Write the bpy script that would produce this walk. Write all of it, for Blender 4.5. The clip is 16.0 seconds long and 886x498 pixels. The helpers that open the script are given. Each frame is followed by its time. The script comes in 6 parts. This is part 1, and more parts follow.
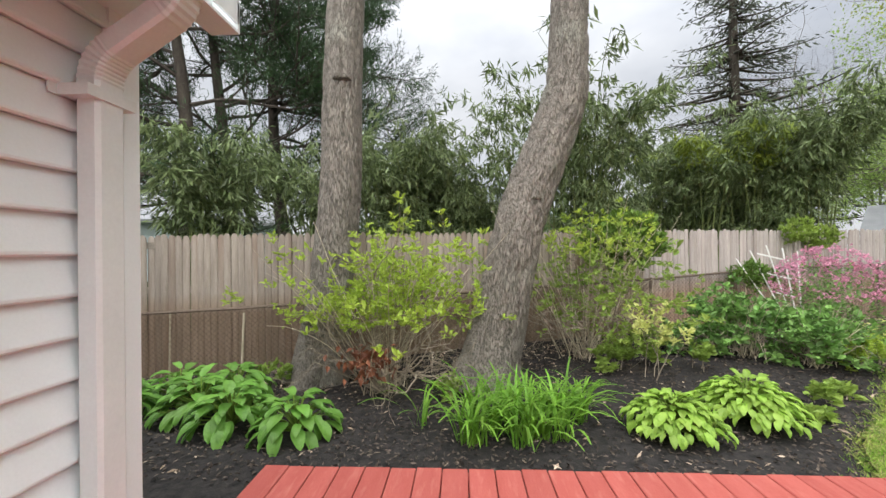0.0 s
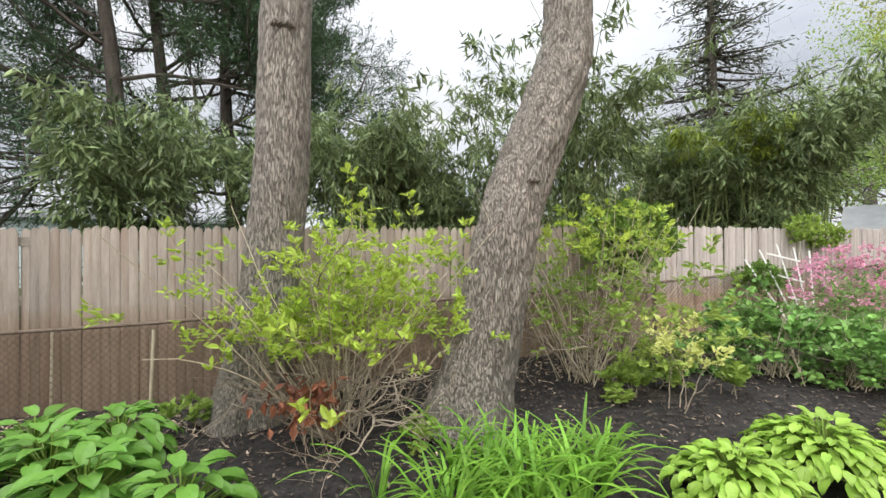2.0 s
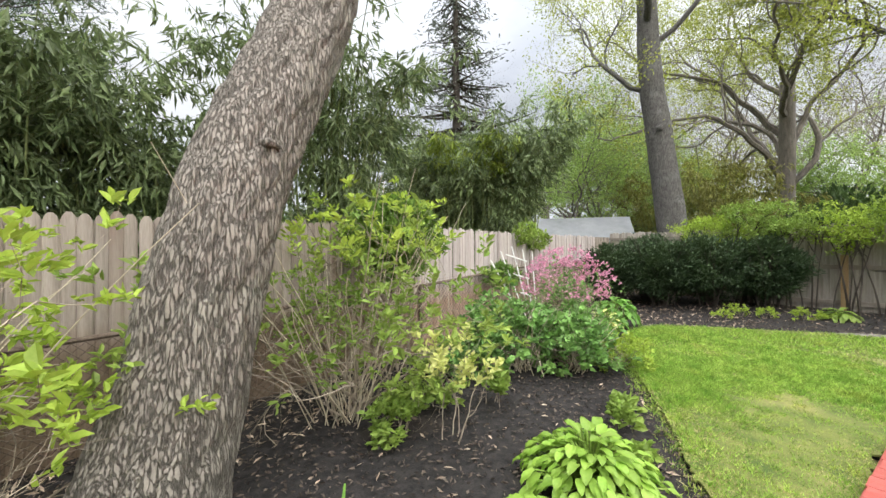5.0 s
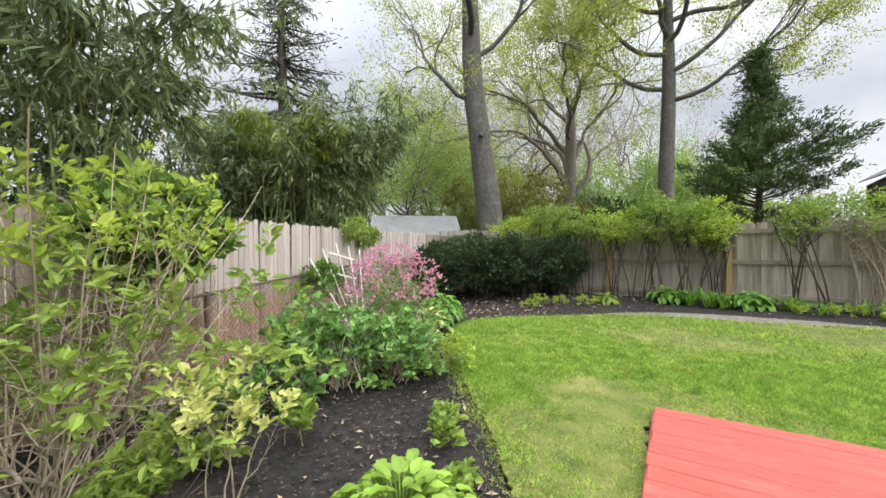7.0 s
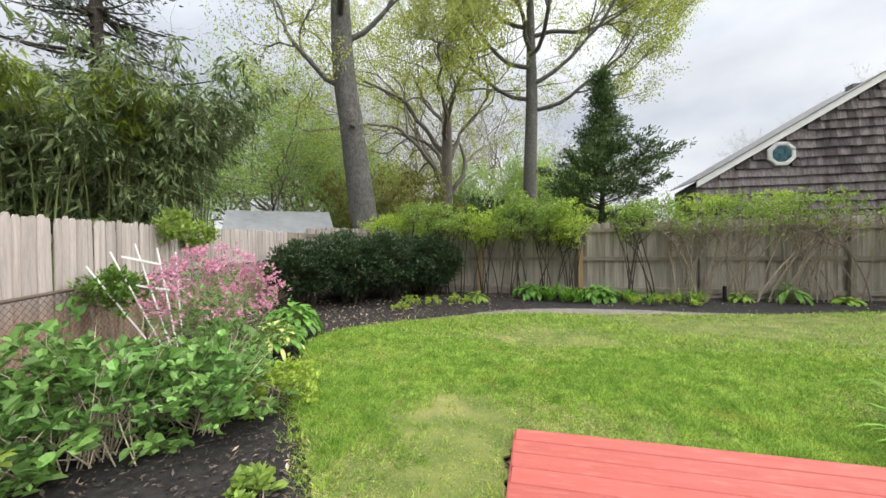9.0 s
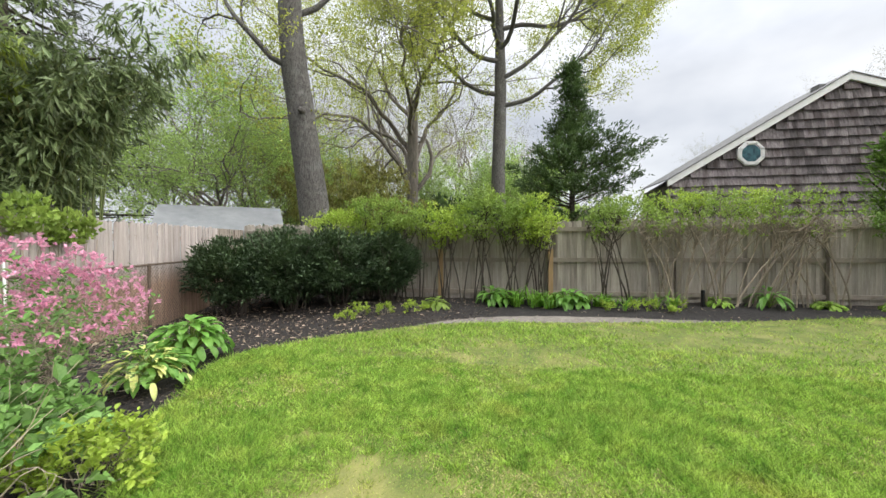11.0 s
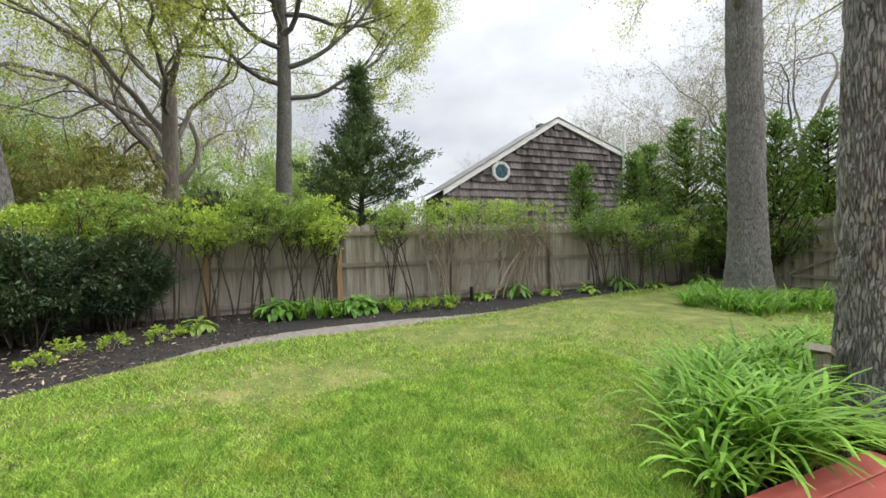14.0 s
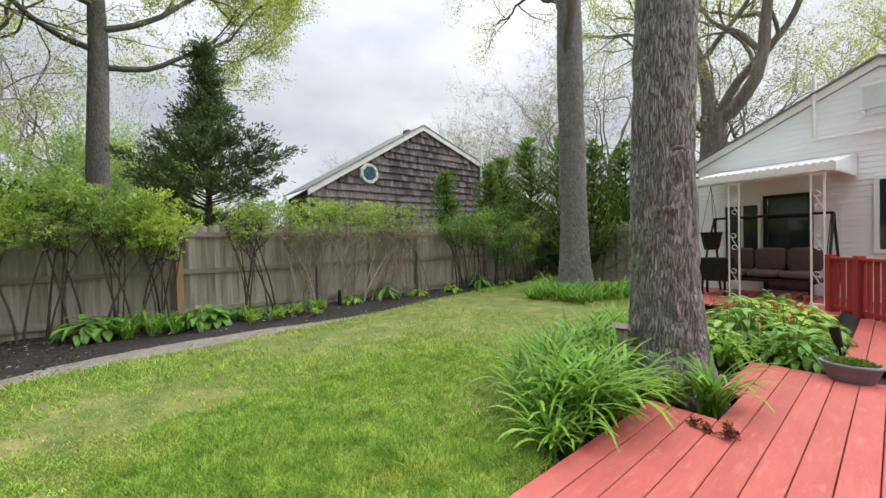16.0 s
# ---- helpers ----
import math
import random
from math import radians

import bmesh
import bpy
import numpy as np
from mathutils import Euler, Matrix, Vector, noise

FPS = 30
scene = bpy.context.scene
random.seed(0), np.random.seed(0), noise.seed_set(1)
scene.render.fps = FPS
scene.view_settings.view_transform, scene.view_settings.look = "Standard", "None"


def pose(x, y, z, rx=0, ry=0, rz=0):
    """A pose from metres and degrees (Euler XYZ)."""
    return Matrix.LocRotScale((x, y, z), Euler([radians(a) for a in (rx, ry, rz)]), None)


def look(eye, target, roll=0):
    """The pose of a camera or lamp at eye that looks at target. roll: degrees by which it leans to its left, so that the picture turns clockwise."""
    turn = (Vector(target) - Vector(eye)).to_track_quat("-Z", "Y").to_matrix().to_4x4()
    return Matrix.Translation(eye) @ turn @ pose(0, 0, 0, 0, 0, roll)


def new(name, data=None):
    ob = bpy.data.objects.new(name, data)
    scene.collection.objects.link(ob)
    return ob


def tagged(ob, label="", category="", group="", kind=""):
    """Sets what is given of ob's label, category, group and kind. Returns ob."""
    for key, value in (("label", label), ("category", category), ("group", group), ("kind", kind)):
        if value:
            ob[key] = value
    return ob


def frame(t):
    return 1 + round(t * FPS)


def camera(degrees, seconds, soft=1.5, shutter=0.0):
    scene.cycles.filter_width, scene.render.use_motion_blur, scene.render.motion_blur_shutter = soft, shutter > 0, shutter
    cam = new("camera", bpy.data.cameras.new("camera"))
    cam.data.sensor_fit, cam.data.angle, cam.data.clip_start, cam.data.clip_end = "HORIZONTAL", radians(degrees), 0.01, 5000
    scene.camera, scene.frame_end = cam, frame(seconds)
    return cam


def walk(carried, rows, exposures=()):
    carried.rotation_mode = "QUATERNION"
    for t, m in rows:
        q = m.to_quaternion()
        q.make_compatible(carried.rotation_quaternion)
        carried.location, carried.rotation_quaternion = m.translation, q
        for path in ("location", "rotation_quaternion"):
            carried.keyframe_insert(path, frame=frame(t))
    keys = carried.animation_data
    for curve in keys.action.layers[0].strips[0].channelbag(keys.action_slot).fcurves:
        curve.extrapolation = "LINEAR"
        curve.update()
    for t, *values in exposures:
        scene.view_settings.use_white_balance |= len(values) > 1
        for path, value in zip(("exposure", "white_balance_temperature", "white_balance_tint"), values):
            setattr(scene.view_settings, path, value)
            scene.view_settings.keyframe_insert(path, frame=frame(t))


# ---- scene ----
cam = camera(98.6, 16.0)
PATH = [
    (0, (0.189, -0.168, 1.31), (0.09, 1.829, 1.311), -0.5),
    (0.5, (0.093, 0.057, 1.315), (-0.007, 2.054, 1.316), -0.4),
    (1, (0.064, 0.273, 1.298), (-0.026, 2.271, 1.301), -0.4),
    (1.5, (0.124, 0.53, 1.294), (0.06, 2.529, 1.295), -0.4),
    (2, (0.187, 0.718, 1.279), (0.216, 2.718, 1.285), -0.4),
    (2.5, (0.231, 0.935, 1.272), (0.406, 2.928, 1.275), -0.3),
    (3, (0.267, 1.107, 1.282), (0.662, 3.067, 1.283), -0.3),
    (3.5, (0.349, 1.241, 1.277), (0.951, 3.148, 1.276), -0.4),
    (6, (0.746, 1.752, 1.285), (2.219, 3.106, 1.286), -0.2),
    (6.5, (0.894, 1.8, 1.268), (2.513, 2.975, 1.261), -0.3),
    (7, (1.065, 1.822, 1.275), (2.773, 2.863, 1.261), -0.3),
    (7.5, (1.199, 1.834, 1.274), (2.966, 2.772, 1.252), -0.3),
    (8, (1.405, 1.862, 1.287), (3.228, 2.684, 1.255), -0.4),
    (8.5, (1.578, 1.866, 1.311), (3.467, 2.522, 1.28), -0.4),
    (9, (1.749, 1.802, 1.301), (3.689, 2.287, 1.271), -0.6),
    (11.5, (2.909, 1.71, 1.253), (4.889, 1.991, 1.228), -0.4),
    (12, (2.99, 1.64, 1.291), (4.984, 1.8, 1.264), -0.6),
    (12.5, (3.039, 1.603, 1.31), (5.038, 1.551, 1.28), -0.7),
    (13, (3.054, 1.591, 1.316), (5.03, 1.282, 1.288), -0.9),
    (13.5, (3.053, 1.592, 1.316), (4.983, 1.069, 1.284), -0.9),
    (14, (3.072, 1.578, 1.323), (4.945, 0.88, 1.292), -1.2),
    (14.5, (3.062, 1.586, 1.319), (4.866, 0.723, 1.288), -1.3),
    (15, (3.056, 1.59, 1.317), (4.781, 0.579, 1.288), -1.3),
    (15.5, (3.046, 1.597, 1.313), (4.675, 0.436, 1.284), -1.1),
    (16, (3.052, 1.593, 1.315), (4.584, 0.308, 1.283), -1.3),
]
EXPOSURES = [(0.0, 0.45), (1.5, 0.62), (3.0, 0.74), (6.0, 0.72), (7.5, 0.66), (9.0, 0.62), (13.0, 0.68), (16.0, 0.5)]
walk(cam, [(t, look(eye, target, roll)) for t, eye, target, roll in PATH], EXPOSURES)

# ---- light: overcast spring sky with a weak, wide sun ----
SUN_ELEVATION, SUN_HEADING = 54, 176
world = bpy.data.worlds.new("sky")
scene.world = world
world.use_nodes = True
wn, wl = world.node_tree.nodes, world.node_tree.links
wn.clear()
w_out = wn.new("ShaderNodeOutputWorld")
w_bg = wn.new("ShaderNodeBackground")
w_sky = wn.new("ShaderNodeTexSky")
w_sky.sky_type, w_sky.sun_disc = "NISHITA", False
w_sky.sun_elevation, w_sky.sun_rotation = radians(SUN_ELEVATION), radians(SUN_HEADING)
w_co = wn.new("ShaderNodeTexCoord")
w_map = wn.new("ShaderNodeMapping")
w_map.inputs["Scale"].default_value = (1.6, 1.6, 3.4)
w_noise = wn.new("ShaderNodeTexNoise")
w_noise.inputs["Scale"].default_value, w_noise.inputs["Detail"].default_value = 1.5, 5
w_ramp = wn.new("ShaderNodeValToRGB")
w_ramp.color_ramp.elements[0].position, w_ramp.color_ramp.elements[1].position = 0.3, 0.72
w_ramp.color_ramp.elements[0].color = (5.2, 5.5, 6.1, 1)
w_ramp.color_ramp.elements[1].color = (9.2, 9.3, 9.5, 1)
w_mix = wn.new("ShaderNodeMix")
w_mix.data_type = "RGBA"
w_mix.inputs["Factor"].default_value = 0.88
wl.new(w_co.outputs["Generated"], w_map.inputs["Vector"])
wl.new(w_map.outputs["Vector"], w_noise.inputs["Vector"])
wl.new(w_noise.outputs["Fac"], w_ramp.inputs["Fac"])
wl.new(w_sky.outputs["Color"], w_mix.inputs["A"])
wl.new(w_ramp.outputs["Color"], w_mix.inputs["B"])
# an overcast sky grows brighter from the horizon to the zenith
w_sep, w_grad, w_mul = wn.new("ShaderNodeSeparateXYZ"), wn.new("ShaderNodeMapRange"), wn.new("ShaderNodeVectorMath")
w_grad.inputs["From Min"].default_value, w_grad.inputs["From Max"].default_value = 0.35, 1.0
w_grad.inputs["To Min"].default_value, w_grad.inputs["To Max"].default_value = 0.78, 2.1
w_mul.operation = "MULTIPLY"
wl.new(w_co.outputs["Generated"], w_sep.inputs["Vector"])
wl.new(w_sep.outputs["Z"], w_grad.inputs["Value"])
wl.new(w_mix.outputs["Result"], w_mul.inputs[0])
wl.new(w_grad.outputs["Result"], w_mul.inputs[1])
wl.new(w_mul.outputs["Vector"], w_bg.inputs["Color"])
w_bg.inputs["Strength"].default_value = 0.1
wl.new(w_bg.outputs["Background"], w_out.inputs["Surface"])

sun = new("sun", bpy.data.lights.new("sun", "SUN"))
sun.data.energy, sun.data.angle, sun.data.color = 4.8, radians(105), (1.0, 0.97, 0.92)
el, hd = radians(SUN_ELEVATION), radians(SUN_HEADING)
sun.matrix_world = look((math.sin(hd) * math.cos(el) * 50, math.cos(hd) * math.cos(el) * 50, math.sin(el) * 50), (0, 0, 0))

# ---- materials ----


def surf(name, c1, c2, scale=6.0, rough=0.85, bump=0.3, fine=70.0, rand="", amount=0.25, stretch=(1, 1, 1), thin=0.0,
         metal=0.0, spec=0.3, stain=None, stain_scale=1.2, stain_range=(0.55, 0.75)):
    """A surface with two scales of colour, a fine relief, wear and an even spread from piece to piece."""
    m = bpy.data.materials.new(name)
    m.use_nodes = True
    n, l = m.node_tree.nodes, m.node_tree.links
    n.clear()
    out, bsdf = n.new("ShaderNodeOutputMaterial"), n.new("ShaderNodeBsdfPrincipled")
    bsdf.inputs["Roughness"].default_value = rough
    bsdf.inputs["Metallic"].default_value = metal
    bsdf.inputs["Specular IOR Level"].default_value = spec
    co, mp = n.new("ShaderNodeTexCoord"), n.new("ShaderNodeMapping")
    mp.inputs["Scale"].default_value = stretch
    l.new(co.outputs["Object"], mp.inputs["Vector"])
    vec = mp.outputs["Vector"]
    info = None
    if rand == "object":
        info = n.new("ShaderNodeObjectInfo")
        mul = n.new("ShaderNodeMath")
        mul.operation = "MULTIPLY"
        mul.inputs[1].default_value = 57.0
        l.new(info.outputs["Random"], mul.inputs[0])
        add = n.new("ShaderNodeVectorMath")
        add.operation = "ADD"
        l.new(vec, add.inputs[0])
        l.new(mul.outputs[0], add.inputs[1])
        vec = add.outputs[0]
    big, small = n.new("ShaderNodeTexNoise"), n.new("ShaderNodeTexNoise")
    big.inputs["Scale"].default_value, big.inputs["Detail"].default_value = scale, 5
    small.inputs["Scale"].default_value, small.inputs["Detail"].default_value = fine, 3
    l.new(vec, big.inputs["Vector"])
    l.new(vec, small.inputs["Vector"])
    ramp = n.new("ShaderNodeValToRGB")
    ramp.color_ramp.elements[0].position, ramp.color_ramp.elements[1].position = 0.32, 0.68
    ramp.color_ramp.elements[0].color, ramp.color_ramp.elements[1].color = (*c1, 1), (*c2, 1)
    half = n.new("ShaderNodeMix")
    half.inputs["Factor"].default_value = 0.4
    l.new(big.outputs["Fac"], half.inputs["A"])
    l.new(small.outputs["Fac"], half.inputs["B"])
    l.new(half.outputs["Result"], ramp.inputs["Fac"])
    colour = ramp.outputs["Color"]
    if stain:
        st, sr, mx = n.new("ShaderNodeTexNoise"), n.new("ShaderNodeMapRange"), n.new("ShaderNodeMix")
        st.inputs["Scale"].default_value, st.inputs["Detail"].default_value = stain_scale, 6
        l.new(vec, st.inputs["Vector"])
        sr.inputs["From Min"].default_value, sr.inputs["From Max"].default_value = stain_range
        l.new(st.outputs["Fac"], sr.inputs["Value"])
        mx.data_type = "RGBA"
        l.new(sr.outputs["Result"], mx.inputs["Factor"])
        l.new(colour, mx.inputs["A"])
        mx.inputs["B"].default_value = (*stain, 1)
        colour = mx.outputs["Result"]
    if rand:
        hsv, rng = n.new("ShaderNodeHueSaturation"), n.new("ShaderNodeMapRange")
        rng.inputs["To Min"].default_value, rng.inputs["To Max"].default_value = 1 - amount, 1 + amount
        if rand == "object":
            l.new(info.outputs["Random"], rng.inputs["Value"])
        else:
            geo = n.new("ShaderNodeNewGeometry")
            l.new(geo.outputs["Random Per Island"], rng.inputs["Value"])
        l.new(rng.outputs["Result"], hsv.inputs["Value"])
        l.new(colour, hsv.inputs["Color"])
        colour = hsv.outputs["Color"]
    l.new(colour, bsdf.inputs["Base Color"])
    if bump:
        bp = n.new("ShaderNodeBump")
        bp.inputs["Strength"].default_value, bp.inputs["Distance"].default_value = bump, 0.01
        l.new(half.outputs["Result"], bp.inputs["Height"])
        l.new(bp.outputs["Normal"], bsdf.inputs["Normal"])
    if thin:
        tr, mix = n.new("ShaderNodeBsdfTranslucent"), n.new("ShaderNodeMixShader")
        mix.inputs["Fac"].default_value = thin
        l.new(colour, tr.inputs["Color"])
        l.new(bsdf.outputs["BSDF"], mix.inputs[1])
        l.new(tr.outputs["BSDF"], mix.inputs[2])
        l.new(mix.outputs["Shader"], out.inputs["Surface"])
    else:
        l.new(bsdf.outputs["BSDF"], out.inputs["Surface"])
    return m


def leafy(name, c1, c2, amount=0.3, thin=0.35, rough=0.5, scale=1.5, each="island"):
    return surf(name, c1, c2, scale=scale, rough=rough, bump=0.0, rand=each, amount=amount, thin=thin, spec=0.35)


MULCH = surf("mulch", (0.008, 0.008, 0.009), (0.045, 0.04, 0.038), 18, 0.95, 1.0, 110, stain=(0.09, 0.07, 0.055), stain_scale=0.8, stain_range=(0.62, 0.85))
SOIL = surf("far_ground", (0.03, 0.045, 0.015), (0.07, 0.09, 0.03), 2, 0.95, 0.5, 30)
TURF = surf("turf", (0.05, 0.09, 0.018), (0.20, 0.21, 0.06), 5.0, 0.95, 1.0, 60, stain=(0.30, 0.27, 0.11), stain_scale=2.1, stain_range=(0.52, 0.85))
GRASS = surf("grass_blades", (0.12, 0.28, 0.03), (0.47, 0.61, 0.13), 6.5, 0.6, 0.0, 30, "island", 0.6, thin=0.5, stain=(0.42, 0.45, 0.10), stain_scale=2.6, stain_range=(0.55, 0.85))
STRAW = surf("straw", (0.40, 0.37, 0.13), (0.60, 0.53, 0.28), 6, 0.8, 0.0, 20, "island", 0.35, thin=0.3)
GRAVEL = surf("gravel", (0.13, 0.115, 0.10), (0.27, 0.245, 0.22), 14, 0.95, 0.8, 160)
CHIP = surf("chips", (0.05, 0.04, 0.035), (0.10, 0.08, 0.065), 30, 0.95, 0.2, rand="island", amount=0.8)
LITTER = surf("litter", (0.20, 0.14, 0.10), (0.52, 0.43, 0.34), 20, 0.85, 0.1, rand="island", amount=0.6)
PICKET = surf("weathered_cedar", (0.255, 0.212, 0.18), (0.41, 0.357, 0.31), 9, 0.9, 0.5, 55, "object", 0.16, (3, 3, 0.25), stain=(0.25, 0.18, 0.14), stain_scale=1.5)


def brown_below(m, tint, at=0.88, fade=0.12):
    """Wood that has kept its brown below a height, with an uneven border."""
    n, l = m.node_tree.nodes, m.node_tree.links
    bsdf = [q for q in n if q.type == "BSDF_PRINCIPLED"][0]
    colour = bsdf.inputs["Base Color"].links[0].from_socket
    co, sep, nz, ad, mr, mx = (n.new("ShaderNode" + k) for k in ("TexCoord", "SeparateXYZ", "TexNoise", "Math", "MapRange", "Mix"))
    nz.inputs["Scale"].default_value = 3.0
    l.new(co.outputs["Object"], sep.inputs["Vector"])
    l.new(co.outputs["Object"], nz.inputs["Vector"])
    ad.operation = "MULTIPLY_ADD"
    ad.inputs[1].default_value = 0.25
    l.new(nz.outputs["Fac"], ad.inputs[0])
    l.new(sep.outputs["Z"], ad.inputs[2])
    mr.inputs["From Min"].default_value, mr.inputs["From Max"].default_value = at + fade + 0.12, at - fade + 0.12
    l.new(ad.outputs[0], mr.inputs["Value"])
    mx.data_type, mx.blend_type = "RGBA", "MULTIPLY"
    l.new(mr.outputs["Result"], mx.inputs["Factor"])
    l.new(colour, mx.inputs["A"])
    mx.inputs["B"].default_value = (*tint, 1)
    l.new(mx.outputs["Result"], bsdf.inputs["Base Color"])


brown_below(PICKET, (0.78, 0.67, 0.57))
PICKET_PALE = surf("silvered_cedar", (0.36, 0.315, 0.295), (0.54, 0.485, 0.46), 9, 0.9, 0.5, 55, "object", 0.14, (3, 3, 0.25), stain=(0.30, 0.24, 0.21), stain_scale=1.5)
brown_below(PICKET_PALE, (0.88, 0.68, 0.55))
PICKET_OLD = surf("old_grey_wood", (0.28, 0.25, 0.215), (0.49, 0.445, 0.39), 9, 0.92, 0.5, 55, "object", 0.22, (3, 3, 0.25), stain=(0.09, 0.075, 0.06), stain_scale=1.5)
RAILWOOD = surf("rail_wood", (0.22, 0.19, 0.16), (0.38, 0.335, 0.285), 9, 0.9, 0.4, 60, "object", 0.15, (1, 1, 1))
NEWPOST = surf("newer_post", (0.33, 0.22, 0.11), (0.45, 0.31, 0.17), 8, 0.85, 0.3, 60, "object", 0.1, (2, 2, 0.4))
RUST = surf("rusty_wire", (0.10, 0.07, 0.055), (0.21, 0.165, 0.13), 30, 0.7, 0.3, 120, metal=0.3)
RED = surf("red_deck_paint", (0.34, 0.072, 0.06), (0.42, 0.108, 0.092), 5, 0.62, 0.35, 75, "object", 0.07, (3, 0.6, 3), stain=(0.47, 0.165, 0.14), stain_scale=11, stain_range=(0.55, 0.85))
DARKRED = surf("red_rail_paint", (0.30, 0.035, 0.03), (0.40, 0.06, 0.05), 5, 0.6, 0.25, 70, "object", 0.08)
WHITE = surf("white_vinyl", (0.78, 0.82, 0.85), (0.84, 0.88, 0.91), 2.5, 0.5, 0.08, 90, "object", 0.02, (0.5, 0.5, 1))
PINKWHITE = surf("blush_vinyl", (0.70, 0.765, 0.79), (0.76, 0.825, 0.85), 2.5, 0.5, 0.1, 120, "object", 0.02)
TRIM = surf("trim_paint", (0.71, 0.77, 0.79), (0.77, 0.83, 0.85), 3, 0.45, 0.08, 90)
ALU = surf("painted_aluminium", (0.66, 0.71, 0.72), (0.74, 0.79, 0.80), 4, 0.38, 0.1, 80, metal=0.1)
IRON = surf("white_iron", (0.72, 0.72, 0.71), (0.82, 0.82, 0.81), 9, 0.45, 0.1, 60)
SHINGLE = surf("cedar_shingle", (0.06, 0.05, 0.052), (0.25, 0.22, 0.225), 5, 0.92, 0.5, 40, "object", 0.5, (4, 4, 0.5), stain=(0.05, 0.035, 0.032), stain_scale=0.9, stain_range=(0.5, 0.75))
ROOF = surf("asphalt_roof", (0.12, 0.12, 0.125), (0.22, 0.22, 0.23), 8, 0.95, 0.4, 120)
SHEDROOF = surf("pale_roof", (0.20, 0.21, 0.225), (0.30, 0.31, 0.33), 3, 0.9, 0.3, 60)
BLUEWALL = surf("pale_blue_siding", (0.42, 0.50, 0.52), (0.50, 0.58, 0.60), 3, 0.6, 0.1, 60, "object", 0.03)
# near-black colour that stands in for the shade of an unlit room
ROOM_SHADE = surf("room_shade_black", (0.010, 0.010, 0.012), (0.03, 0.03, 0.032), 3, 0.6, 0.0)
BLACKMETAL = surf("black_metal", (0.012, 0.012, 0.013), (0.03, 0.03, 0.03), 20, 0.4, 0.1, 80, metal=0.4)
CUSHION = surf("brown_cushion", (0.075, 0.048, 0.046), (0.12, 0.082, 0.077), 8, 0.9, 0.4, 140)
POTGREY = surf("grey_pot", (0.15, 0.18, 0.225), (0.23, 0.27, 0.325), 8, 0.6, 0.2, 80)
MOSS = surf("moss", (0.10, 0.20, 0.03), (0.22, 0.34, 0.06), 30, 0.95, 0.8, 120)
def bark_material(name, dark, light, lichen, ridges=36.0):
    """Bark in long plates: dark furrows between pale ridges, with a little lichen."""
    m = surf(name, tuple(0.6 * c for c in light), light, 10, 0.95, 0.0, 70, stain=lichen, stain_scale=2.2, stain_range=(0.56, 0.8))
    n, l = m.node_tree.nodes, m.node_tree.links
    bsdf = [q for q in n if q.type == "BSDF_PRINCIPLED"][0]
    colour = bsdf.inputs["Base Color"].links[0].from_socket
    co, mp = n.new("ShaderNodeTexCoord"), n.new("ShaderNodeMapping")
    mp.inputs["Scale"].default_value = (ridges, ridges, ridges * 0.15)
    l.new(co.outputs["Object"], mp.inputs["Vector"])
    warp, add = n.new("ShaderNodeTexNoise"), n.new("ShaderNodeVectorMath")
    warp.inputs["Scale"].default_value, warp.inputs["Detail"].default_value = 1.6, 4
    l.new(mp.outputs["Vector"], warp.inputs["Vector"])
    l.new(mp.outputs["Vector"], add.inputs[0])
    soft_warp = n.new("ShaderNodeVectorMath")
    soft_warp.operation = "SCALE"
    soft_warp.inputs["Scale"].default_value = 1.1
    l.new(warp.outputs["Color"], soft_warp.inputs[0])
    l.new(soft_warp.outputs[0], add.inputs[1])
    vor, rough_n, both, rmp, mix, bp = n.new("ShaderNodeTexVoronoi"), n.new("ShaderNodeTexNoise"), n.new("ShaderNodeMath"), n.new("ShaderNodeMapRange"), n.new("ShaderNodeMix"), n.new("ShaderNodeBump")
    vor.feature = "DISTANCE_TO_EDGE"
    vor.inputs["Scale"].default_value = 1.0
    l.new(add.outputs[0], vor.inputs["Vector"])
    rough_n.inputs["Scale"].default_value, rough_n.inputs["Detail"].default_value, rough_n.inputs["Roughness"].default_value = 2.2, 5, 0.7
    l.new(mp.outputs["Vector"], rough_n.inputs["Vector"])
    both.operation = "MULTIPLY_ADD"
    both.inputs[1].default_value = 0.85
    l.new(rough_n.outputs["Fac"], both.inputs[0])
    l.new(vor.outputs["Distance"], both.inputs[2])
    rmp.inputs["From Min"].default_value, rmp.inputs["From Max"].default_value = 0.28, 0.60
    l.new(both.outputs[0], rmp.inputs["Value"])
    mix.data_type = "RGBA"
    l.new(rmp.outputs["Result"], mix.inputs["Factor"])
    mix.inputs["A"].default_value = (*dark, 1)
    l.new(colour, mix.inputs["B"])
    l.new(mix.outputs["Result"], bsdf.inputs["Base Color"])
    bp.inputs["Strength"].default_value, bp.inputs["Distance"].default_value = 1.0, 0.02
    l.new(rmp.outputs["Result"], bp.inputs["Height"])
    l.new(bp.outputs["Normal"], bsdf.inputs["Normal"])
    return m


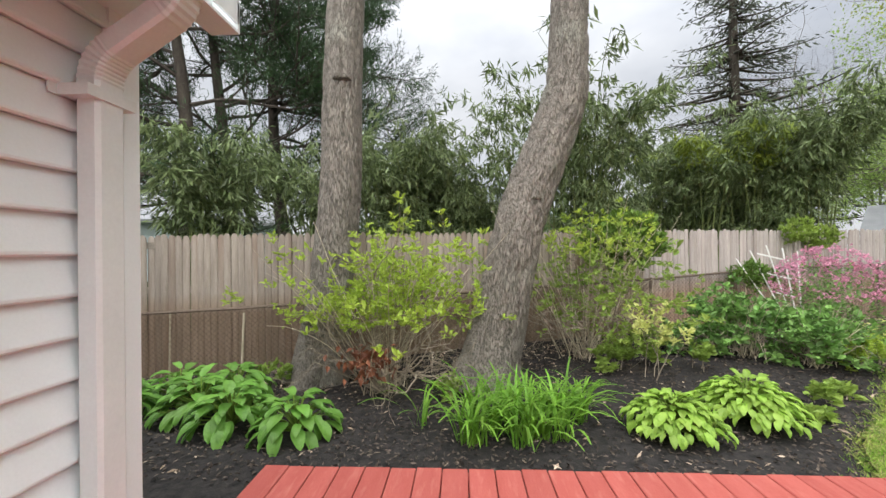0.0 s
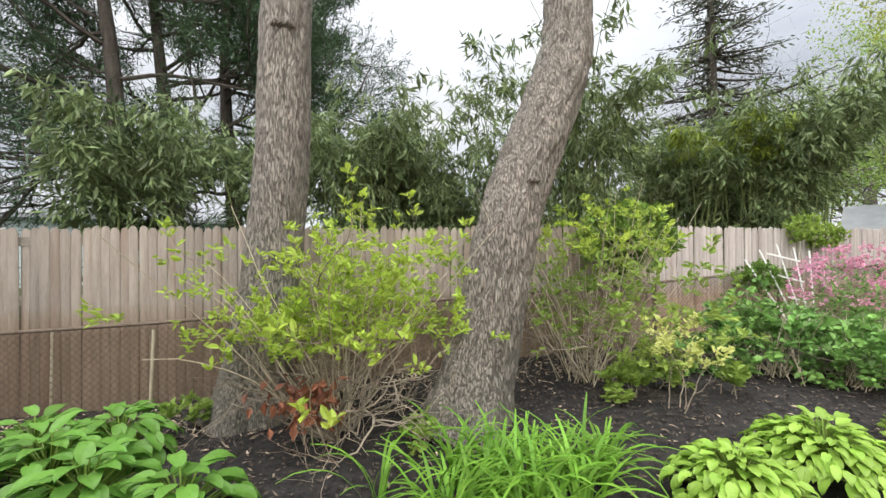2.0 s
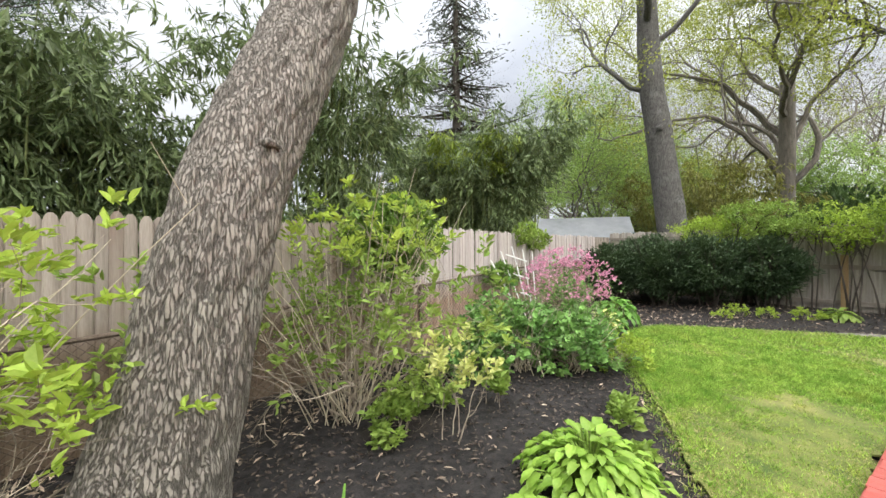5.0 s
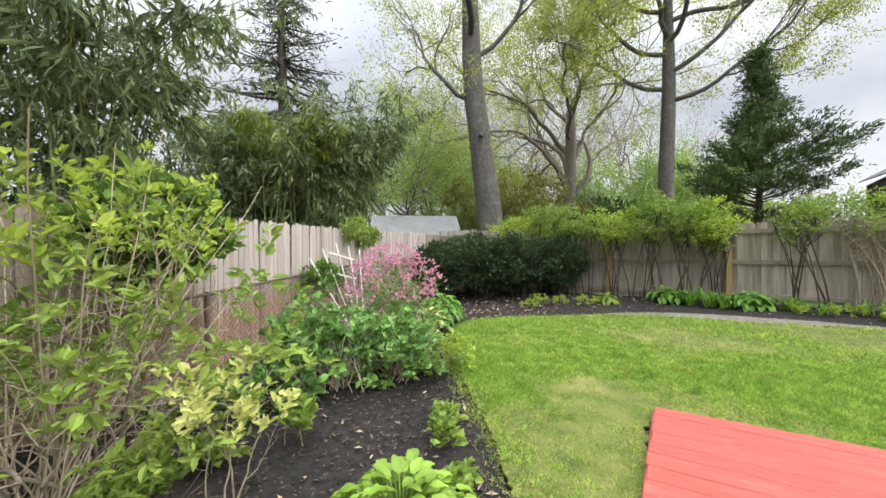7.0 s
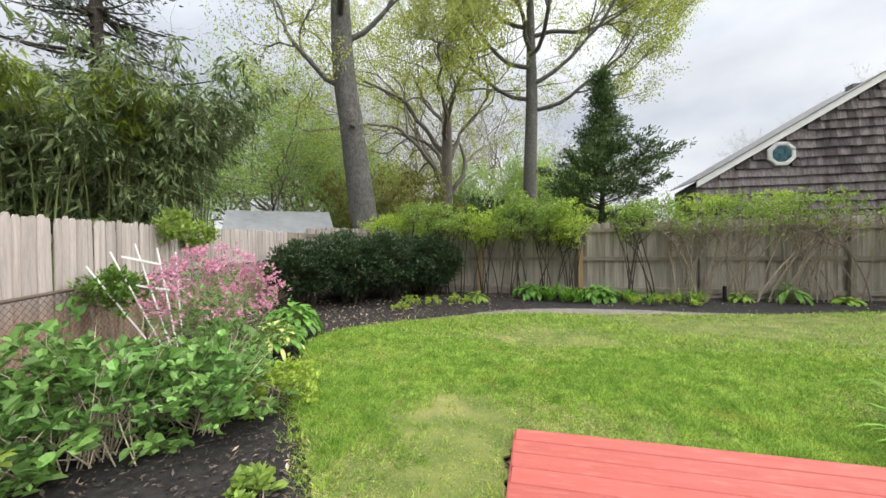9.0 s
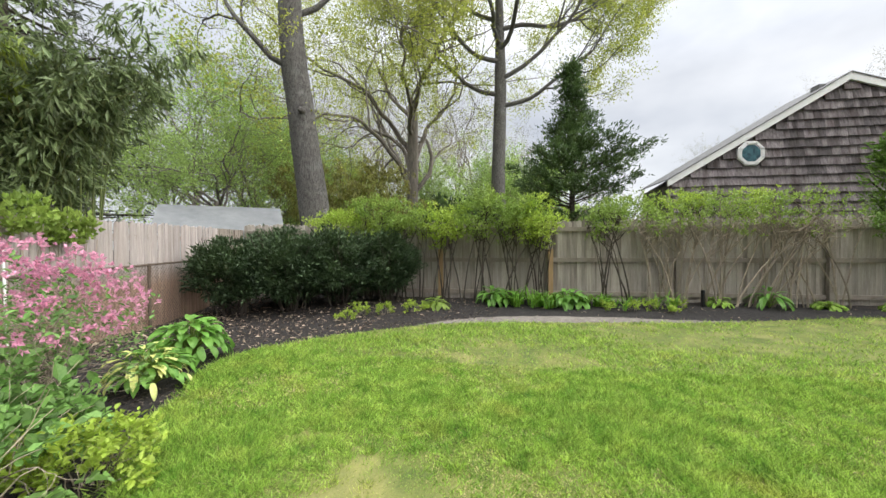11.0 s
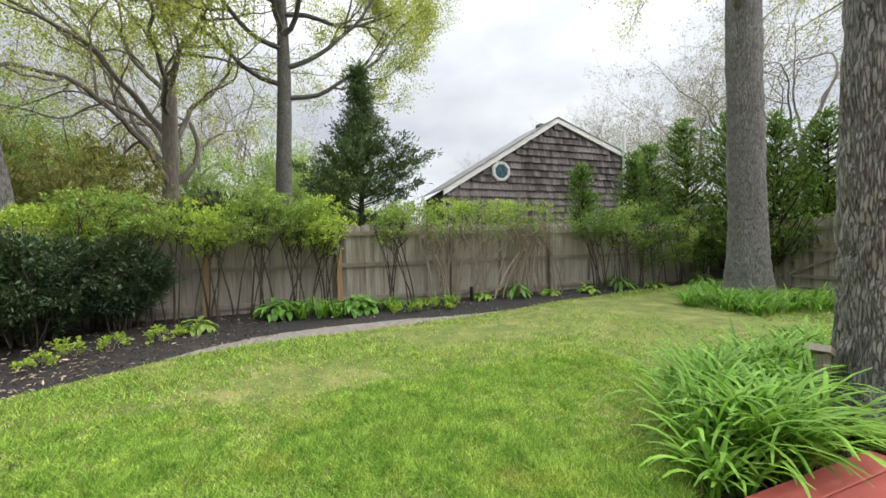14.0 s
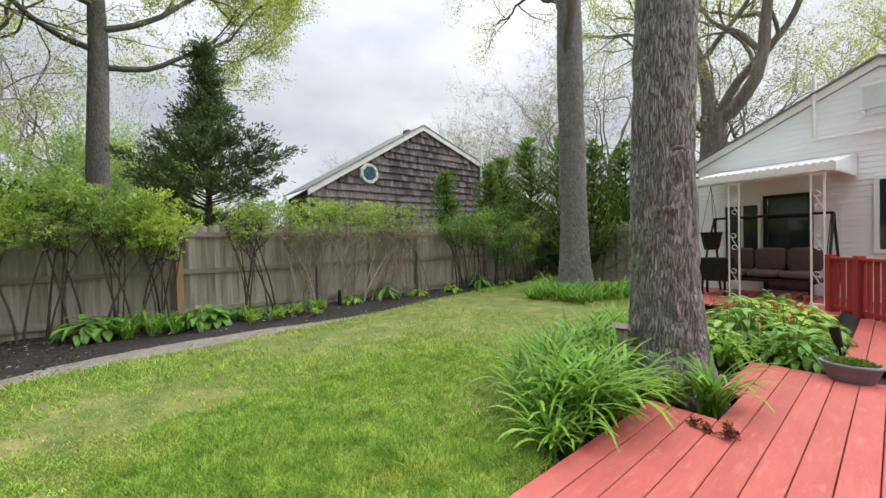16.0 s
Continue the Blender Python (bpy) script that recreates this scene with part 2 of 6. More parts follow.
BARK = bark_material("oak_bark", (0.078, 0.069, 0.06), (0.33, 0.297, 0.258), (0.34, 0.335, 0.285), 58.0)
BARKGREY = bark_material("grey_bark", (0.058, 0.057, 0.055), (0.36, 0.355, 0.34), (0.40, 0.405, 0.38), 46.0)
BARKSLATE = bark_material("slate_bark", (0.04, 0.037, 0.034), (0.20, 0.19, 0.178), (0.24, 0.24, 0.23), 30.0)
BARKFAR = surf("far_bark", (0.10, 0.088, 0.078), (0.24, 0.21, 0.185), 6, 0.95, 0.9, 50, stretch=(2, 2, 0.4))
BARKDARK = surf("dark_bark", (0.035, 0.028, 0.024), (0.10, 0.085, 0.07), 6, 0.95, 0.6, 40, stretch=(2, 2, 0.5))
TWIG = surf("twig_bark", (0.20, 0.165, 0.125), (0.38, 0.325, 0.26), 14, 0.9, 0.2, 60, rand="island", amount=0.35)
CANE = surf("bleached_cane", (0.42, 0.36, 0.26), (0.58, 0.52, 0.40), 14, 0.8, 0.2, 60, rand="island", amount=0.25)
CULM = surf("bamboo_culm", (0.10, 0.15, 0.05), (0.24, 0.27, 0.10), 6, 0.6, 0.1, 60, rand="island", amount=0.3)
L_YELLOW = leafy("spring_leaf", (0.27, 0.405, 0.045), (0.47, 0.58, 0.11), 0.3, 0.45)
L_FRESH = leafy("fresh_leaf", (0.165, 0.285, 0.05), (0.35, 0.445, 0.10), 0.35, 0.4)
L_HOSTA = leafy("hosta_leaf", (0.11, 0.27, 0.04), (0.19, 0.37, 0.07), 0.24, 0.3, 0.42, 4, "object")
L_HOSTA_LIGHT = leafy("light_hosta_leaf", (0.22, 0.40, 0.05), (0.34, 0.50, 0.09), 0.22, 0.3, 0.42, 4, "object")
L_LILY = leafy("daylily_leaf", (0.10, 0.26, 0.022), (0.23, 0.42, 0.055), 0.3, 0.35, 0.55, 4)
L_CREAM = leafy("cream_leaf", (0.50, 0.58, 0.12), (0.80, 0.80, 0.36), 0.2, 0.3)
L_MID = leafy("mid_leaf", (0.09, 0.18, 0.03), (0.19, 0.30, 0.06), 0.4, 0.3)
L_HYDRANGEA = leafy("hydrangea_leaf", (0.10, 0.235, 0.055), (0.25, 0.41, 0.115), 0.55, 0.35)
L_DARK = leafy("yew_needle", (0.022, 0.045, 0.022), (0.075, 0.12, 0.045), 0.4, 0.12)
L_BAMBOO = leafy("bamboo_leaf", (0.085, 0.13, 0.05), (0.235, 0.295, 0.13), 0.5, 0.25, 0.4)
L_BAMBOO_LIGHT = leafy("yellow_bamboo_leaf", (0.16, 0.24, 0.03), (0.30, 0.36, 0.06), 0.35, 0.35)
L_PINE = leafy("pine_needle", (0.02, 0.05, 0.022), (0.06, 0.11, 0.04), 0.4, 0.15)
L_SPRUCE = leafy("spruce_needle", (0.085, 0.105, 0.08), (0.17, 0.19, 0.15), 0.35, 0.15)
L_OAK = leafy("young_oak_leaf", (0.26, 0.33, 0.05), (0.46, 0.48, 0.11), 0.35, 0.5)
L_FAR = leafy("far_leaf", (0.24, 0.38, 0.09), (0.42, 0.54, 0.17), 0.35, 0.5)
L_FARDARK = leafy("far_dark_leaf", (0.05, 0.095, 0.035), (0.12, 0.18, 0.06), 0.4, 0.25)
L_OLIVE = leafy("olive_leaf", (0.15, 0.16, 0.035), (0.27, 0.26, 0.07), 0.4, 0.3)
L_BARE = leafy("bud", (0.22, 0.22, 0.14), (0.34, 0.33, 0.22), 0.3, 0.3)
L_DEAD = leafy("dead_leaf", (0.15, 0.055, 0.03), (0.27, 0.105, 0.055), 0.35, 0.2)
L_PINK = leafy("azalea_flower", (0.62, 0.24, 0.40), (0.82, 0.50, 0.62), 0.25, 0.35)
L_RED = leafy("red_bud", (0.42, 0.03, 0.02), (0.58, 0.07, 0.04), 0.2, 0.2)


def glass_material():
    m = bpy.data.materials.new("window_glass")
    m.use_nodes = True
    b = m.node_tree.nodes["Principled BSDF"]
    b.inputs["Base Color"].default_value = (0.02, 0.03, 0.035, 1)
    b.inputs["Roughness"].default_value = 0.04
    b.inputs["Specular IOR Level"].default_value = 0.8
    return m


GLASS = glass_material()


def stained_material():
    m = bpy.data.materials.new("stained_glass")
    m.use_nodes = True
    n, l = m.node_tree.nodes, m.node_tree.links
    b = n["Principled BSDF"]
    v, r = n.new("ShaderNodeTexVoronoi"), n.new("ShaderNodeValToRGB")
    v.inputs["Scale"].default_value = 6
    r.color_ramp.elements[0].color, r.color_ramp.elements[1].color = (0.006, 0.03, 0.05, 1), (0.05, 0.15, 0.17, 1)
    l.new(v.outputs["Color"], r.inputs["Fac"])
    l.new(r.outputs["Color"], b.inputs["Base Color"])
    b.inputs["Roughness"].default_value = 0.1
    return m


STAINED = stained_material()

# ---- mesh tools ----


class Geo:
    """Gathers vertices and faces, then makes one mesh of them."""

    def __init__(self):
        self.v, self.f, self.n = [], [], 0

    def add(self, verts, faces):
        verts, faces = np.asarray(verts, float).reshape(-1, 3), np.asarray(faces, int)
        self.v.append(verts)
        self.f.append(faces + self.n)
        self.n += len(verts)
        return self

    def tube(self, points, radii, sides=6, cap=True):
        p = np.asarray(points, float)
        r = np.asarray(radii, float)
        t = np.gradient(p, axis=0)
        t /= np.linalg.norm(t, axis=1, keepdims=True) + 1e-9
        up = np.tile((0.0, 0.0, 1.0), (len(p), 1))
        up[np.abs(t[:, 2]) > 0.9] = (1.0, 0.0, 0.0)
        if np.abs(t[:, 2]).max() > 0.9:
            up[:] = (1.0, 0.13, 0.0)
        a = np.cross(t, up)
        a /= np.linalg.norm(a, axis=1, keepdims=True) + 1e-9
        b = np.cross(t, a)
        ang = np.linspace(0, 2 * np.pi, sides, endpoint=False)
        ring = p[:, None] + r[:, None, None] * (np.cos(ang)[None, :, None] * a[:, None] + np.sin(ang)[None, :, None] * b[:, None])
        k, m = len(p), sides
        i, j = np.meshgrid(np.arange(k - 1), np.arange(m), indexing="ij")
        q = np.stack([i * m + j, i * m + (j + 1) % m, (i + 1) * m + (j + 1) % m, (i + 1) * m + j], -1).reshape(-1, 4)
        self.add(ring.reshape(-1, 3), q)
        if cap:
            for base in ((k - 1) * m, 0):
                idx = np.arange(m) + base + self.n - k * m
                self.f.append((idx if base else idx[::-1])[None, :])
        return self

    def box(self, lo, hi, m=None):
        x0, y0, z0 = lo
        x1, y1, z1 = hi
        v = np.array([(x0, y0, z0), (x1, y0, z0), (x1, y1, z0), (x0, y1, z0), (x0, y0, z1), (x1, y0, z1), (x1, y1, z1), (x0, y1, z1)], float)
        if m is not None:
            v = v @ np.array(m.to_3x3()).T + np.array(m.translation)
        return self.add(v, [(0, 3, 2, 1), (4, 5, 6, 7), (0, 1, 5, 4), (1, 2, 6, 5), (2, 3, 7, 6), (3, 0, 4, 7)])

    def prism(self, outline, y0, y1, axis="y"):
        """A flat outline in two axes, given thickness along the third."""
        o = np.asarray(outline, float)
        k = len(o)
        order = {"y": (0, 2, 1), "x": (1, 2, 0), "z": (0, 1, 2)}[axis]
        v = np.zeros((2 * k, 3))
        for half, d in ((0, y0), (1, y1)):
            v[half * k:(half + 1) * k, order[0]] = o[:, 0]
            v[half * k:(half + 1) * k, order[1]] = o[:, 1]
            v[half * k:(half + 1) * k, order[2]] = d
        self.add(v, [(i, (i + 1) % k, k + (i + 1) % k, k + i) for i in range(k)])
        base = self.n - 2 * k
        self.f.append(np.arange(k)[None, ::-1] + base)
        self.f.append(np.arange(k)[None, :] + base + k)
        return self

    def leaves(self, pos, way, length, width, fold=0.15, rng=None, full=False):
        """One folded, pointed leaf at each place, along each way; full: oval, with a drooping tip."""
        rng = rng or np.random.default_rng(1)
        p, w = np.asarray(pos, float).reshape(-1, 3), np.asarray(way, float).reshape(-1, 3)
        k = len(p)
        w = w / (np.linalg.norm(w, axis=1, keepdims=True) + 1e-9)
        side = np.cross(w, rng.normal(size=(k, 3)) * 0.6 + (0, 0, 1.0))
        side /= np.linalg.norm(side, axis=1, keepdims=True) + 1e-9
        nor = np.cross(side, w)
        ln = (np.asarray(length) * rng.uniform(0.7, 1.25, k))[:, None]
        wd = ln * (width / np.mean(length)) * rng.uniform(0.8, 1.2, (k, 1))
        if full:
            b, c = p + w * ln * 0.28, p + w * ln * 0.66 - nor * ln * 0.03
            v = np.stack([p, b + side * wd * 0.42 + nor * wd * fold, c + side * wd * 0.44 + nor * wd * fold, p + w * ln - nor * ln * 0.12,
                          c - side * wd * 0.44 + nor * wd * fold, b - side * wd * 0.42 + nor * wd * fold], 1)
            idx = np.arange(6 * k).reshape(k, 6)
            return self.add(v.reshape(-1, 3), np.vstack([idx[:, [0, 1, 2, 3]], idx[:, [0, 3, 4, 5]]]))
        mid = p + w * ln * 0.45
        v = np.stack([p, mid + side * wd / 2 + nor * wd * fold, p + w * ln, mid - side * wd / 2 + nor * wd * fold], 1)
        idx = np.arange(4 * k).reshape(k, 4)
        return self.add(v.reshape(-1, 3), idx)

    def straps(self, pos, heading, length, width, rise, segs=5, curl=1.6, rng=None):
        """Long leaves that rise and arch over; rise: the angle at which they start, in radians."""
        p, h = np.asarray(pos, float), np.asarray(heading, float)
        k = len(p)
        ln, wd, rs = (np.broadcast_to(np.asarray(a, float), (k,)) for a in (length, width, rise))
        cl = np.broadcast_to(np.asarray(curl, float), (k,))
        out = np.stack([np.cos(h), np.sin(h), 0 * h], 1)
        side = np.stack([-np.sin(h), np.cos(h), 0 * h], 1)
        rows, here = [], p.copy()
        for i in range(segs + 1):
            s = i / segs
            ang = rs - cl * s ** 1.5
            w = wd * (0.55 + 1.5 * s) * np.clip(1.05 - s, 0.03, 1) ** 0.6
            rows.append(here - side * w[:, None] / 2)
            rows.append(here + side * w[:, None] / 2)
            here = here + (out * np.cos(ang)[:, None] + np.array((0, 0, 1.0)) * np.sin(ang)[:, None]) * (ln / segs)[:, None]
        v = np.stack(rows, 1)
        m = 2 * (segs + 1)
        q = np.array([(2 * i, 2 * i + 1, 2 * i + 3, 2 * i + 2) for i in range(segs)])
        f = (np.arange(k)[:, None, None] * m + q[None]).reshape(-1, 4)
        return self.add(v.reshape(-1, 3), f)

    def mesh(self, name, smooth=False):
        me = bpy.data.meshes.new(name)
        v = np.concatenate(self.v)
        me.vertices.add(len(v))
        me.vertices.foreach_set("co", v.ravel())
        loops = np.concatenate([f.ravel() for f in self.f])
        sizes = np.concatenate([np.full(len(f), f.shape[1]) for f in self.f])
        me.loops.add(len(loops))
        me.loops.foreach_set("vertex_index", loops.astype(np.int32))
        me.polygons.add(len(sizes))
        me.polygons.foreach_set("loop_start", np.r_[0, np.cumsum(sizes)[:-1]].astype(np.int32))
        me.polygons.foreach_set("use_smooth", np.full(len(sizes), smooth))
        me.update(calc_edges=True)
        return me


CLUSTERS = ("culm_cluster", "stem_cluster", "cane_cluster", "bough_cluster", "limb_cluster", "leaf_mass", "stalk_cluster", "twig_cluster", "chain_link", "flower_mass")


def part(name, geo, material, parent=None, label="", smooth=False):
    me = geo.mesh(name, smooth)
    me.materials.append(material)
    ob = new(name, me)
    if parent is not None:
        ob.parent = parent
    if label:
        ob["label"] = label
    if name in CLUSTERS:
        ob["kind"] = "stuff"
    return ob


def share(name, me, parent, m):
    """A piece on shared mesh data."""
    ob = new(name, me)
    ob.parent = parent
    ob.matrix_basis = m
    return ob


def thing(name, x, y, z, label, category, group="", kind="", turn=0):
    ob = new(name)
    ob.matrix_basis = pose(x, y, z, 0, 0, turn)
    ob.empty_display_size = 0.1
    return tagged(ob, label, category, group, kind)


def smoothstep(v, a, b):
    s = np.clip((np.asarray(v, float) - a) / (b - a), 0, 1)
    return s * s * (3 - 2 * s)


def land(x, y):
    """The lie of the land: falls a little to the west of the bed, rises towards the east fence."""
    x, y = np.asarray(x, float), np.asarray(y, float)
    return np.clip(0.05 * (x - 0.6), -0.17, 0.07) * smoothstep(y, 2.1, 4.2) * (1 - smoothstep(x, 6, 8)) + 0.10 * smoothstep(x, 8.5, 10.5)


def unit(rng, k):
    d = rng.normal(size=(k, 3))
    return d / np.linalg.norm(d, axis=1, keepdims=True)


def curve(points, per=8):
    """A smooth line through points."""
    p = np.asarray(points, float)
    q = np.vstack([2 * p[0] - p[1], p, 2 * p[-1] - p[-2]])
    out = []
    for i in range(1, len(q) - 2):
        for s in np.linspace(0, 1, per, endpoint=False):
            a, b, c, d = q[i - 1:i + 3]
            out.append(0.5 * (2 * b + (c - a) * s + (2 * a - 5 * b + 4 * c - d) * s * s + (3 * b - a - 3 * c + d) * s ** 3))
    return np.array(out + [p[-1]])


def grow(geo, rng, start, way, length, radius, depth, kids=4, spread=0.8, ratio=0.62, wander=0.18, up=0.1, first=0.35, sides=6, tips=None, keep=0.45, tip_from=1):
    """A limb with its limbs, tapered and wandering. tips gathers places and ways of the outermost twigs."""
    steps = max(4, int(4 + depth * 2))
    p, d = np.array(start, float), np.array(way, float)
    d /= np.linalg.norm(d)
    pts, ways = [p.copy()], [d.copy()]
    for _ in range(steps):
        d = d + rng.normal(size=3) * wander + np.array((0, 0, up))
        d /= np.linalg.norm(d)
        p = p + d * length / steps
        pts.append(p.copy())
        ways.append(d.copy())
    s = np.linspace(0, 1, steps + 1)
    geo.tube(pts, radius * (1 - (1 - keep) * s), max(3, sides), cap=False)
    if depth == 0:
        if tips is not None:
            for i in range(tip_from if tip_from < steps else steps - 1, steps + 1):
                tips.append((pts[i], ways[i]))
        return
    for i in range(kids):
        u = first + (1 - first) * (i + rng.uniform(0.2, 0.9)) / kids
        j = min(int(u * steps), steps - 1)
        f = u * steps - j
        at = pts[j] * (1 - f) + pts[j + 1] * f
        axis = rng.normal(size=3)
        axis -= axis @ ways[j] * ways[j]
        axis /= np.linalg.norm(axis) + 1e-9
        a = spread * rng.uniform(0.6, 1.25)
        w = ways[j] * math.cos(a) + axis * math.sin(a)
        grow(geo, rng, at, w, length * ratio * rng.uniform(0.75, 1.2), radius * (1 - (1 - keep) * u) * 0.6, depth - 1, kids, spread, ratio, wander, up, first, sides - 1, tips, keep, tip_from)
    grow(geo, rng, pts[-1], ways[-1], length * ratio, radius * keep, depth - 1, kids, spread, ratio, wander, up, first, sides - 1, tips, keep, tip_from)

# ---- ground ----
ground_geo = Geo()
gx = np.r_[np.linspace(-90, -12, 14), np.linspace(-11, 16, 136), np.linspace(17, 110, 16)]
gy = np.r_[np.linspace(-110, -14, 16), np.linspace(-13, 12, 126), np.linspace(13, 100, 15)]
X, Y = np.meshgrid(gx, gy, indexing="ij")
rng = np.random.default_rng(3)
near = (smoothstep(X, -11, -9) * (1 - smoothstep(X, 14, 16)) * smoothstep(Y, -13, -11) * (1 - smoothstep(Y, 10, 12)))
Z = land(X, Y) - 0.004 + near * rng.normal(0, 0.006, X.shape)
i, j = np.meshgrid(np.arange(len(gx) - 1), np.arange(len(gy) - 1), indexing="ij")
k = len(gy)
ground_geo.add(np.stack([X, Y, Z], -1), np.stack([i * k + j, (i + 1) * k + j, (i + 1) * k + j + 1, i * k + j + 1], -1).reshape(-1, 4))
ground = tagged(part("ground", ground_geo, MULCH, smooth=True), "dark shredded bark mulch over garden soil", "ground", kind="structure")

FAR = Geo()
FAR.box((-90, 8.6, -0.3), (110, 100, 0.02))
tagged(part("ground_beyond", FAR, SOIL), "rough green ground beyond the fence", "ground", kind="structure")
FARE = Geo()
FARE.box((11.3, -110, -0.3), (110, 8.59, 0.11))
tagged(part("ground_east", FARE, SOIL), "rough green ground of the neighbouring plot", "ground", kind="structure")

EDGE = [(2.35, 1.9), (2.88, 2.53), (3.35, 2.85), (3.95, 3.35), (4.7, 3.95), (5.27, 4.24), (5.87, 4.5), (6.5, 4.5), (7.08, 4.3), (7.7, 3.85), (8.25, 3.2), (8.55, 2.6),
        (8.75, 1.6), (8.9, 0.46), (9.1, -1.4), (9.6, -3.7), (9.95, -6.5), (10.0, -9.4), (6.6, -9.4), (5.9, -7.2), (5.5, -4.8), (5.4, -3.4), (5.3, -1.9), (4.78, -0.75), (4.34, -0.15),
        (4.2, 0.3), (4.2, 1.88), (3.2, 1.88)]


def lawn_outline():
    line = curve([*EDGE, EDGE[0]], 22)[:-1]
    r = np.random.default_rng(5)
    return line + r.normal(0, 0.012, line.shape)


OUT = lawn_outline()


def inside(px, py, poly):
    c = np.zeros(px.shape, bool)
    q = np.roll(poly, 1, axis=0)
    for (x0, y0), (x1, y1) in zip(poly, q):
        hit = ((y0 > py) != (y1 > py)) & (px < (x1 - x0) * (py - y0) / (y1 - y0 + 1e-12) + x0)
        c ^= hit
    return c


bm = bmesh.new()
face = bm.faces.new([bm.verts.new((x, y, float(land(x, y)) + 0.02)) for x, y in OUT])
ext = bmesh.ops.extrude_face_region(bm, geom=[face])
for v in ext["geom"]:
    if isinstance(v, bmesh.types.BMVert):
        v.co.z += 0.012
bmesh.ops.triangulate(bm, faces=[f for f in bm.faces if len(f.verts) > 4])
bmesh.ops.recalc_face_normals(bm, faces=bm.faces)
me = bpy.data.meshes.new("lawn")
bm.to_mesh(me)
bm.free()
me.materials.append(TURF)
lawn = tagged(new("lawn", me), "patchy spring lawn, green with straw-yellow spots", "lawn", kind="structure")

# grass blades: an even sward, denser where one walks past it, in tufts
rng = np.random.default_rng(11)
px, py = np.r_[rng.uniform(2.2, 10, 700000), rng.uniform(2.2, 6.6, 700000)], np.r_[rng.uniform(-9.4, 4.6, 700000), rng.uniform(-1.6, 4.6, 700000)]
dist = np.hypot(px - 3.1, py - 1.6)
ok = inside(px + rng.normal(0, 0.06, px.size), py + rng.normal(0, 0.06, px.size), OUT) & ((px > 4.27) | (py > 1.96)) & (rng.uniform(size=px.size) < np.clip(2.3 / (dist + 0.2), 0.13, 1) ** 1.3)
px, py, dist = px[ok], py[ok], dist[ok]


def field(x, y, scale, seed):
    return np.array([noise.noise((a * scale, b * scale, seed)) for a, b in zip(x, y)])


patch = field(px, py, 0.8, 2.0) + 0.55 * field(px, py, 4.5, 7.0) + 0.55 * field(px, py, 12.0, 1.0)
worn = np.clip(1 - np.hypot((px - 3.5) * 0.8, py - 2.55) / 1.35, 0, 1)
patch = patch - 0.35 * worn
keep = rng.uniform(size=px.size) < np.clip(0.85 + patch * 0.8, 0.62, 1)
px, py, dist, patch, worn = px[keep], py[keep], dist[keep], patch[keep], worn[keep]
kk = len(px)
dry = rng.uniform(size=kk) < np.clip(0.07 - 0.45 * patch + 0.42 * worn, 0.02, 0.75)


def blades(sel, name, material, label, low):
    k = int(sel.sum())
    x, y, d, pt = px[sel], py[sel], dist[sel], patch[sel]
    h = rng.uniform(0.014, 0.05, k) * np.clip(1 + 0.85 * pt, 0.6, 1.9) * np.clip(0.8 + d * 0.06, 0.8, 1.4) * low
    a = rng.uniform(0, 6.283, k)
    base = np.stack([x, y, land(x, y) + np.where(inside(x, y, OUT), 0.028, -0.002)], 1)
    wv = np.stack([np.cos(a), np.sin(a), 0 * a], 1) * (0.0029 + d * 0.0007)[:, None]
    lean = rng.normal(0, 0.75 / low, (k, 2))
    tip = base + np.stack([lean[:, 0] * h, lean[:, 1] * h, h], 1)
    g = Geo()
    g.add(np.stack([base - wv, base + wv, tip], 1).reshape(-1, 3), np.arange(3 * k).reshape(-1, 3))
    tagged(part(name, g, material), label, "grass", kind="stuff")


blades(~dry, "grass", GRASS, "short green lawn grass blades", 1.0)
blades(dry, "dry_grass", STRAW, "dry straw-coloured grass between the green blades", 0.6)

# worn gravel strip along the lawn's east edge
west = curve([(8.2, 3.05), (8.52, 2.5), (8.74, 1.5), (8.88, 0.46), (9.05, -1.0), (9.2, -2.1)], 8)
east = curve([(8.45, 3.15), (8.95, 2.55), (9.25, 1.5), (9.32, 0.4), (9.28, -1.0), (9.28, -2.15)], 8)
strip = Geo()
n_s = len(west)
pts = np.vstack([west, east])
pts = np.c_[pts + np.random.default_rng(2).normal(0, 0.02, pts.shape), land(pts[:, 0], pts[:, 1]) + 0.012]
strip.add(pts, [(q, q + n_s, q + n_s + 1, q + 1) for q in range(n_s - 1)])
tagged(part("gravel_edge", strip, GRAVEL), "worn strip of grey gravel beside the lawn", "path", kind="structure")

# mulch chips and pale litter
rng = np.random.default_rng(21)


def scatter(count, region, length, width, material, name, label, density=None, flat=0.25):
    px, py = rng.uniform(region[0], region[1], count), rng.uniform(region[2], region[3], count)
    ok = ~inside(px, py, OUT) & ~((px > -1.0) & (px < 4.32) & (py < 1.98)) & (py < north_line(px) - 0.05)
    if density is not None:
        ok &= rng.uniform(size=count) < density(px, py)
    px, py = px[ok], py[ok]
    kk = len(px)
    way = np.stack([rng.normal(size=kk), rng.normal(size=kk), rng.normal(0, flat, kk)], 1)
    g = Geo()
    g.leaves(np.stack([px, py, land(px, py) + 0.006 + rng.uniform(0, 0.012, kk)], 1), way, np.full(kk, length), width, 0.2, rng)
    return tagged(part(name, g, material), label, name.replace("_", " "), kind="stuff")


NORTH = np.array([(-9.5, 2.9), (2.9, 5.5), (5.4, 6.5), (11.0, 8.05)])


def north_line(x):
    return np.interp(x, NORTH[:, 0], NORTH[:, 1])


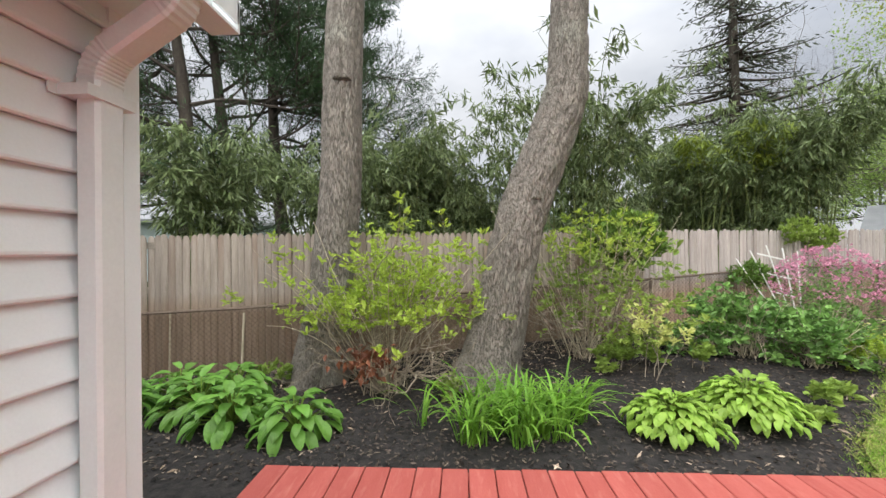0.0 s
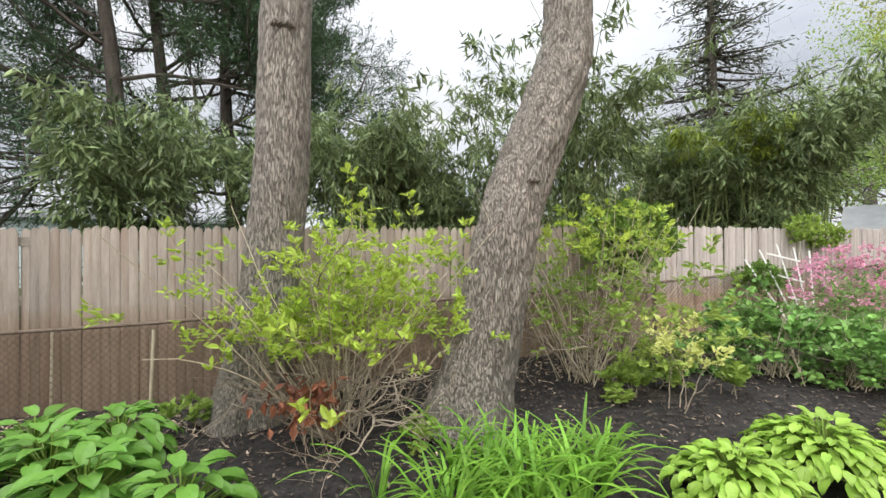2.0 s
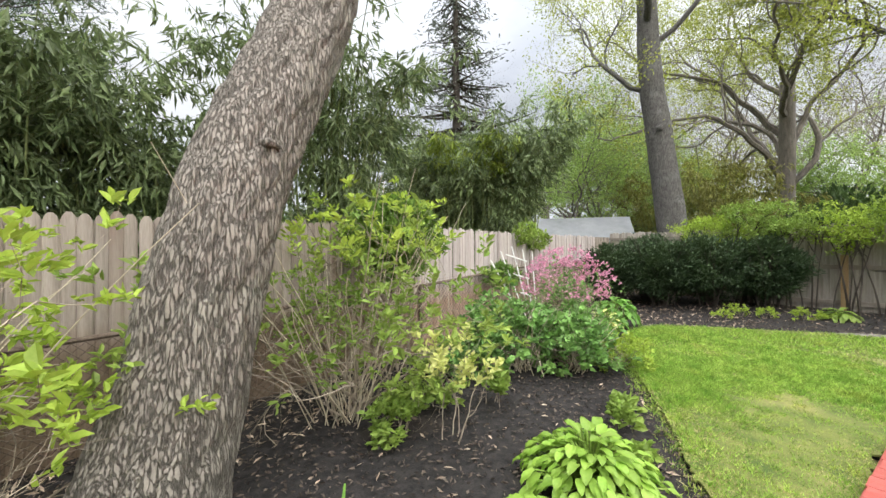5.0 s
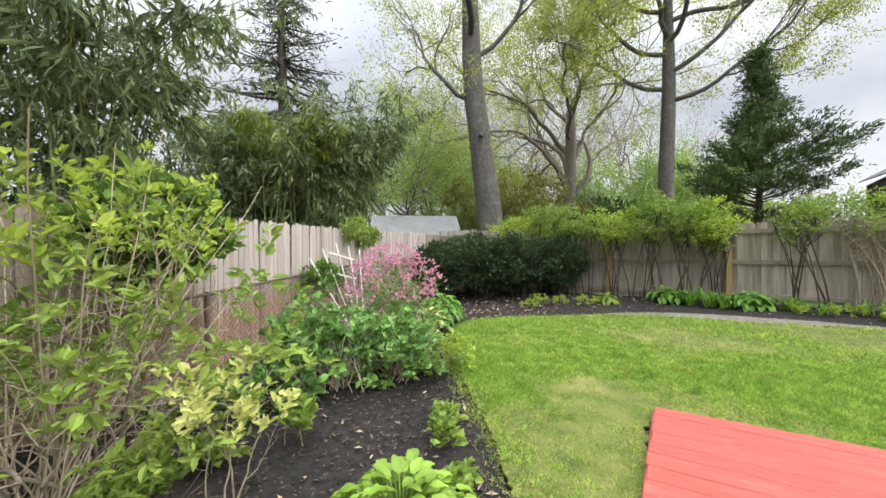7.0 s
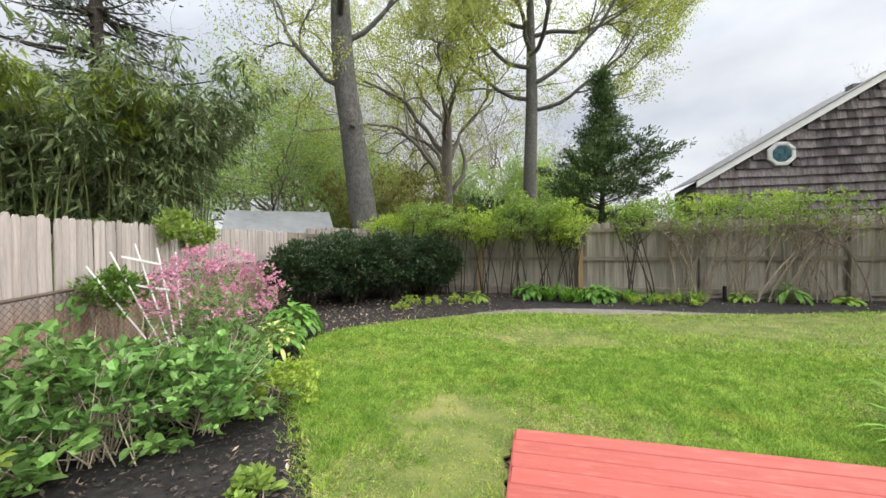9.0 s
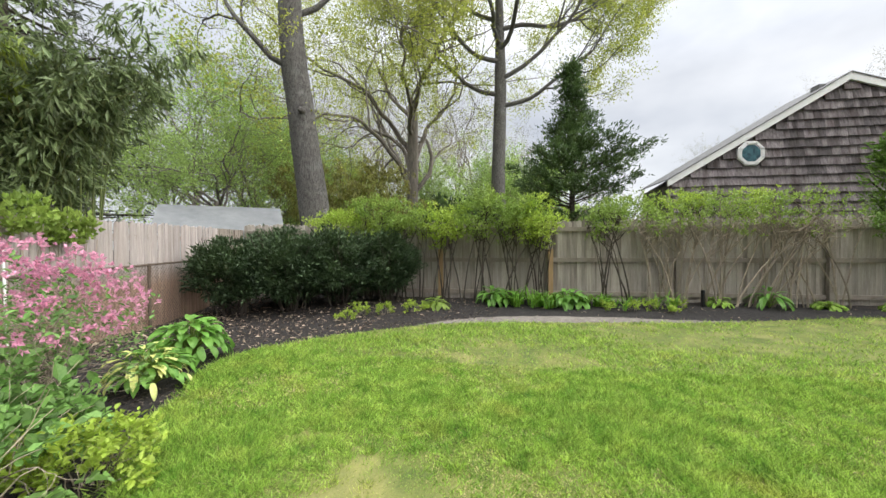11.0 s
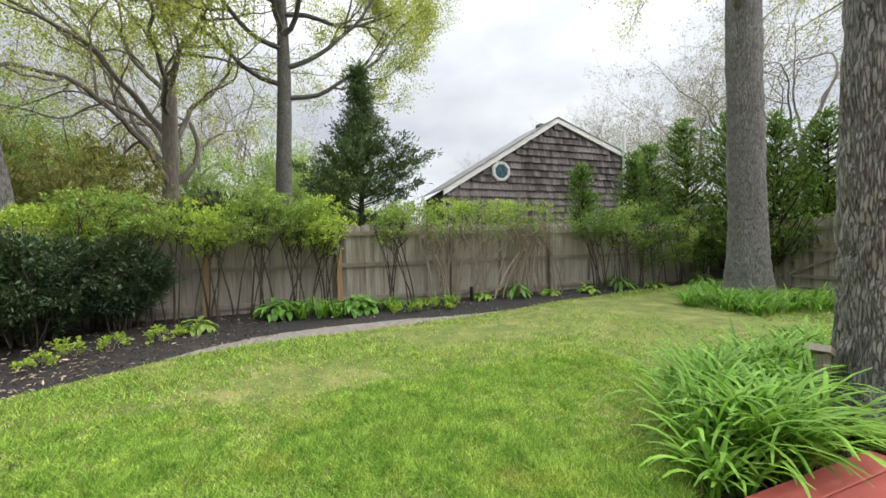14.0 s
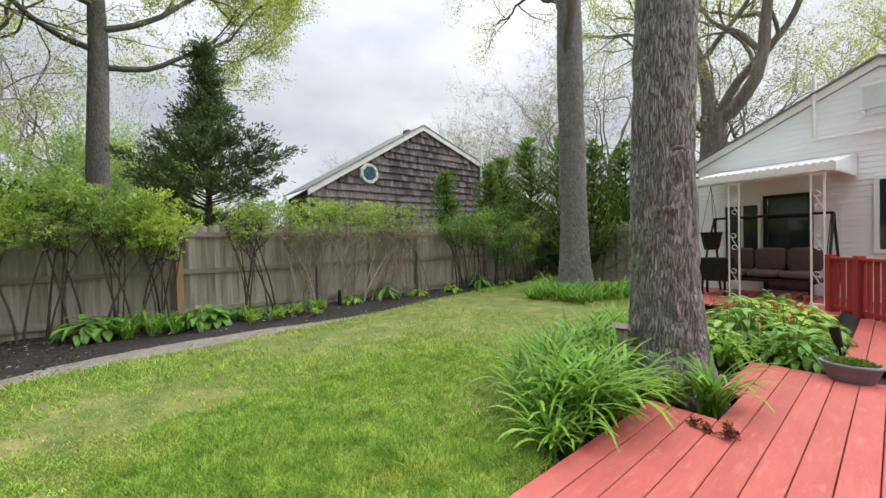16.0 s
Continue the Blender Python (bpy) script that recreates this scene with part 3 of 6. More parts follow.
scatter(60000, (-4, 11, 1.9, 8), 0.035, 0.014, CHIP, "mulch_chips", "dark shredded bark chips", lambda x, y: np.clip(1.6 - 0.12 * np.hypot(x - 1.5, y - 2), 0.1, 1))
scatter(24000, (-4, 11, 1.95, 8), 0.06, 0.017, LITTER, "dry_litter", "pale dry twigs, bamboo leaves and husks", lambda x, y: np.clip(0.10 + 1.3 * smoothstep(y - north_line(x), -1.3, -0.3), 0, 1))
scatter(2600, (4.2, 5.4, -1.7, 0.4), 0.14, 0.012, LITTER, "dry_litter", "pale dead leaves at the foot of the daylilies", lambda x, y: 0.5 + 0 * x)
scatter(1500, (9.0, 10.8, -9, 5), 0.05, 0.015, LITTER, "dry_litter", "pale dry twigs and fallen leaves", lambda x, y: 0.25 + 0 * x)
scatter(1400, (6.8, 9.6, 3.8, 6.6), 0.07, 0.022, LITTER, "dry_litter", "pale dry leaves under the hedge", lambda x, y: 0.4 + 0 * x)

# ---- north fence: stockade pickets on posts, with an older wire fence before it ----


def picket_mesh(name, width, height, thick, top, material):
    """A picket with its foot at z = 0; top: 'round' or 'dog' for clipped corners."""
    w = width / 2
    xs = np.array((-1, -0.72, -0.3, 0.3, 0.72, 1)) * w
    drop = np.array((0.055, 0.022, 0, 0, 0.022, 0.055)) if top == "round" else np.array((0.03, 0.016, 0, 0, 0.016, 0.03))
    face = -thick / 2 + np.array((0.011, 0.003, 0, 0, 0.003, 0.011)) * (1 if top == "round" else 0.5)
    v = [(x, y, 0) for x, y in zip(xs, face)] + [(x, y, height - d) for x, y, d in zip(xs, face, drop)]
    v += [(x, thick / 2, 0) for x in xs] + [(x, thick / 2, height - d) for x, d in zip(xs, drop)]
    f = [(q, q + 1, q + 7, q + 6) for q in range(5)] + [(q + 13, q + 12, q + 18, q + 19) for q in range(5)]
    f += [(q + 6, q + 7, q + 19, q + 18) for q in range(5)] + [(0, 6, 18, 12), (5, 17, 23, 11)]
    g = Geo()
    g.add(v, f)
    me = g.mesh(name)
    me.materials.append(material)
    return me


rng = np.random.default_rng(31)
fence_n = thing("fence_north", 0, 0, 0, "weathered brown stockade fence of round-topped pickets", "fence", kind="structure")
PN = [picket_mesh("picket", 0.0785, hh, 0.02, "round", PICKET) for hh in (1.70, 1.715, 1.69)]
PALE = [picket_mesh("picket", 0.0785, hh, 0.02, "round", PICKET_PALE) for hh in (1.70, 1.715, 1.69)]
near_pickets, far_pickets = [], Geo()
seg_len = np.hypot(*np.diff(NORTH, axis=0).T)
for s in range(3):
    a, b = NORTH[s], NORTH[s + 1]
    count = int(seg_len[s] / 0.077)
    ang = math.degrees(math.atan2(b[1] - a[1], b[0] - a[0]))
    for q in range(count):
        p = a + (b - a) * (q + 0.5) / count
        top = np.interp(p[0], [-4, 0, 5.4, 11], [1.50, 1.53, 1.585, 1.63])
        m = pose(p[0], p[1] + 0.003 * (q % 2) + rng.normal(0, 0.0015), top - 1.70, rng.normal(0, 0.3), rng.normal(0, 0.15), ang + rng.normal(0, 1.5))
        if -5.2 < p[0] < 9.8:
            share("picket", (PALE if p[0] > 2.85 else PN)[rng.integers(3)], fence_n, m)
        else:
            far_pickets.box((-0.036, -0.01, 0), (0.036, 0.01, 1.69), m)
    for q in range(int(seg_len[s] / 2.44) + 1):
        p = a + (b - a) * min(1, q * 2.44 / seg_len[s])
        g = Geo()
        g.box((-0.045, 0.03, -0.3), (0.045, 0.12, 1.5), pose(p[0], p[1], 0, 0, 0, ang))
        part("post", g, RAILWOOD, fence_n)
    for z in (0.25, 0.85, 1.38):
        g = Geo()
        L = seg_len[s]
        g.box((0, 0.012, z - 0.04), (L, 0.045, z + 0.04), pose(a[0], a[1], 0, 0, 0, ang))
        part("rail", g, RAILWOOD, fence_n)
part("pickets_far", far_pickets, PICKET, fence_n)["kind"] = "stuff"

wire_fence = thing("wire_fence", 0, 0, 0, "rusty low chain-link fence standing before the pickets", "fence")


def wire_line(x, off=0.10):
    return north_line(x) - off


def wire_top(x):
    return np.interp(x, [-6, -2.5, 2.9, 5.4, 8.5], [0.52, 0.62, 0.86, 0.95, 0.98])


rail_x = np.array([-9.4, -7, -4.5, -2.5, -0.5, 1.5, 2.9, 4.2, 5.4, 7.0, 8.6])
g = Geo()
g.tube(np.c_[rail_x, wire_line(rail_x), wire_top(rail_x)], np.full(len(rail_x), 0.017), 8)
part("top_rail", g, RUST, wire_fence)
for x in (-6.5, -3.9, -1.75, 0.7, 2.87, 5.3, 7.6):
    g = Geo()
    z0 = float(land(x, wire_line(x))) - 0.1
    g.tube([(x, wire_line(x), z0), (x, wire_line(x), wire_top(x) + 0.02)], [0.022, 0.022], 8)
    part("wire_post", g, RUST, wire_fence)
mesh_geo = Geo()
cell = 0.062
for sign in (1, -1):
    for x0 in np.arange(-6.0, 8.6, cell):
        hgt = wire_top(x0) - float(land(x0, wire_line(x0)))
        steps = 7
        s = np.linspace(0, 1, steps)
        xs = x0 + sign * s * hgt
        keep = (xs > -6.2) & (xs < 8.6)
        if keep.sum() < 2:
            continue
        xs = xs[keep]
        zs = (land(xs, wire_line(xs)) + (wire_top(xs) - land(xs, wire_line(xs))) * s[keep])
        wob = 0.004 * sign
        mesh_geo.tube(np.c_[xs, wire_line(xs) + wob, zs], np.full(len(xs), 0.0022), 3, cap=False)
part("chain_link", mesh_geo, RUST, wire_fence)
stakes = thing("stake_group", -2.6, float(wire_line(-2.6)) - 0.05, -0.14, "two pale knotty stakes leaning on the wire fence", "stake")
for x, w in ((-3.28, 0.02), (-2.38, 0.05)):
    g = Geo()
    z = np.linspace(0, 0.72, 8)
    g.tube(np.c_[x + 2.6 + w * (z - 0.7) + 0.006 * np.sin(z * 31), -0.0 + 0 * z, z], np.full(8, 0.013), 6)
    part("stake", g, CANE, stakes)

# ---- east fence: back side with rails and posts ----
fence_e = thing("fence_east", 0, 0, 0, "weathered grey board fence showing posts and three rails", "fence", kind="structure")
PE = [picket_mesh("picket", 0.0975, hh, 0.018, "dog", PICKET_OLD) for hh in (1.66, 1.68, 1.645)]


def east_x(y):
    return np.interp(y, [-10, -4.1, 0.9, 3.2, 8.2], [10.86, 10.84, 10.82, 10.9, 11.0])


for q in range(190):
    y = 8.0 - q * 0.095
    if y < -9.9:
        break
    share("picket", PE[rng.integers(3)], fence_e, pose(float(east_x(y)) + 0.07 + 0.004 * (q % 2), y, 0.075 + rng.normal(0, 0.006), rng.normal(0, 0.5), 0, 90 + rng.normal(0, 2)))
for n_p, y in enumerate((5.6, 3.18, 0.88, -1.52, -4.1, -6.55, -9.0)):
    g = Geo()
    g.box((-0.047, -0.047, -0.2), (0.047, 0.047, 1.10 if n_p < 3 else 1.62))
    ob = part("post", g, NEWPOST if n_p in (1, 2) else RAILWOOD, fence_e, "newer yellowish wooden post" if n_p in (1, 2) else "")
    ob.matrix_basis = pose(float(east_x(y)) - 0.01, y, 0.05)
for z in (0.24, 0.92, 1.55):
    g = Geo()
    ys = np.array([8.0, 3.2, 0.9, -4.1, -9.9])
    for y0, y1 in zip(ys[:-1], ys[1:]):
        x0, x1 = float(east_x(y0)), float(east_x(y1))
        L = math.hypot(y1 - y0, x1 - x0)
        g.box((0, -0.02, z - 0.04), (L, 0.02, z + 0.045), pose(x0 + 0.035, y0, 0, 0, 0, math.degrees(math.atan2(y1 - y0, x1 - x0))))
    part("rail", g, RAILWOOD, fence_e)

fence_s = thing("fence_south", 0, 0, 0, "dark grey board fence with a braced gate", "fence", kind="structure")
for q in range(46):
    x = 6.6 + q * 0.094
    share("picket", PE[rng.integers(3)], fence_s, pose(x, -9.75, 0.08, 0, rng.normal(0, 0.4), rng.normal(0, 2)))
for z in (0.35, 0.98, 1.5):
    g = Geo()
    g.box((6.55, -9.72, z - 0.04), (10.85, -9.68, z + 0.04))
    part("rail", g, RAILWOOD, fence_s)
for x in (6.6, 7.7, 8.9, 10.2):
    g = Geo()
    g.box((x - 0.05, -9.7, -0.1), (x + 0.05, -9.6, 1.66))
    part("post", g, RAILWOOD, fence_s)
g = Geo()
g.box((-0.03, -0.02, 0), (0.03, 0.02, 1.15), pose(8.85, -9.66, 0.4, 0, -62, 0))
part("brace", g, RAILWOOD, fence_s)

# ---- deck ----
deck = thing("deck", 0, 0, 0, "low deck of red-painted wooden boards", "deck", kind="structure")
DX0, DX1, DY1, DZ = -0.9, 4.26, 1.95, 0.09


def board_mesh(length, width=0.139):
    w, t, c = width / 2, 0.028, 0.004
    g = Geo()
    g.prism([(-w, -t), (w, -t), (w, -c), (w - c, 0), (-w + c, 0), (-w, -c)], -length, 0)
    me = g.mesh("board")
    me.materials.append(RED)
    return me


rng = np.random.default_rng(41)
pitch_b = 0.1445
nb = int((DX1 - DX0) / pitch_b)
long_b, short_b, mid_b, hole_b, rear_b = board_mesh(10.6), board_mesh(3.38), board_mesh(5.02), board_mesh(1.06), board_mesh(4.95)
south_b = board_mesh(3.0)
for q in range(nb + 1):
    x = DX1 - pitch_b / 2 - q * pitch_b
    if x < DX0:
        break
    if 3.8 < x < 3.93:
        share("board", hole_b, deck, pose(x, DY1 - 3.95, DZ, 0, 0, 0))
    if 3.1 < x < 3.4:
        share("board", rear_b, deck, pose(x, DY1 - 5.6, DZ, 0, 0, 0))
    share("board", long_b if x < 3.1 else mid_b if x < 3.8 else short_b, deck, pose(x, DY1 + rng.normal(0, 0.004), DZ + rng.normal(0, 0.0008), 0, rng.normal(0, 0.15), 0))
for q in range(18):
    x = 3.69 + q * pitch_b
    share("board", south_b, deck, pose(x, -6.55, DZ, 0, 0, 0))
part("fascia", Geo().box((DX0, DY1 - 0.02, -0.06), (DX1 - 0.004, DY1 + 0.014, DZ - 0.031)).box((DX1 - 0.008, -1.4, -0.06), (DX1 + 0.012, DY1 + 0.014, DZ - 0.031)), RED, deck)
for lo, hi in (((DX0, DY1 - 0.06, -0.1), (DX1, DY1 - 0.025, DZ - 0.03)), ((DX1 - 0.05, -1.40, -0.1), (DX1 - 0.012, DY1 - 0.06, DZ - 0.03)), ((3.33, -6.5, -0.1), (3.36, -3.7, DZ - 0.03)), ((3.76, -3.05, -0.1), (3.79, -1.42, DZ - 0.03)), ((DX0 + 0.01, -8.6, -0.1), (DX0 + 0.05, DY1 - 0.06, DZ - 0.03))):
    g = Geo()
    g.box(lo, hi)
    part("joist", g, DARKRED, deck)

# ---- house west: corner with siding, downspout and eave ----
house_w = thing("house_west", -1.0, 1.18, 0, "corner of a house in blush-white lap siding", "house", kind="structure")
g = Geo()
g.box((-6, -9.5, -0.1), (-0.03, -0.02, 2.35))
part("wall", g, PINKWHITE, house_w)
g = Geo()
lap = 0.128
g.prism([(0, 0.004), (0.022, 0.0), (0.028, 0.006), (0.029, 0.014), (0.004, lap), (0, lap)], -9.0, -0.115)
lap_me = g.mesh("clapboard")
lap_me.materials.append(PINKWHITE)
for q in range(17):
    share("clapboard", lap_me, house_w, pose(-0.028, 0, 0.02 + q * lap))
g = Geo()
g.box((-0.028, -0.115, -0.05), (0.002, -0.0, 2.2))
g.box((-0.115, -0.0, -0.05), (0.002, 0.004, 2.2))
part("corner_board", g, TRIM, house_w)
g = Geo()
g.prism([(-6.2, 3.9), (0.26, 2.24), (0.26, 2.14), (-0.05, 2.14), (-6.2, 3.7)], -9.5, -0.02)
part("roof", g, TRIM, house_w, "boxed white eave")
g = Geo()
for (x0, x1, z0, z1) in ((0.262, 0.272, 2.12, 2.24), (0.36, 0.37, 2.15, 2.24), (0.262, 0.37, 2.115, 2.125)):
    g.box((x0, -9.5, z0), (x1, 0.03, z1))
g.box((0.262, 0.02, 2.12), (0.37, 0.032, 2.23))
part("gutter", g, ALU, house_w)
spout = Geo()


def flat_tube(geo, pts, w, d, ribs=False):
    """A rectangular pipe along points in the x-z plane, w along y and d across."""
    p = np.asarray(pts, float)
    t = np.gradient(p, axis=0)
    t /= np.linalg.norm(t, axis=1, keepdims=True)
    n_ = np.cross(t, (0, 1.0, 0))
    sc = np.ones(len(p)) if not ribs else np.where(np.arange(len(p)) % 2, 1.0, 0.93)
    ch = 0.25
    sq = [(-1, -1 + ch), (-1 + ch, -1), (1 - ch, -1), (1, -1 + ch), (1, 1 - ch), (1 - ch, 1), (-1 + ch, 1), (-1, 1 - ch)]
    v = np.stack([p + (np.array((0, 1.0, 0)) * (a * w / 2) + n_ * (b * d / 2)) * sc[:, None] for a, b in sq], 1)
    k, m = len(p), 8
    i, j = np.meshgrid(np.arange(k - 1), np.arange(m), indexing="ij")
    geo.add(v.reshape(-1, 3), np.stack([i * m + j, i * m + (j + 1) % m, (i + 1) * m + (j + 1) % m, (i + 1) * m + j], -1).reshape(-1, 4))


flat_tube(spout, [(0.045, -0.19, 0.02), (0.045, -0.19, 1.0), (0.045, -0.19, 1.84)], 0.10, 0.075)
down = part("downspout", spout, ALU, house_w, "painted aluminium downspout with ribbed elbows")
el1 = Geo()
ang = np.linspace(0, 1.0, 15)
flat_tube(el1, np.c_[0.045 + 0.13 * (1 - np.cos(ang)), -0.19 + 0 * ang, 1.84 + 0.13 * np.sin(ang)], 0.104, 0.08, True)
part("elbow", el1, ALU, down)
st = Geo()
e = np.array((0.045 + 0.13 * (1 - math.cos(1.0)), -0.19, 1.84 + 0.13 * math.sin(1.0)))
d_ = np.array((math.sin(1.0), 0, math.cos(1.0)))
flat_tube(st, [e - d_ * 0.01, e + d_ * 0.1, e + d_ * 0.20], 0.10, 0.075)
part("offset_pipe", st, ALU, down)
el2 = Geo()
e2 = e + d_ * 0.19
ang = np.linspace(1.0, -0.1, 15)
flat_tube(el2, e2 + np.c_[(np.cos(ang) - math.cos(1.0)) * 0.12, 0 * ang, (math.sin(1.0) - np.sin(ang)) * 0.12], 0.104, 0.08, True)
part("elbow", el2, ALU, down)
g = Geo()
g.box((-0.01, -0.275, 1.78), (0.088, -0.105, 1.815))
g.box((-0.012, -0.30, 1.78), (-0.006, -0.08, 1.815))
part("strap", g, ALU, down)
# ---- near trunks with ridged bark ----


def trunk_geo(points, radii, seed, sides=120, rings=220, ridge=0.022, flare=0.35, flare_h=0.35, freq=6):
    """A trunk along a smooth line, its bark in long broken ridges, its foot flared into roots."""
    line = curve(points, 24)
    s = np.linspace(0, len(line) - 1, rings)
    p = np.stack([np.interp(s, np.arange(len(line)), line[:, c]) for c in range(3)], 1)
    u = np.linspace(0, 1, rings)
    r = np.interp(u, np.linspace(0, 1, len(radii)), radii)
    ang = np.linspace(0, 2 * np.pi, sides, endpoint=False)
    t = np.gradient(p, axis=0)
    t /= np.linalg.norm(t, axis=1, keepdims=True)
    a = np.cross(t, (0.0, 1.0, 0.0))
    a /= np.linalg.norm(a, axis=1, keepdims=True)
    b = np.cross(t, a)
    length = np.r_[0, np.cumsum(np.linalg.norm(np.diff(p, axis=0), axis=1))]
    R = np.zeros((rings, sides))
    for q in range(rings):
        z = length[q]
        fl = flare * math.exp(-z / flare_h)
        for w in range(sides):
            cx, cy = math.cos(ang[w]), math.sin(ang[w])
            k = freq * r[q] * 4
            n1 = noise.noise((cx * k * 0.5 + seed, cy * k * 0.5, z * 3.2))
            n2 = noise.noise((cx * k + seed * 3, cy * k, z * 6.0 + 5))
            furrow = 1 - min(1.0, abs(n1) * 3.2)
            lump = noise.noise((cx * 1.3 + seed, cy * 1.3, z * 0.9))
            root = 1 + fl * (1 + 0.45 * math.sin(ang[w] * 5 + seed + lump))
            R[q, w] = r[q] * root * (1 + 0.05 * lump) + ridge * (0.35 - furrow) + ridge * 0.45 * n2
    ring = p[:, None] + R[:, :, None] * (np.cos(ang)[None, :, None] * a[:, None] + np.sin(ang)[None, :, None] * b[:, None])
    g = Geo()
    i, j = np.meshgrid(np.arange(rings - 1), np.arange(sides), indexing="ij")
    g.add(ring.reshape(-1, 3), np.stack([i * sides + j, (i + 1) * sides + j, (i + 1) * sides + (j + 1) % sides, i * sides + (j + 1) % sides], -1).reshape(-1, 4))
    return g


def big_tree(name, points, radii, label, seed, bark, ridge=0.02, flare=0.35, limbs=(), crown=None, leaf=L_OAK, rings=220, sides=120, leaf_len=0.09, knots=()):
    """A tree with a ridged trunk, high limbs and a crown of small leaves."""
    x, y, z = points[0]
    t = thing(name, x, y, z, label, "tree")
    rel = [tuple(np.subtract(p, points[0])) for p in points]
    part("trunk", trunk_geo(rel, radii, seed, sides, rings, ridge, flare), bark, t, smooth=True)
    r = np.random.default_rng(int(seed * 7) + 1)
    for pos, size in knots:
        g = Geo()
        k = np.array(pos) - np.array(points[0])
        th = np.linspace(0, np.pi, 7)
        g.tube(np.outer(np.cos(th), np.array((1.0, 0.3, 0.0)) * size) + k + np.outer(np.sin(th), (0, -0.25 * size, 0.3 * size)), size * 0.28 * (0.6 + np.sin(th)), 8)
        part("knot", g, bark, t, smooth=True)
    tips = []
    for start, way, length, rad, depth in limbs:
        g = Geo()
        grow(g, r, np.subtract(start, points[0]), way, length, rad, depth, kids=4, spread=0.75, ratio=0.62, wander=0.17, up=0.06, sides=7, tips=tips)
        part("limb", g, bark, t, smooth=True)
    if tips:
        g = Geo()
        pos = np.array([q[0] for q in tips])
        n_l = crown or 8
        pos = np.repeat(pos, n_l, axis=0) + r.normal(0, 0.16, (len(pos) * n_l, 3))
        g.leaves(pos, r.normal(size=pos.shape) + (0, 0, -0.5), np.full(len(pos), leaf_len), leaf_len * 0.42, 0.15, r)
        part("crown", g, leaf, t)
    return t


big_tree("oak_tree", [(-1.37, 3.92, -0.17), (-1.29, 4.02, 0.8), (-1.19, 4.12, 2.0), (-1.17, 4.2, 3.4), (-1.1, 4.38, 6.0), (-1.05, 4.55, 9.0)], [0.262, 0.24, 0.226, 0.218, 0.195, 0.15],
         "upright oak trunk with grey furrowed bark in the mulch bed", 1.3, BARK, 0.014, 0.45,
         limbs=[((-0.95, 4.3, 8.0), (-0.7, 0.3, 0.6), 3.2, 0.09, 3), ((-0.95, 4.35, 8.6), (0.7, 0.4, 0.7), 3.2, 0.09, 3)], knots=[((-1.12, 3.99, 3.2), 0.09)])
big_tree("leaning_oak_tree", [(0.36, 3.54, -0.1), (0.56, 3.7, 0.6), (0.80, 3.84, 1.6), (1.14, 4.04, 2.45), (1.37, 4.2, 3.05), (1.44, 4.3, 3.7), (1.55, 4.5, 5.5), (1.8, 4.9, 9.0)], [0.285, 0.258, 0.25, 0.245, 0.24, 0.215, 0.18, 0.15],
         "leaning oak trunk with deep furrowed bark in the mulch bed", 4.7, BARK, 0.02, 0.28, rings=260,
         limbs=[((1.7, 4.75, 7.8), (0.6, 0.5, 0.7), 3.4, 0.09, 3), ((1.65, 4.65, 7.2), (-0.6, 0.3, 0.8), 3.2, 0.08, 3)], knots=[((0.93, 3.64, 1.8), 0.05), ((1.13, 3.82, 2.4), 0.04)])
big_tree("deck_oak_tree", [(4.50, -2.42, -0.05), (4.50, -2.42, 0.8), (4.53, -2.46, 2.0), (4.50, -2.52, 3.6), (4.42, -2.6, 6.0), (4.4, -2.7, 9.5)], [0.34, 0.29, 0.27, 0.265, 0.25, 0.2],
         "thick oak with rough grey bark growing beside the deck", 2.2, BARKGREY, 0.024, 0.28,
         limbs=[((4.4, -2.65, 7.6), (0.8, 0.3, 0.55), 3.8, 0.12, 3), ((4.4, -2.7, 8.6), (-0.4, -0.5, 0.7), 3.8, 0.1, 3)], knots=[((4.40, -2.18, 1.55), 0.08), ((4.30, -2.2, 2.1), 0.05)])
big_tree("lawn_oak_tree", [(8.05, -6.75, 0), (8.03, -6.7, 1.5), (8.0, -6.62, 3.2), (7.95, -6.5, 5.2), (7.9, -6.4, 9.5)], [0.40, 0.315, 0.30, 0.29, 0.22],
         "tall grey oak rising from a ring of daylilies", 6.1, BARKGREY, 0.016, 0.22, rings=120, sides=64,
         limbs=[((7.95, -6.5, 5.6), (-0.45, 0.9, 0.55), 3.6, 0.12, 3), ((7.95, -6.5, 6.6), (0.75, -0.5, 0.5), 3.8, 0.12, 3), ((7.92, -6.4, 7.8), (-0.6, -0.6, 0.6), 3.6, 0.1, 3), ((7.9, -6.4, 9.0), (0.5, 0.7, 0.7), 3.4, 0.1, 3)], crown=9, knots=[((7.86, -6.4, 3.9), 0.14)])
big_tree("fence_oak_tree", [(12.75, 6.9, 0), (12.62, 7.05, 2.2), (12.42, 7.3, 4.8), (12.3, 7.5, 7.0), (12.25, 7.6, 11)], [0.44, 0.40, 0.355, 0.32, 0.22],
         "old dark grey oak trunk standing just beyond the fence", 8.4, BARKSLATE, 0.016, 0.12, rings=120, sides=64,
         limbs=[((12.35, 7.4, 6.0), (-0.5, 0.9, 0.12), 3.4, 0.09, 3), ((12.3, 7.5, 7.4), (0.3, -0.9, 0.3), 3.6, 0.09, 3), ((12.3, 7.5, 8.0), (-0.8, -0.2, 0.6), 4.0, 0.12, 3), ((12.25, 7.6, 9.5), (0.2, 0.8, 0.7), 4, 0.12, 3)], crown=9,
         knots=[((12.1, 7.15, 4.75), 0.2)])

# ---- trees farther off ----


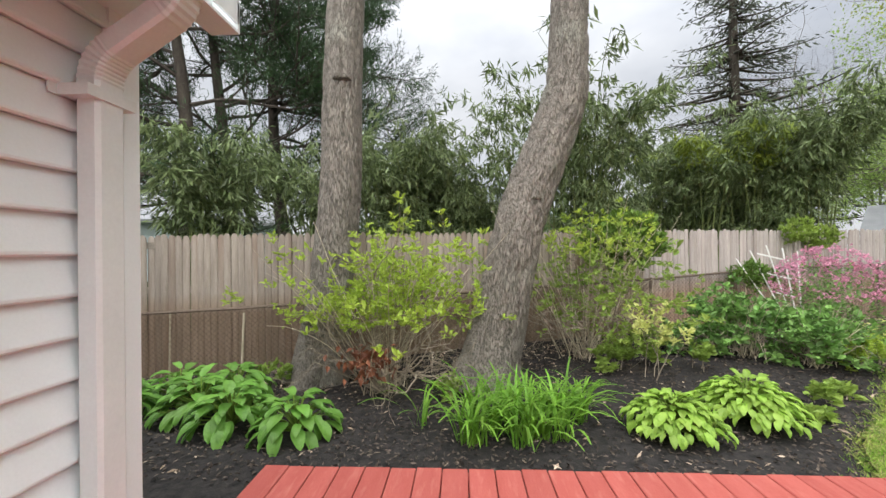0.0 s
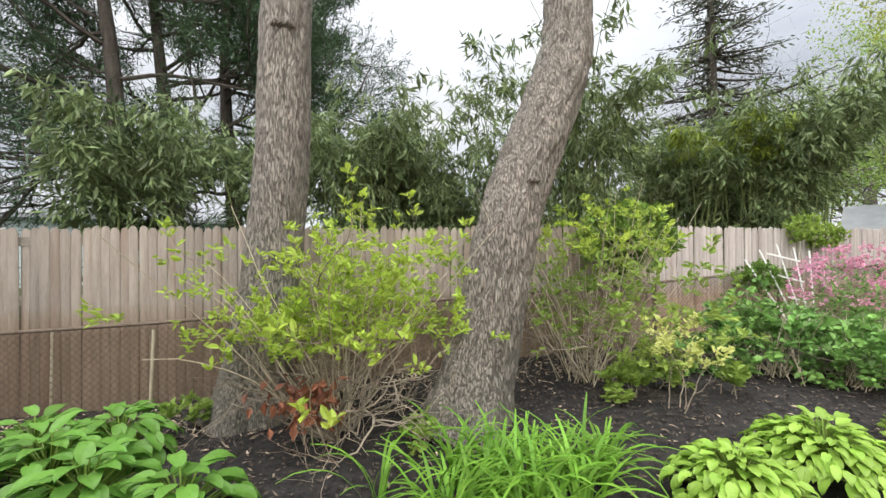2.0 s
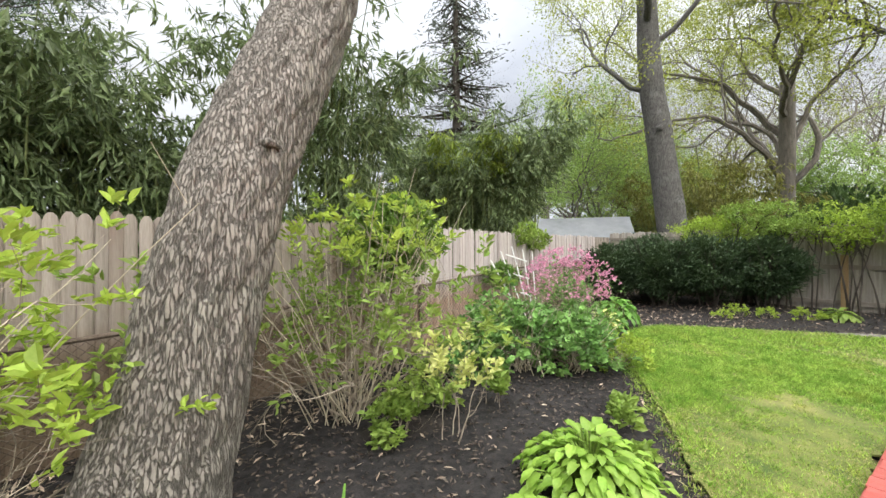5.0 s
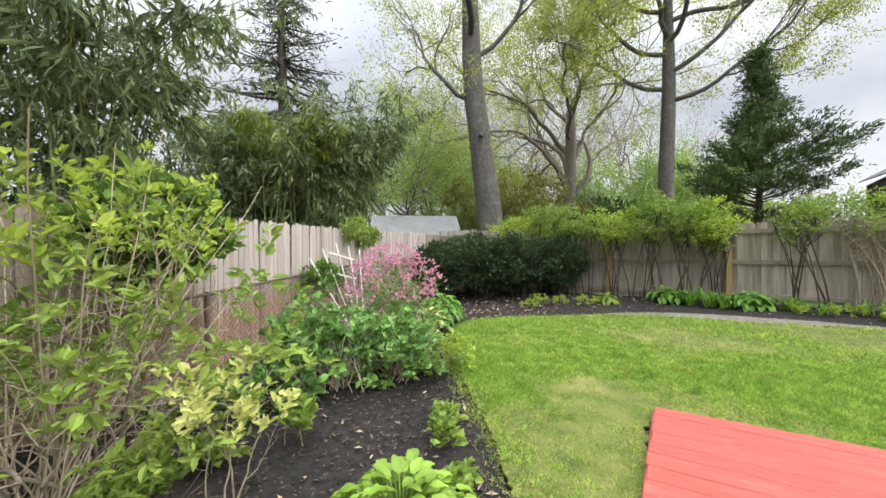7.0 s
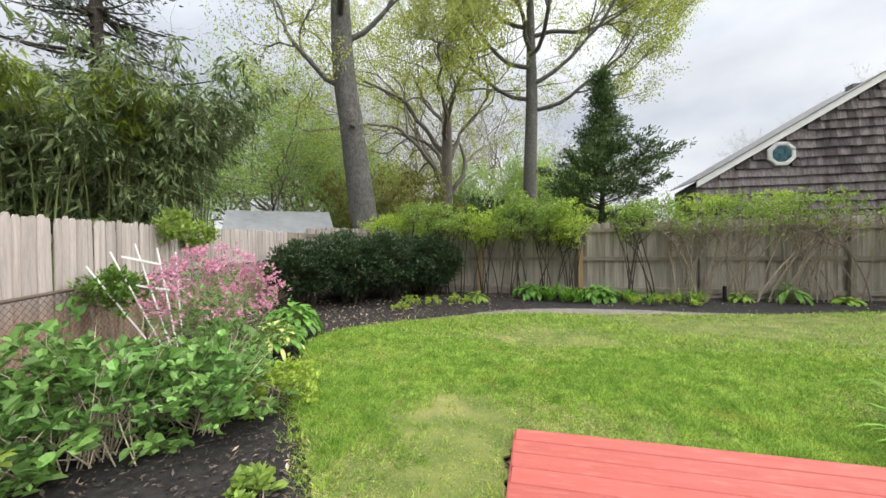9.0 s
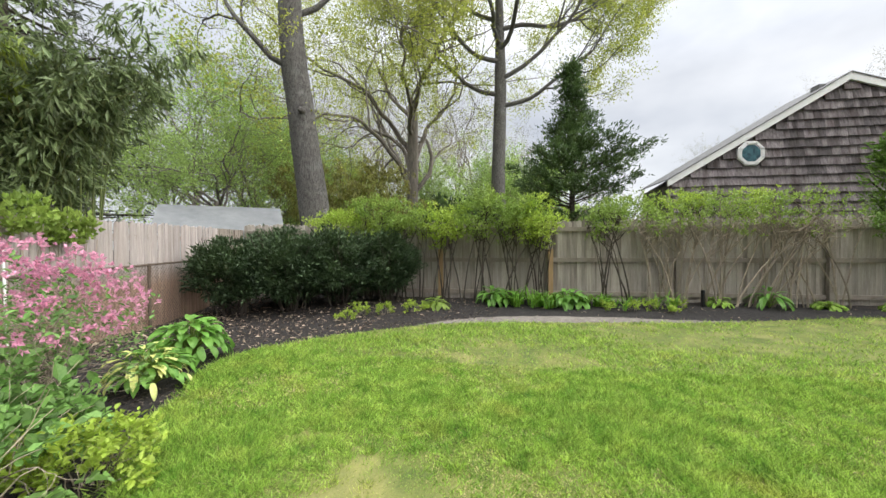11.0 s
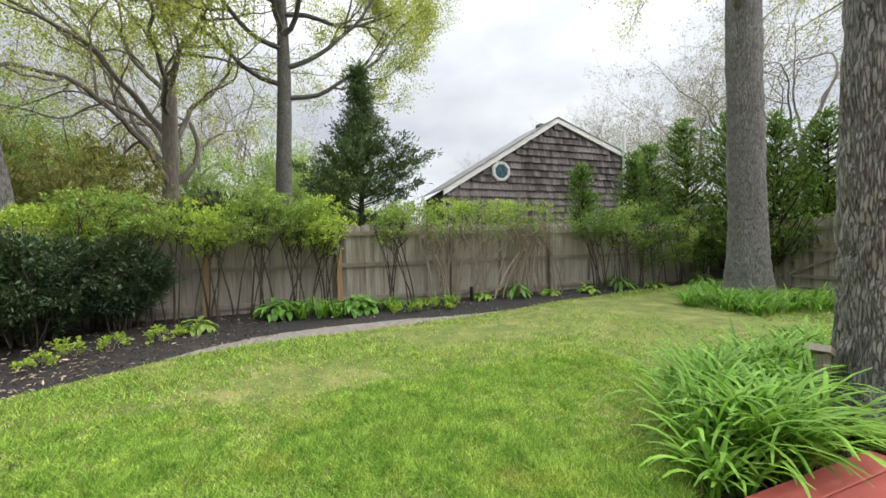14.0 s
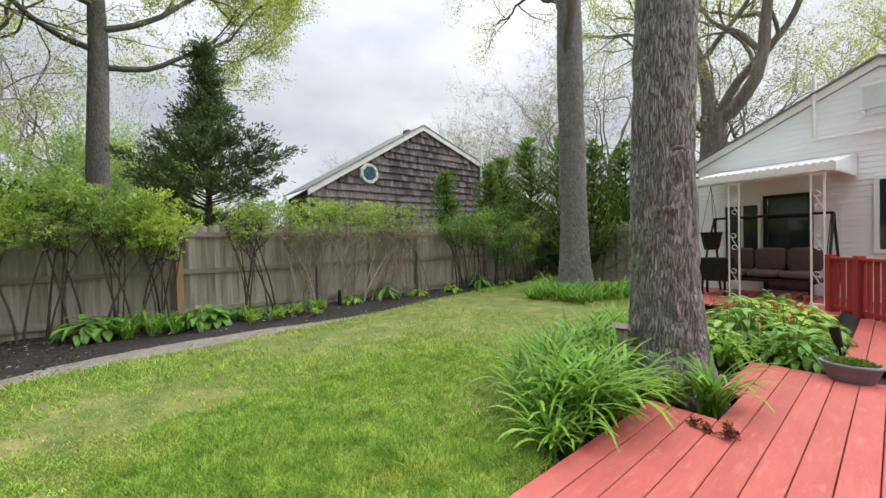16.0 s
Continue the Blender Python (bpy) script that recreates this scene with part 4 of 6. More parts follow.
def far_tree(x, y, height, radius, label, seed, leaf=None, per=6, leaf_len=0.16, fork=0.3, depth=4, bark=BARKFAR, spread=0.85, name="far_tree", spray=0.25, kids=4, limbs=5, lean=(0, 0), group="", start=0.78):
    """A broad-leaved tree: trunk to the fork, wide limbs, twigs and young leaves."""
    r = np.random.default_rng(seed)
    t = thing(name, x, y, 0, label, "tree", group)
    g, tips = Geo(), []
    top = np.array((lean[0] + r.normal(0, 0.2), lean[1] + r.normal(0, 0.2), height * fork))
    z = np.linspace(0, 1, 8)
    g.tube(np.outer(z, top) + np.c_[0.06 * np.sin(z * 5), 0.05 * np.cos(z * 4), 0 * z], radius * (1 - 0.28 * z), 14)
    part("trunk", g, bark, t, smooth=True)
    g = Geo()
    for q in range(limbs):
        a = q * 6.283 / limbs + r.uniform(-0.4, 0.4)
        el_ = r.uniform(0.5, 1.15)
        way = (math.cos(a) * math.cos(el_), math.sin(a) * math.cos(el_), math.sin(el_))
        grow(g, r, top * r.uniform(start, 1.0), way, height * 0.34 * r.uniform(0.8, 1.15), radius * 0.38, depth - 1, kids, spread, 0.66, 0.2, 0.03, 0.3, 6, tips)
    part("limb_cluster", g, bark, t)
    if leaf is not None:
        pos = np.array([q[0] for q in tips])
        pos = pos[r.uniform(size=len(pos)) < 0.5]
        pos = np.repeat(pos, per * 2, axis=0) + r.normal(0, spray * 0.6, (len(pos) * per * 2, 3))
        lg = Geo()
        lg.leaves(pos, r.normal(size=pos.shape) + (0, 0, -0.4), np.full(len(pos), leaf_len), leaf_len * 0.6, 0.15, r)
        part("crown", lg, leaf, t)
    return t


def polar(cx, cy, heading, dist):
    a = radians(heading)
    return cx + math.sin(a) * dist, cy + math.cos(a) * dist


EYE2 = (3.05, 1.6)
big_tree("forked_oak_tree", [(6.95, -12.9, 0), (6.88, -12.93, 2.2), (6.82, -12.95, 4.2), (6.82, -12.95, 5.2)], [0.46, 0.40, 0.36, 0.34], "dark forked oak in young leaf behind the white house", 9.3, BARKFAR, 0.012, 0.15, rings=60, sides=40,
         limbs=[((6.85, -12.95, 4.9), (0.12, 0.1, 0.9), 4.6, 0.22, 3), ((6.78, -12.97, 4.9), (-0.95, -0.2, 0.85), 5.2, 0.22, 3), ((6.85, -12.95, 4.5), (0.9, 0.3, 0.7), 3.8, 0.13, 3), ((6.8, -12.97, 5.0), (-0.4, -0.6, 0.9), 4.4, 0.16, 3)], crown=14, leaf_len=0.08, knots=[((6.6, -12.6, 3.6), 0.12)])
x, y = polar(*EYE2, 75.0, 20)
far_tree(x, y, 17, 0.36, "spreading grey tree with thin new leaves beyond the fence", 51, L_OAK, 9, 0.09, 0.5, 5, kids=3, limbs=9, start=0.4)
x, y = polar(*EYE2, 88.3, 17)
big_tree("tall_oak_tree", [(x, y, 0), (x, y + 0.05, 4), (x + 0.1, y - 0.05, 8), (x + 0.1, y, 13)], [0.36, 0.31, 0.27, 0.15], "tall oak in yellow-green young leaf beyond the fence", 3.4, BARKSLATE, 0.01, 0.1, rings=80, sides=40, crown=26, leaf_len=0.105,
         limbs=[((x, y, hz), way, ln, 0.11, 3) for hz, way, ln in ((7.4, (-0.2, -1, 0.3), 4.6), (8.6, (0.1, -1, 0.2), 5.4), (7.9, (0, 1, 0.45), 4.2), (9.4, (-0.4, 0.9, 0.3), 4.6), (9.9, (-0.6, -0.8, 0.25), 5.0), (10.8, (0.3, -0.9, 0.3), 5.0), (11.2, (0.2, 0.9, 0.4), 4.4), (12.3, (-0.3, -0.3, 0.8), 4.0), (10.2, (-0.9, 0.2, 0.2), 4.2))])
for hd_, ds, ht, sd, lf, per in ((58, 34, 18, 61, None, 0), (66, 40, 19, 62, L_BARE, 3), (82, 38, 18, 63, L_BARE, 3), (47, 30, 15, 64, None, 0), (94, 42, 15, 65, L_BARE, 3), (118, 60, 15, 66, L_BARE, 4), (128, 52, 17, 67, L_BARE, 4), (138, 50, 17, 68, L_BARE, 4), (37, 44, 22, 69, None, 0), (30, 50, 22, 70, None, 0), (52, 36, 17, 171, L_BARE, 1), (70, 34, 18, 172, L_BARE, 1), (77, 32, 17, 173, L_BARE, 1), (86, 34, 16, 174, L_BARE, 1), (61, 36, 18, 175, L_BARE, 1), (123, 46, 16, 176, L_BARE, 3), (133, 42, 17, 177, L_BARE, 3), (143, 40, 17, 178, L_BARE, 3)):
    x, y = polar(*EYE2, hd_, ds)
    far_tree(x, y, ht, 0.3, "bare grey tree with buds in the distance", sd, lf, per, 0.09, 0.3, 5, kids=3, limbs=5, name="distant_tree", group="distant bare trees")
for hd_, ds, ht, sd, lf, per in ((49, 19, 10.5, 71, L_FAR, 3), (54, 22, 11, 72, L_FAR, 3), (45, 24, 10, 73, L_FAR, 2), (58, 26, 10, 79, L_FAR, 3), (84, 25, 8, 74, L_FAR, 4), (92, 22, 6.5, 75, L_FAR, 4), (63, 30, 10, 77, L_OAK, 8)):
    x, y = polar(*EYE2, hd_, ds)
    far_tree(x, y, ht, 0.16, "slender maple in fresh light-green leaf", sd, lf, per * 3, 0.1, 0.3, 4, kids=4, limbs=6, name="maple_tree", spray=0.26, group="maples beyond the fence")
for hd_, ds, ht, sd, rad in ((155, 19, 13, 82, 0.25), (172, 22, 14, 83, 0.3), (178, 26, 14, 84, 0.3), (148, 26, 13, 85, 0.25)):
    x, y = polar(*EYE2, hd_, ds)
    far_tree(x, y, ht, rad, "oak with dark forked limbs in young leaf", sd, L_OAK if hd_ > 160 else L_BARE, 5, 0.065, 0.3, 5, kids=3, limbs=4, name="back_oak_tree", group="oaks behind the house", spray=0.16)


def conifer(x, y, height, width, label, seed, leaf, whorls=22, per=9, droop=-0.15, tuft=0.24, base=0.1, name="conifer", density=14, trunk=0.14, gap=0.0, bark=BARKDARK):
    """A conifer: straight trunk, whorls of boughs, each with sprays of needles."""
    r = np.random.default_rng(seed)
    t = thing(name, x, y, 0, label, "tree")
    g = Geo()
    z = np.linspace(0, 1, 8)
    g.tube(np.c_[0.05 * np.sin(z * 6), 0.05 * np.cos(z * 5), z * height], trunk * (1.02 - z), 9)
    part("trunk", g, bark, t, smooth=True)
    bg, pos, way = Geo(), [], []
    for q in range(whorls):
        u = base + (1 - base) * (q + r.uniform(0, 0.6)) / whorls
        reach = width * (1 - u) ** 0.75 * r.uniform(0.75, 1.15) + 0.08
        for w in range(per):
            if r.uniform() < gap:
                continue
            a = r.uniform(0, 6.283)
            L = reach * r.uniform(0.5, 1.1) * (1 + 0.5 * noise.noise((math.cos(a) * 1.6 + seed, math.sin(a) * 1.6, u * 5)))
            s = np.linspace(0, 1, 6)
            rise = droop * L * s + 0.22 * L * s ** 2
            line = np.c_[np.cos(a) * L * s, np.sin(a) * L * s, u * height + rise + 0 * s]
            bg.tube(line, 0.018 * (1.1 - s) * (1 + L), 4, cap=False)
            k = int(density * (0.5 + L))
            ss = r.uniform(0.25, 1.0, k)
            at = np.c_[np.interp(ss, s, line[:, 0]), np.interp(ss, s, line[:, 1]), np.interp(ss, s, line[:, 2])] + r.normal(0, 0.08 + 0.06 * L, (k, 3)) * (1, 1, 0.5)
            pos.append(at)
            way.append(np.tile((math.cos(a), math.sin(a), droop), (k, 1)) + r.normal(0, 0.6, (k, 3)))
    part("bough_cluster", bg, bark, t)
    lg = Geo()
    pos, way = np.vstack(pos), np.vstack(way)
    lg.leaves(pos, way, np.full(len(pos), tuft), tuft * 0.28, 0.2, r)
    part("foliage", lg, leaf, t)
    return t


x, y = polar(0.2, -0.15, 34.6, 20)
conifer(x, y, 19, 4.2, "tall thin grey spruce with an ivy-clad trunk", 91, L_SPRUCE, 46, 8, -0.32, 0.24, 0.10, "spruce_tree", 14, 0.32, 0.1)


def juniper(x, y, height, label, seed, leaf):
    """A ragged red cedar: a thin spire on a wide, open skirt of uneven boughs, dead twigs below."""
    r = np.random.default_rng(seed)
    t = thing("juniper_tree", x, y, 0, label, "tree")
    z = np.linspace(0, 1, 8)
    part("trunk", Geo().tube(np.c_[0.06 * np.sin(z * 6), 0.05 * np.cos(z * 5), z * height], 0.13 * (1.03 - z), 9), BARKDARK, t, smooth=True)
    bg, dead, pos, way = Geo(), Geo(), [], []
    for q in range(150):
        u = 0.2 + 0.79 * (q + r.uniform()) / 150
        a = r.uniform(0, 6.283)
        reach = np.interp(u, (0.2, 0.38, 0.52, 0.62, 0.75, 1.0), (1.9, 2.3, 1.9, 0.95, 0.6, 0.1)) * r.uniform(0.45, 1.1)
        reach *= 1 + 0.55 * noise.noise((math.cos(a) * 1.2 + seed, math.sin(a) * 1.2, u * 7))
        s = np.linspace(0, 1, 7)
        rise = r.uniform(0.0, 0.35) * reach * s + 0.18 * reach * s ** 2
        line = np.c_[np.cos(a) * reach * s, np.sin(a) * reach * s, u * height + rise] + np.r_[[(0, 0, 0)], r.normal(0, 0.02, (6, 3)).cumsum(0)]
        if u < 0.34 and r.uniform() < 0.55:
            dead.tube(line, 0.012 * (1.1 - s), 4, cap=False)
            for w in range(6):
                j = r.integers(2, 6)
                dead.tube([line[j], line[j] + r.normal(0, 0.22, 3)], [0.006, 0.002], 3, cap=False)
            continue
        bg.tube(line, 0.016 * (1.1 - s) * (0.7 + reach * 0.5), 4, cap=False)
        k = int(20 + 40 * reach)
        ss = 1 - r.uniform(0, 0.7, k) ** 1.4
        at = np.c_[np.interp(ss, s, line[:, 0]), np.interp(ss, s, line[:, 1]), np.interp(ss, s, line[:, 2])]
        at = np.repeat(at + r.normal(0, 0.13, (k, 3)) * (1, 1, 0.45), 4, axis=0) + r.normal(0, 0.035, (k * 4, 3))
        pos.append(at)
        way.append(np.tile((math.cos(a), math.sin(a), 0.55), (k * 4, 1)) + r.normal(0, 0.6, (k * 4, 3)))
    part("bough_cluster", bg, BARKDARK, t)
    part("twig_cluster", dead, TWIG, t, "dead grey lower twigs")
    lg = Geo()
    pos, way = np.vstack(pos), np.vstack(way)
    lg.leaves(pos, way, np.full(len(pos), 0.13), 0.035, 0.2, r)
    part("foliage", lg, leaf, t)


x, y = polar(*EYE2, 98.6, 12.5)
juniper(x, y, 7.0, "ragged dark green juniper tree behind the fence", 92, L_FARDARK)
for hd_, ds, ht, wd, sd in ((139, 14.0, 4.3, 0.75, 93), (143, 13.4, 4.8, 0.8, 94), (147.5, 13.2, 4.7, 0.9, 95), (151.5, 13, 4.4, 1.0, 96), (155.5, 13.4, 4.3, 1.1, 97), (130.5, 12.3, 3.5, 0.65, 98), (137.0, 12.2, 3.7, 0.55, 99)):
    x, y = polar(*EYE2, hd_, ds)
    conifer(x, y, ht, wd * 1.45, "pointed yellow-green cedar tree behind the fence", sd, L_MID, 22, 8, 0.6, 0.14, 0.06, "cedar_tree", 42, 0.07, 0.2)


def pine(x, y, height, label, seed, forks=1):
    """A white pine: dark bent trunk, long level boughs with tufts of soft needles."""
    r = np.random.default_rng(seed)
    t = thing("pine_tree", x, y, 0, label, "tree")
    g, bg = Geo(), Geo()
    z = np.linspace(0, 1, 10)
    line = np.c_[0.35 * np.sin(z * 4 + seed), 0.3 * np.sin(z * 3), z * height]
    g.tube(line, 0.2 * (1.05 - 0.8 * z), 10)
    part("trunk", g, BARKDARK, t, smooth=True)
    tips = []
    for q in range(26):
        u = 0.22 + 0.76 * (q + r.uniform()) / 26
        at = np.array([np.interp(u, z, line[:, c]) for c in range(3)])
        a = r.uniform(0, 6.283)
        grow(bg, r, at, (math.cos(a), math.sin(a), r.uniform(-0.12, 0.35)), 3.2 * (1.15 - u) + 0.5, 0.05, 2, 5, 0.7, 0.5, 0.14, 0.03, 0.3, 5, tips)
    part("bough_cluster", bg, BARKDARK, t)
    pos, way = np.array([q[0] for q in tips]), np.array([q[1] for q in tips])
    k = 11
    pos = np.repeat(pos, k, axis=0) + r.normal(0, 0.08, (len(pos) * k, 3))
    way = np.repeat(way, k, axis=0) + r.normal(0, 0.75, (len(way) * k, 3))
    lg = Geo()
    lg.leaves(pos, way, np.full(len(pos), 0.17), 0.02, 0.1, r)
    part("leaf_mass", lg, L_PINE, t)


for hd_, ds, ht, sd in ((-39, 10.5, 10, 101), (-33.5, 12.0, 11, 102), (-26, 11.5, 10.5, 103), (-55, 12.5, 10, 104), (-20, 13.5, 11, 105)):
    x, y = polar(0.2, -0.15, hd_, ds)
    pine(x, y, ht, "tall soft-needled white pine with dark limbs", sd)


# ---- bamboo behind the fence ----
def bamboo(x, y, height, spread, culms, label, seed, leaf=L_BAMBOO, per=230, length=0.19, width=0.034, low=0.2):
    r = np.random.default_rng(seed)
    t = thing("bamboo_clump", x, y, 0, label, "bamboo", "bamboo along the fence")
    g, pos, way = Geo(), [], []
    for q in range(culms):
        a, d = r.uniform(0, 6.283), spread * math.sqrt(r.uniform())
        h_ = height * r.uniform(0.74, 1.02)
        s = np.linspace(0, 1, 10)
        bend = 0.26 * h_ * s ** 3 * r.uniform(0.3, 1.4)
        b_a = a + r.normal(0, 0.9)
        line = np.c_[math.cos(a) * d + math.cos(b_a) * bend, math.sin(a) * d + math.sin(b_a) * bend, h_ * s - 0.2 * h_ * s ** 4]
        g.tube(line, 0.017 * (1.05 - 0.85 * s), 5, cap=False)
        k = int(per / 10 * r.uniform(0.7, 1.3))
        ss = low + (1 - low) * r.uniform(0, 1, k) ** 0.75
        node = np.round(ss * 22) / 22
        at = np.c_[np.interp(node, s, line[:, 0]), np.interp(node, s, line[:, 1]), np.interp(node, s, line[:, 2])]
        ta = r.uniform(0, 6.283, k)
        out = np.c_[np.cos(ta), np.sin(ta), np.full(k, 0.25)] * (r.uniform(0.08, 0.5, k) * (1.15 - 0.6 * node))[:, None]
        spray, side = np.repeat(at + out, 13, axis=0), np.repeat(np.c_[np.cos(ta), np.sin(ta), np.zeros(k)], 13, axis=0)
        pos.append(spray + r.normal(0, 0.05, spray.shape))
        way.append(0.55 * side + (0, 0, -0.75) + r.normal(0, 0.5, spray.shape))
    part("culm_cluster", g, CULM, t)
    lg = Geo()
    pos, way = np.vstack(pos), np.vstack(way)
    lg.leaves(pos, way, length * r.uniform(0.55, 1.1, len(pos)), width, 0.2, r)
    part("leaf_mass", lg, leaf, t)


def bamboo_at(hd_, ds, *rest, eye=(0.2, -0.15), **kw):
    x, y = polar(*eye, hd_, ds)
    bamboo(x, y, *rest, **kw)


GREENB = "dense clump of dark green bamboo with drooping leaves"
PALEB = "taller bamboo clump with paler feathery leaves"
bamboo_at(-34.5, 7.2, 3.9, 0.42, 24, GREENB, 111, low=0.42)
bamboo_at(-21.5, 7.6, 4.2, 0.45, 18, GREENB, 113)
bamboo_at(-11, 7.5, 4.5, 0.5, 26, GREENB, 114)
bamboo_at(-6.5, 7.6, 4.9, 0.55, 28, GREENB, 115)
bamboo_at(-0.5, 7.9, 4.5, 0.55, 24, GREENB, 116)
bamboo_at(3.5, 8.3, 3.6, 0.4, 14, GREENB, 117)
bamboo_at(9.3, 8.2, 6.6, 0.35, 13, PALEB, 118, per=150)
bamboo(2.45, 7.25, 5.5, 0.55, 38, GREENB, 119, per=260, low=0.12)
bamboo_at(22, 9.6, 3.5, 0.4, 10, GREENB, 120)
bamboo_at(25, 10.4, 4.6, 0.4, 8, PALEB, 121, per=140)
bamboo_at(28.5, 10.6, 4.9, 0.6, 20, GREENB, 122)
bamboo_at(31.8, 10.8, 5.2, 0.85, 32, GREENB, 123, low=0.12)
bamboo_at(35, 10.6, 5.0, 0.85, 34, GREENB, 124, low=0.12)
bamboo_at(38.0, 10.6, 5.3, 0.7, 36, GREENB, 125, low=0.15)
bamboo_at(40.8, 10.8, 5.2, 0.4, 20, GREENB, 126, low=0.5)
bamboo_at(31, 10.0, 5.2, 0.35, 8, "bamboo with bright yellow-green new leaves", 127, leaf=L_BAMBOO_LIGHT, low=0.78)
bamboo_at(67, 16, 5.8, 1.6, 30, "olive-yellow bamboo thicket beyond the fence", 128, leaf=L_OLIVE, eye=EYE2, length=0.24, width=0.04, low=0.05)
bamboo_at(61.5, 17, 5.2, 1.4, 26, "olive-yellow bamboo thicket beyond the fence", 129, leaf=L_OLIVE, eye=EYE2, length=0.24, width=0.04, low=0.05)
bamboo_at(71.5, 17, 4.5, 1.2, 20, "olive-yellow bamboo thicket beyond the fence", 130, leaf=L_OLIVE, eye=EYE2, length=0.24, width=0.04, low=0.05)


# ---- shrub masses ----
def thicket(x, y, size, label, seed, leaf, count, length=0.12, width=0.06, name="shrub", stems=14, category="shrub", group="", lift=0.0, lumps=9, bark=TWIG, z0=None):
    """A shrub of upright stems under a broken mass of leaf clumps; size: half extents and height."""
    r = np.random.default_rng(seed)
    base = float(land(x, y)) if z0 is None else z0
    t = thing(name, x, y, base, label, category, group)
    sx, sy, sz = size
    g = Geo()
    for q in range(stems):
        a = r.uniform(0, 6.283)
        b = np.array((math.cos(a) * sx * 0.3, math.sin(a) * sy * 0.3, 0.0)) * r.uniform(0, 1)
        e_ = np.array((math.cos(a) * sx * r.uniform(0.2, 0.95), math.sin(a) * sy * r.uniform(0.2, 0.95), sz * r.uniform(0.6, 0.98)))
        s = np.linspace(0, 1, 6)[:, None]
        line = b + (e_ - b) * s + np.array((0, 0, 0.15 * sz)) * s * (1 - s) + r.normal(0, 0.02, (6, 3))
        g.tube(line, np.linspace(0.013, 0.004, 6), 4, cap=False)
    part("stem_cluster", g, bark, t)
    k_c = lumps * 14
    c = unit(r, k_c) * (sx * 0.8, sy * 0.8, 0.42 * (sz - lift)) * (r.uniform(0.25, 1.12, (k_c, 1)) ** 0.5) + (0, 0, lift + 0.52 * (sz - lift))
    rad = r.uniform(0.05, 0.17, k_c) * min(sx * 1.6, sz)
    weight = rad ** 1.5 * r.uniform(0.3, 1.5, k_c)
    which = r.choice(k_c, count, p=weight / weight.sum())
    pos = c[which] + unit(r, count) * (rad[which] * r.uniform(0.2, 1.25, count))[:, None] * (1, 1, 0.75)
    ok = (pos[:, 2] > 0.03)
    pos = pos[ok]
    way = (pos - (0, 0, sz * 0.35)) * (1, 1, 0.8) + r.normal(0, 0.45, pos.shape)
    lg = Geo()
    lg.leaves(pos, way, np.full(len(pos), length), width, 0.2, r)
    part("leaf_mass", lg, leaf, t)
    return t


for (x, y), sz, sd in (((8.75, 6.55), (0.75, 0.75, 1.42), 141), ((9.25, 5.75), (0.85, 0.85, 1.5), 142), ((9.75, 4.95), (0.85, 0.85, 1.5), 143), ((10.25, 4.2), (0.7, 0.75, 1.42), 144), ((9.9, 6.3), (0.9, 0.9, 1.52), 145)):
    thicket(x, y, sz, "dark dense yew hedge with fine needles", sd, L_DARK, 16000, 0.085, 0.026, "yew_hedge", 22, "hedge", "yew hedge in the corner", 0.12, 14, BARKDARK)
for x, y, sz, sd, lf in ((17, 24, (3.5, 3, 2.6), 151, L_FAR), (27, 15, (4, 4, 3.6), 153, L_FARDARK), (28, 7, (4, 4, 4.2), 154, L_FARDARK), (27, 1.5, (4, 4, 4.4), 155, L_FAR), (23, -1.8, (2.4, 2.4, 3.2), 156, L_FAR), (0, 17, (6, 2.5, 3.4), 160, L_FARDARK), (8, 19, (6, 2.5, 3.6), 161, L_FARDARK), (20.5, 4.5, (2.0, 2.2, 3.4), 162, L_FARDARK), (-22, 22, (3, 3, 3.5), 163, L_FAR), (14, -19, (4, 3, 4), 165, L_FAR), (8, -22, (5, 3, 4), 166, L_FAR)):
    thicket(x, y, sz, "soft mass of woodland shrubs in the distance", sd, lf, 9000, 0.22, 0.12, "far_shrub", 8, "shrub", "woodland edge", 0.0, 12, z0=0)
# ---- shrubs in the bed ----


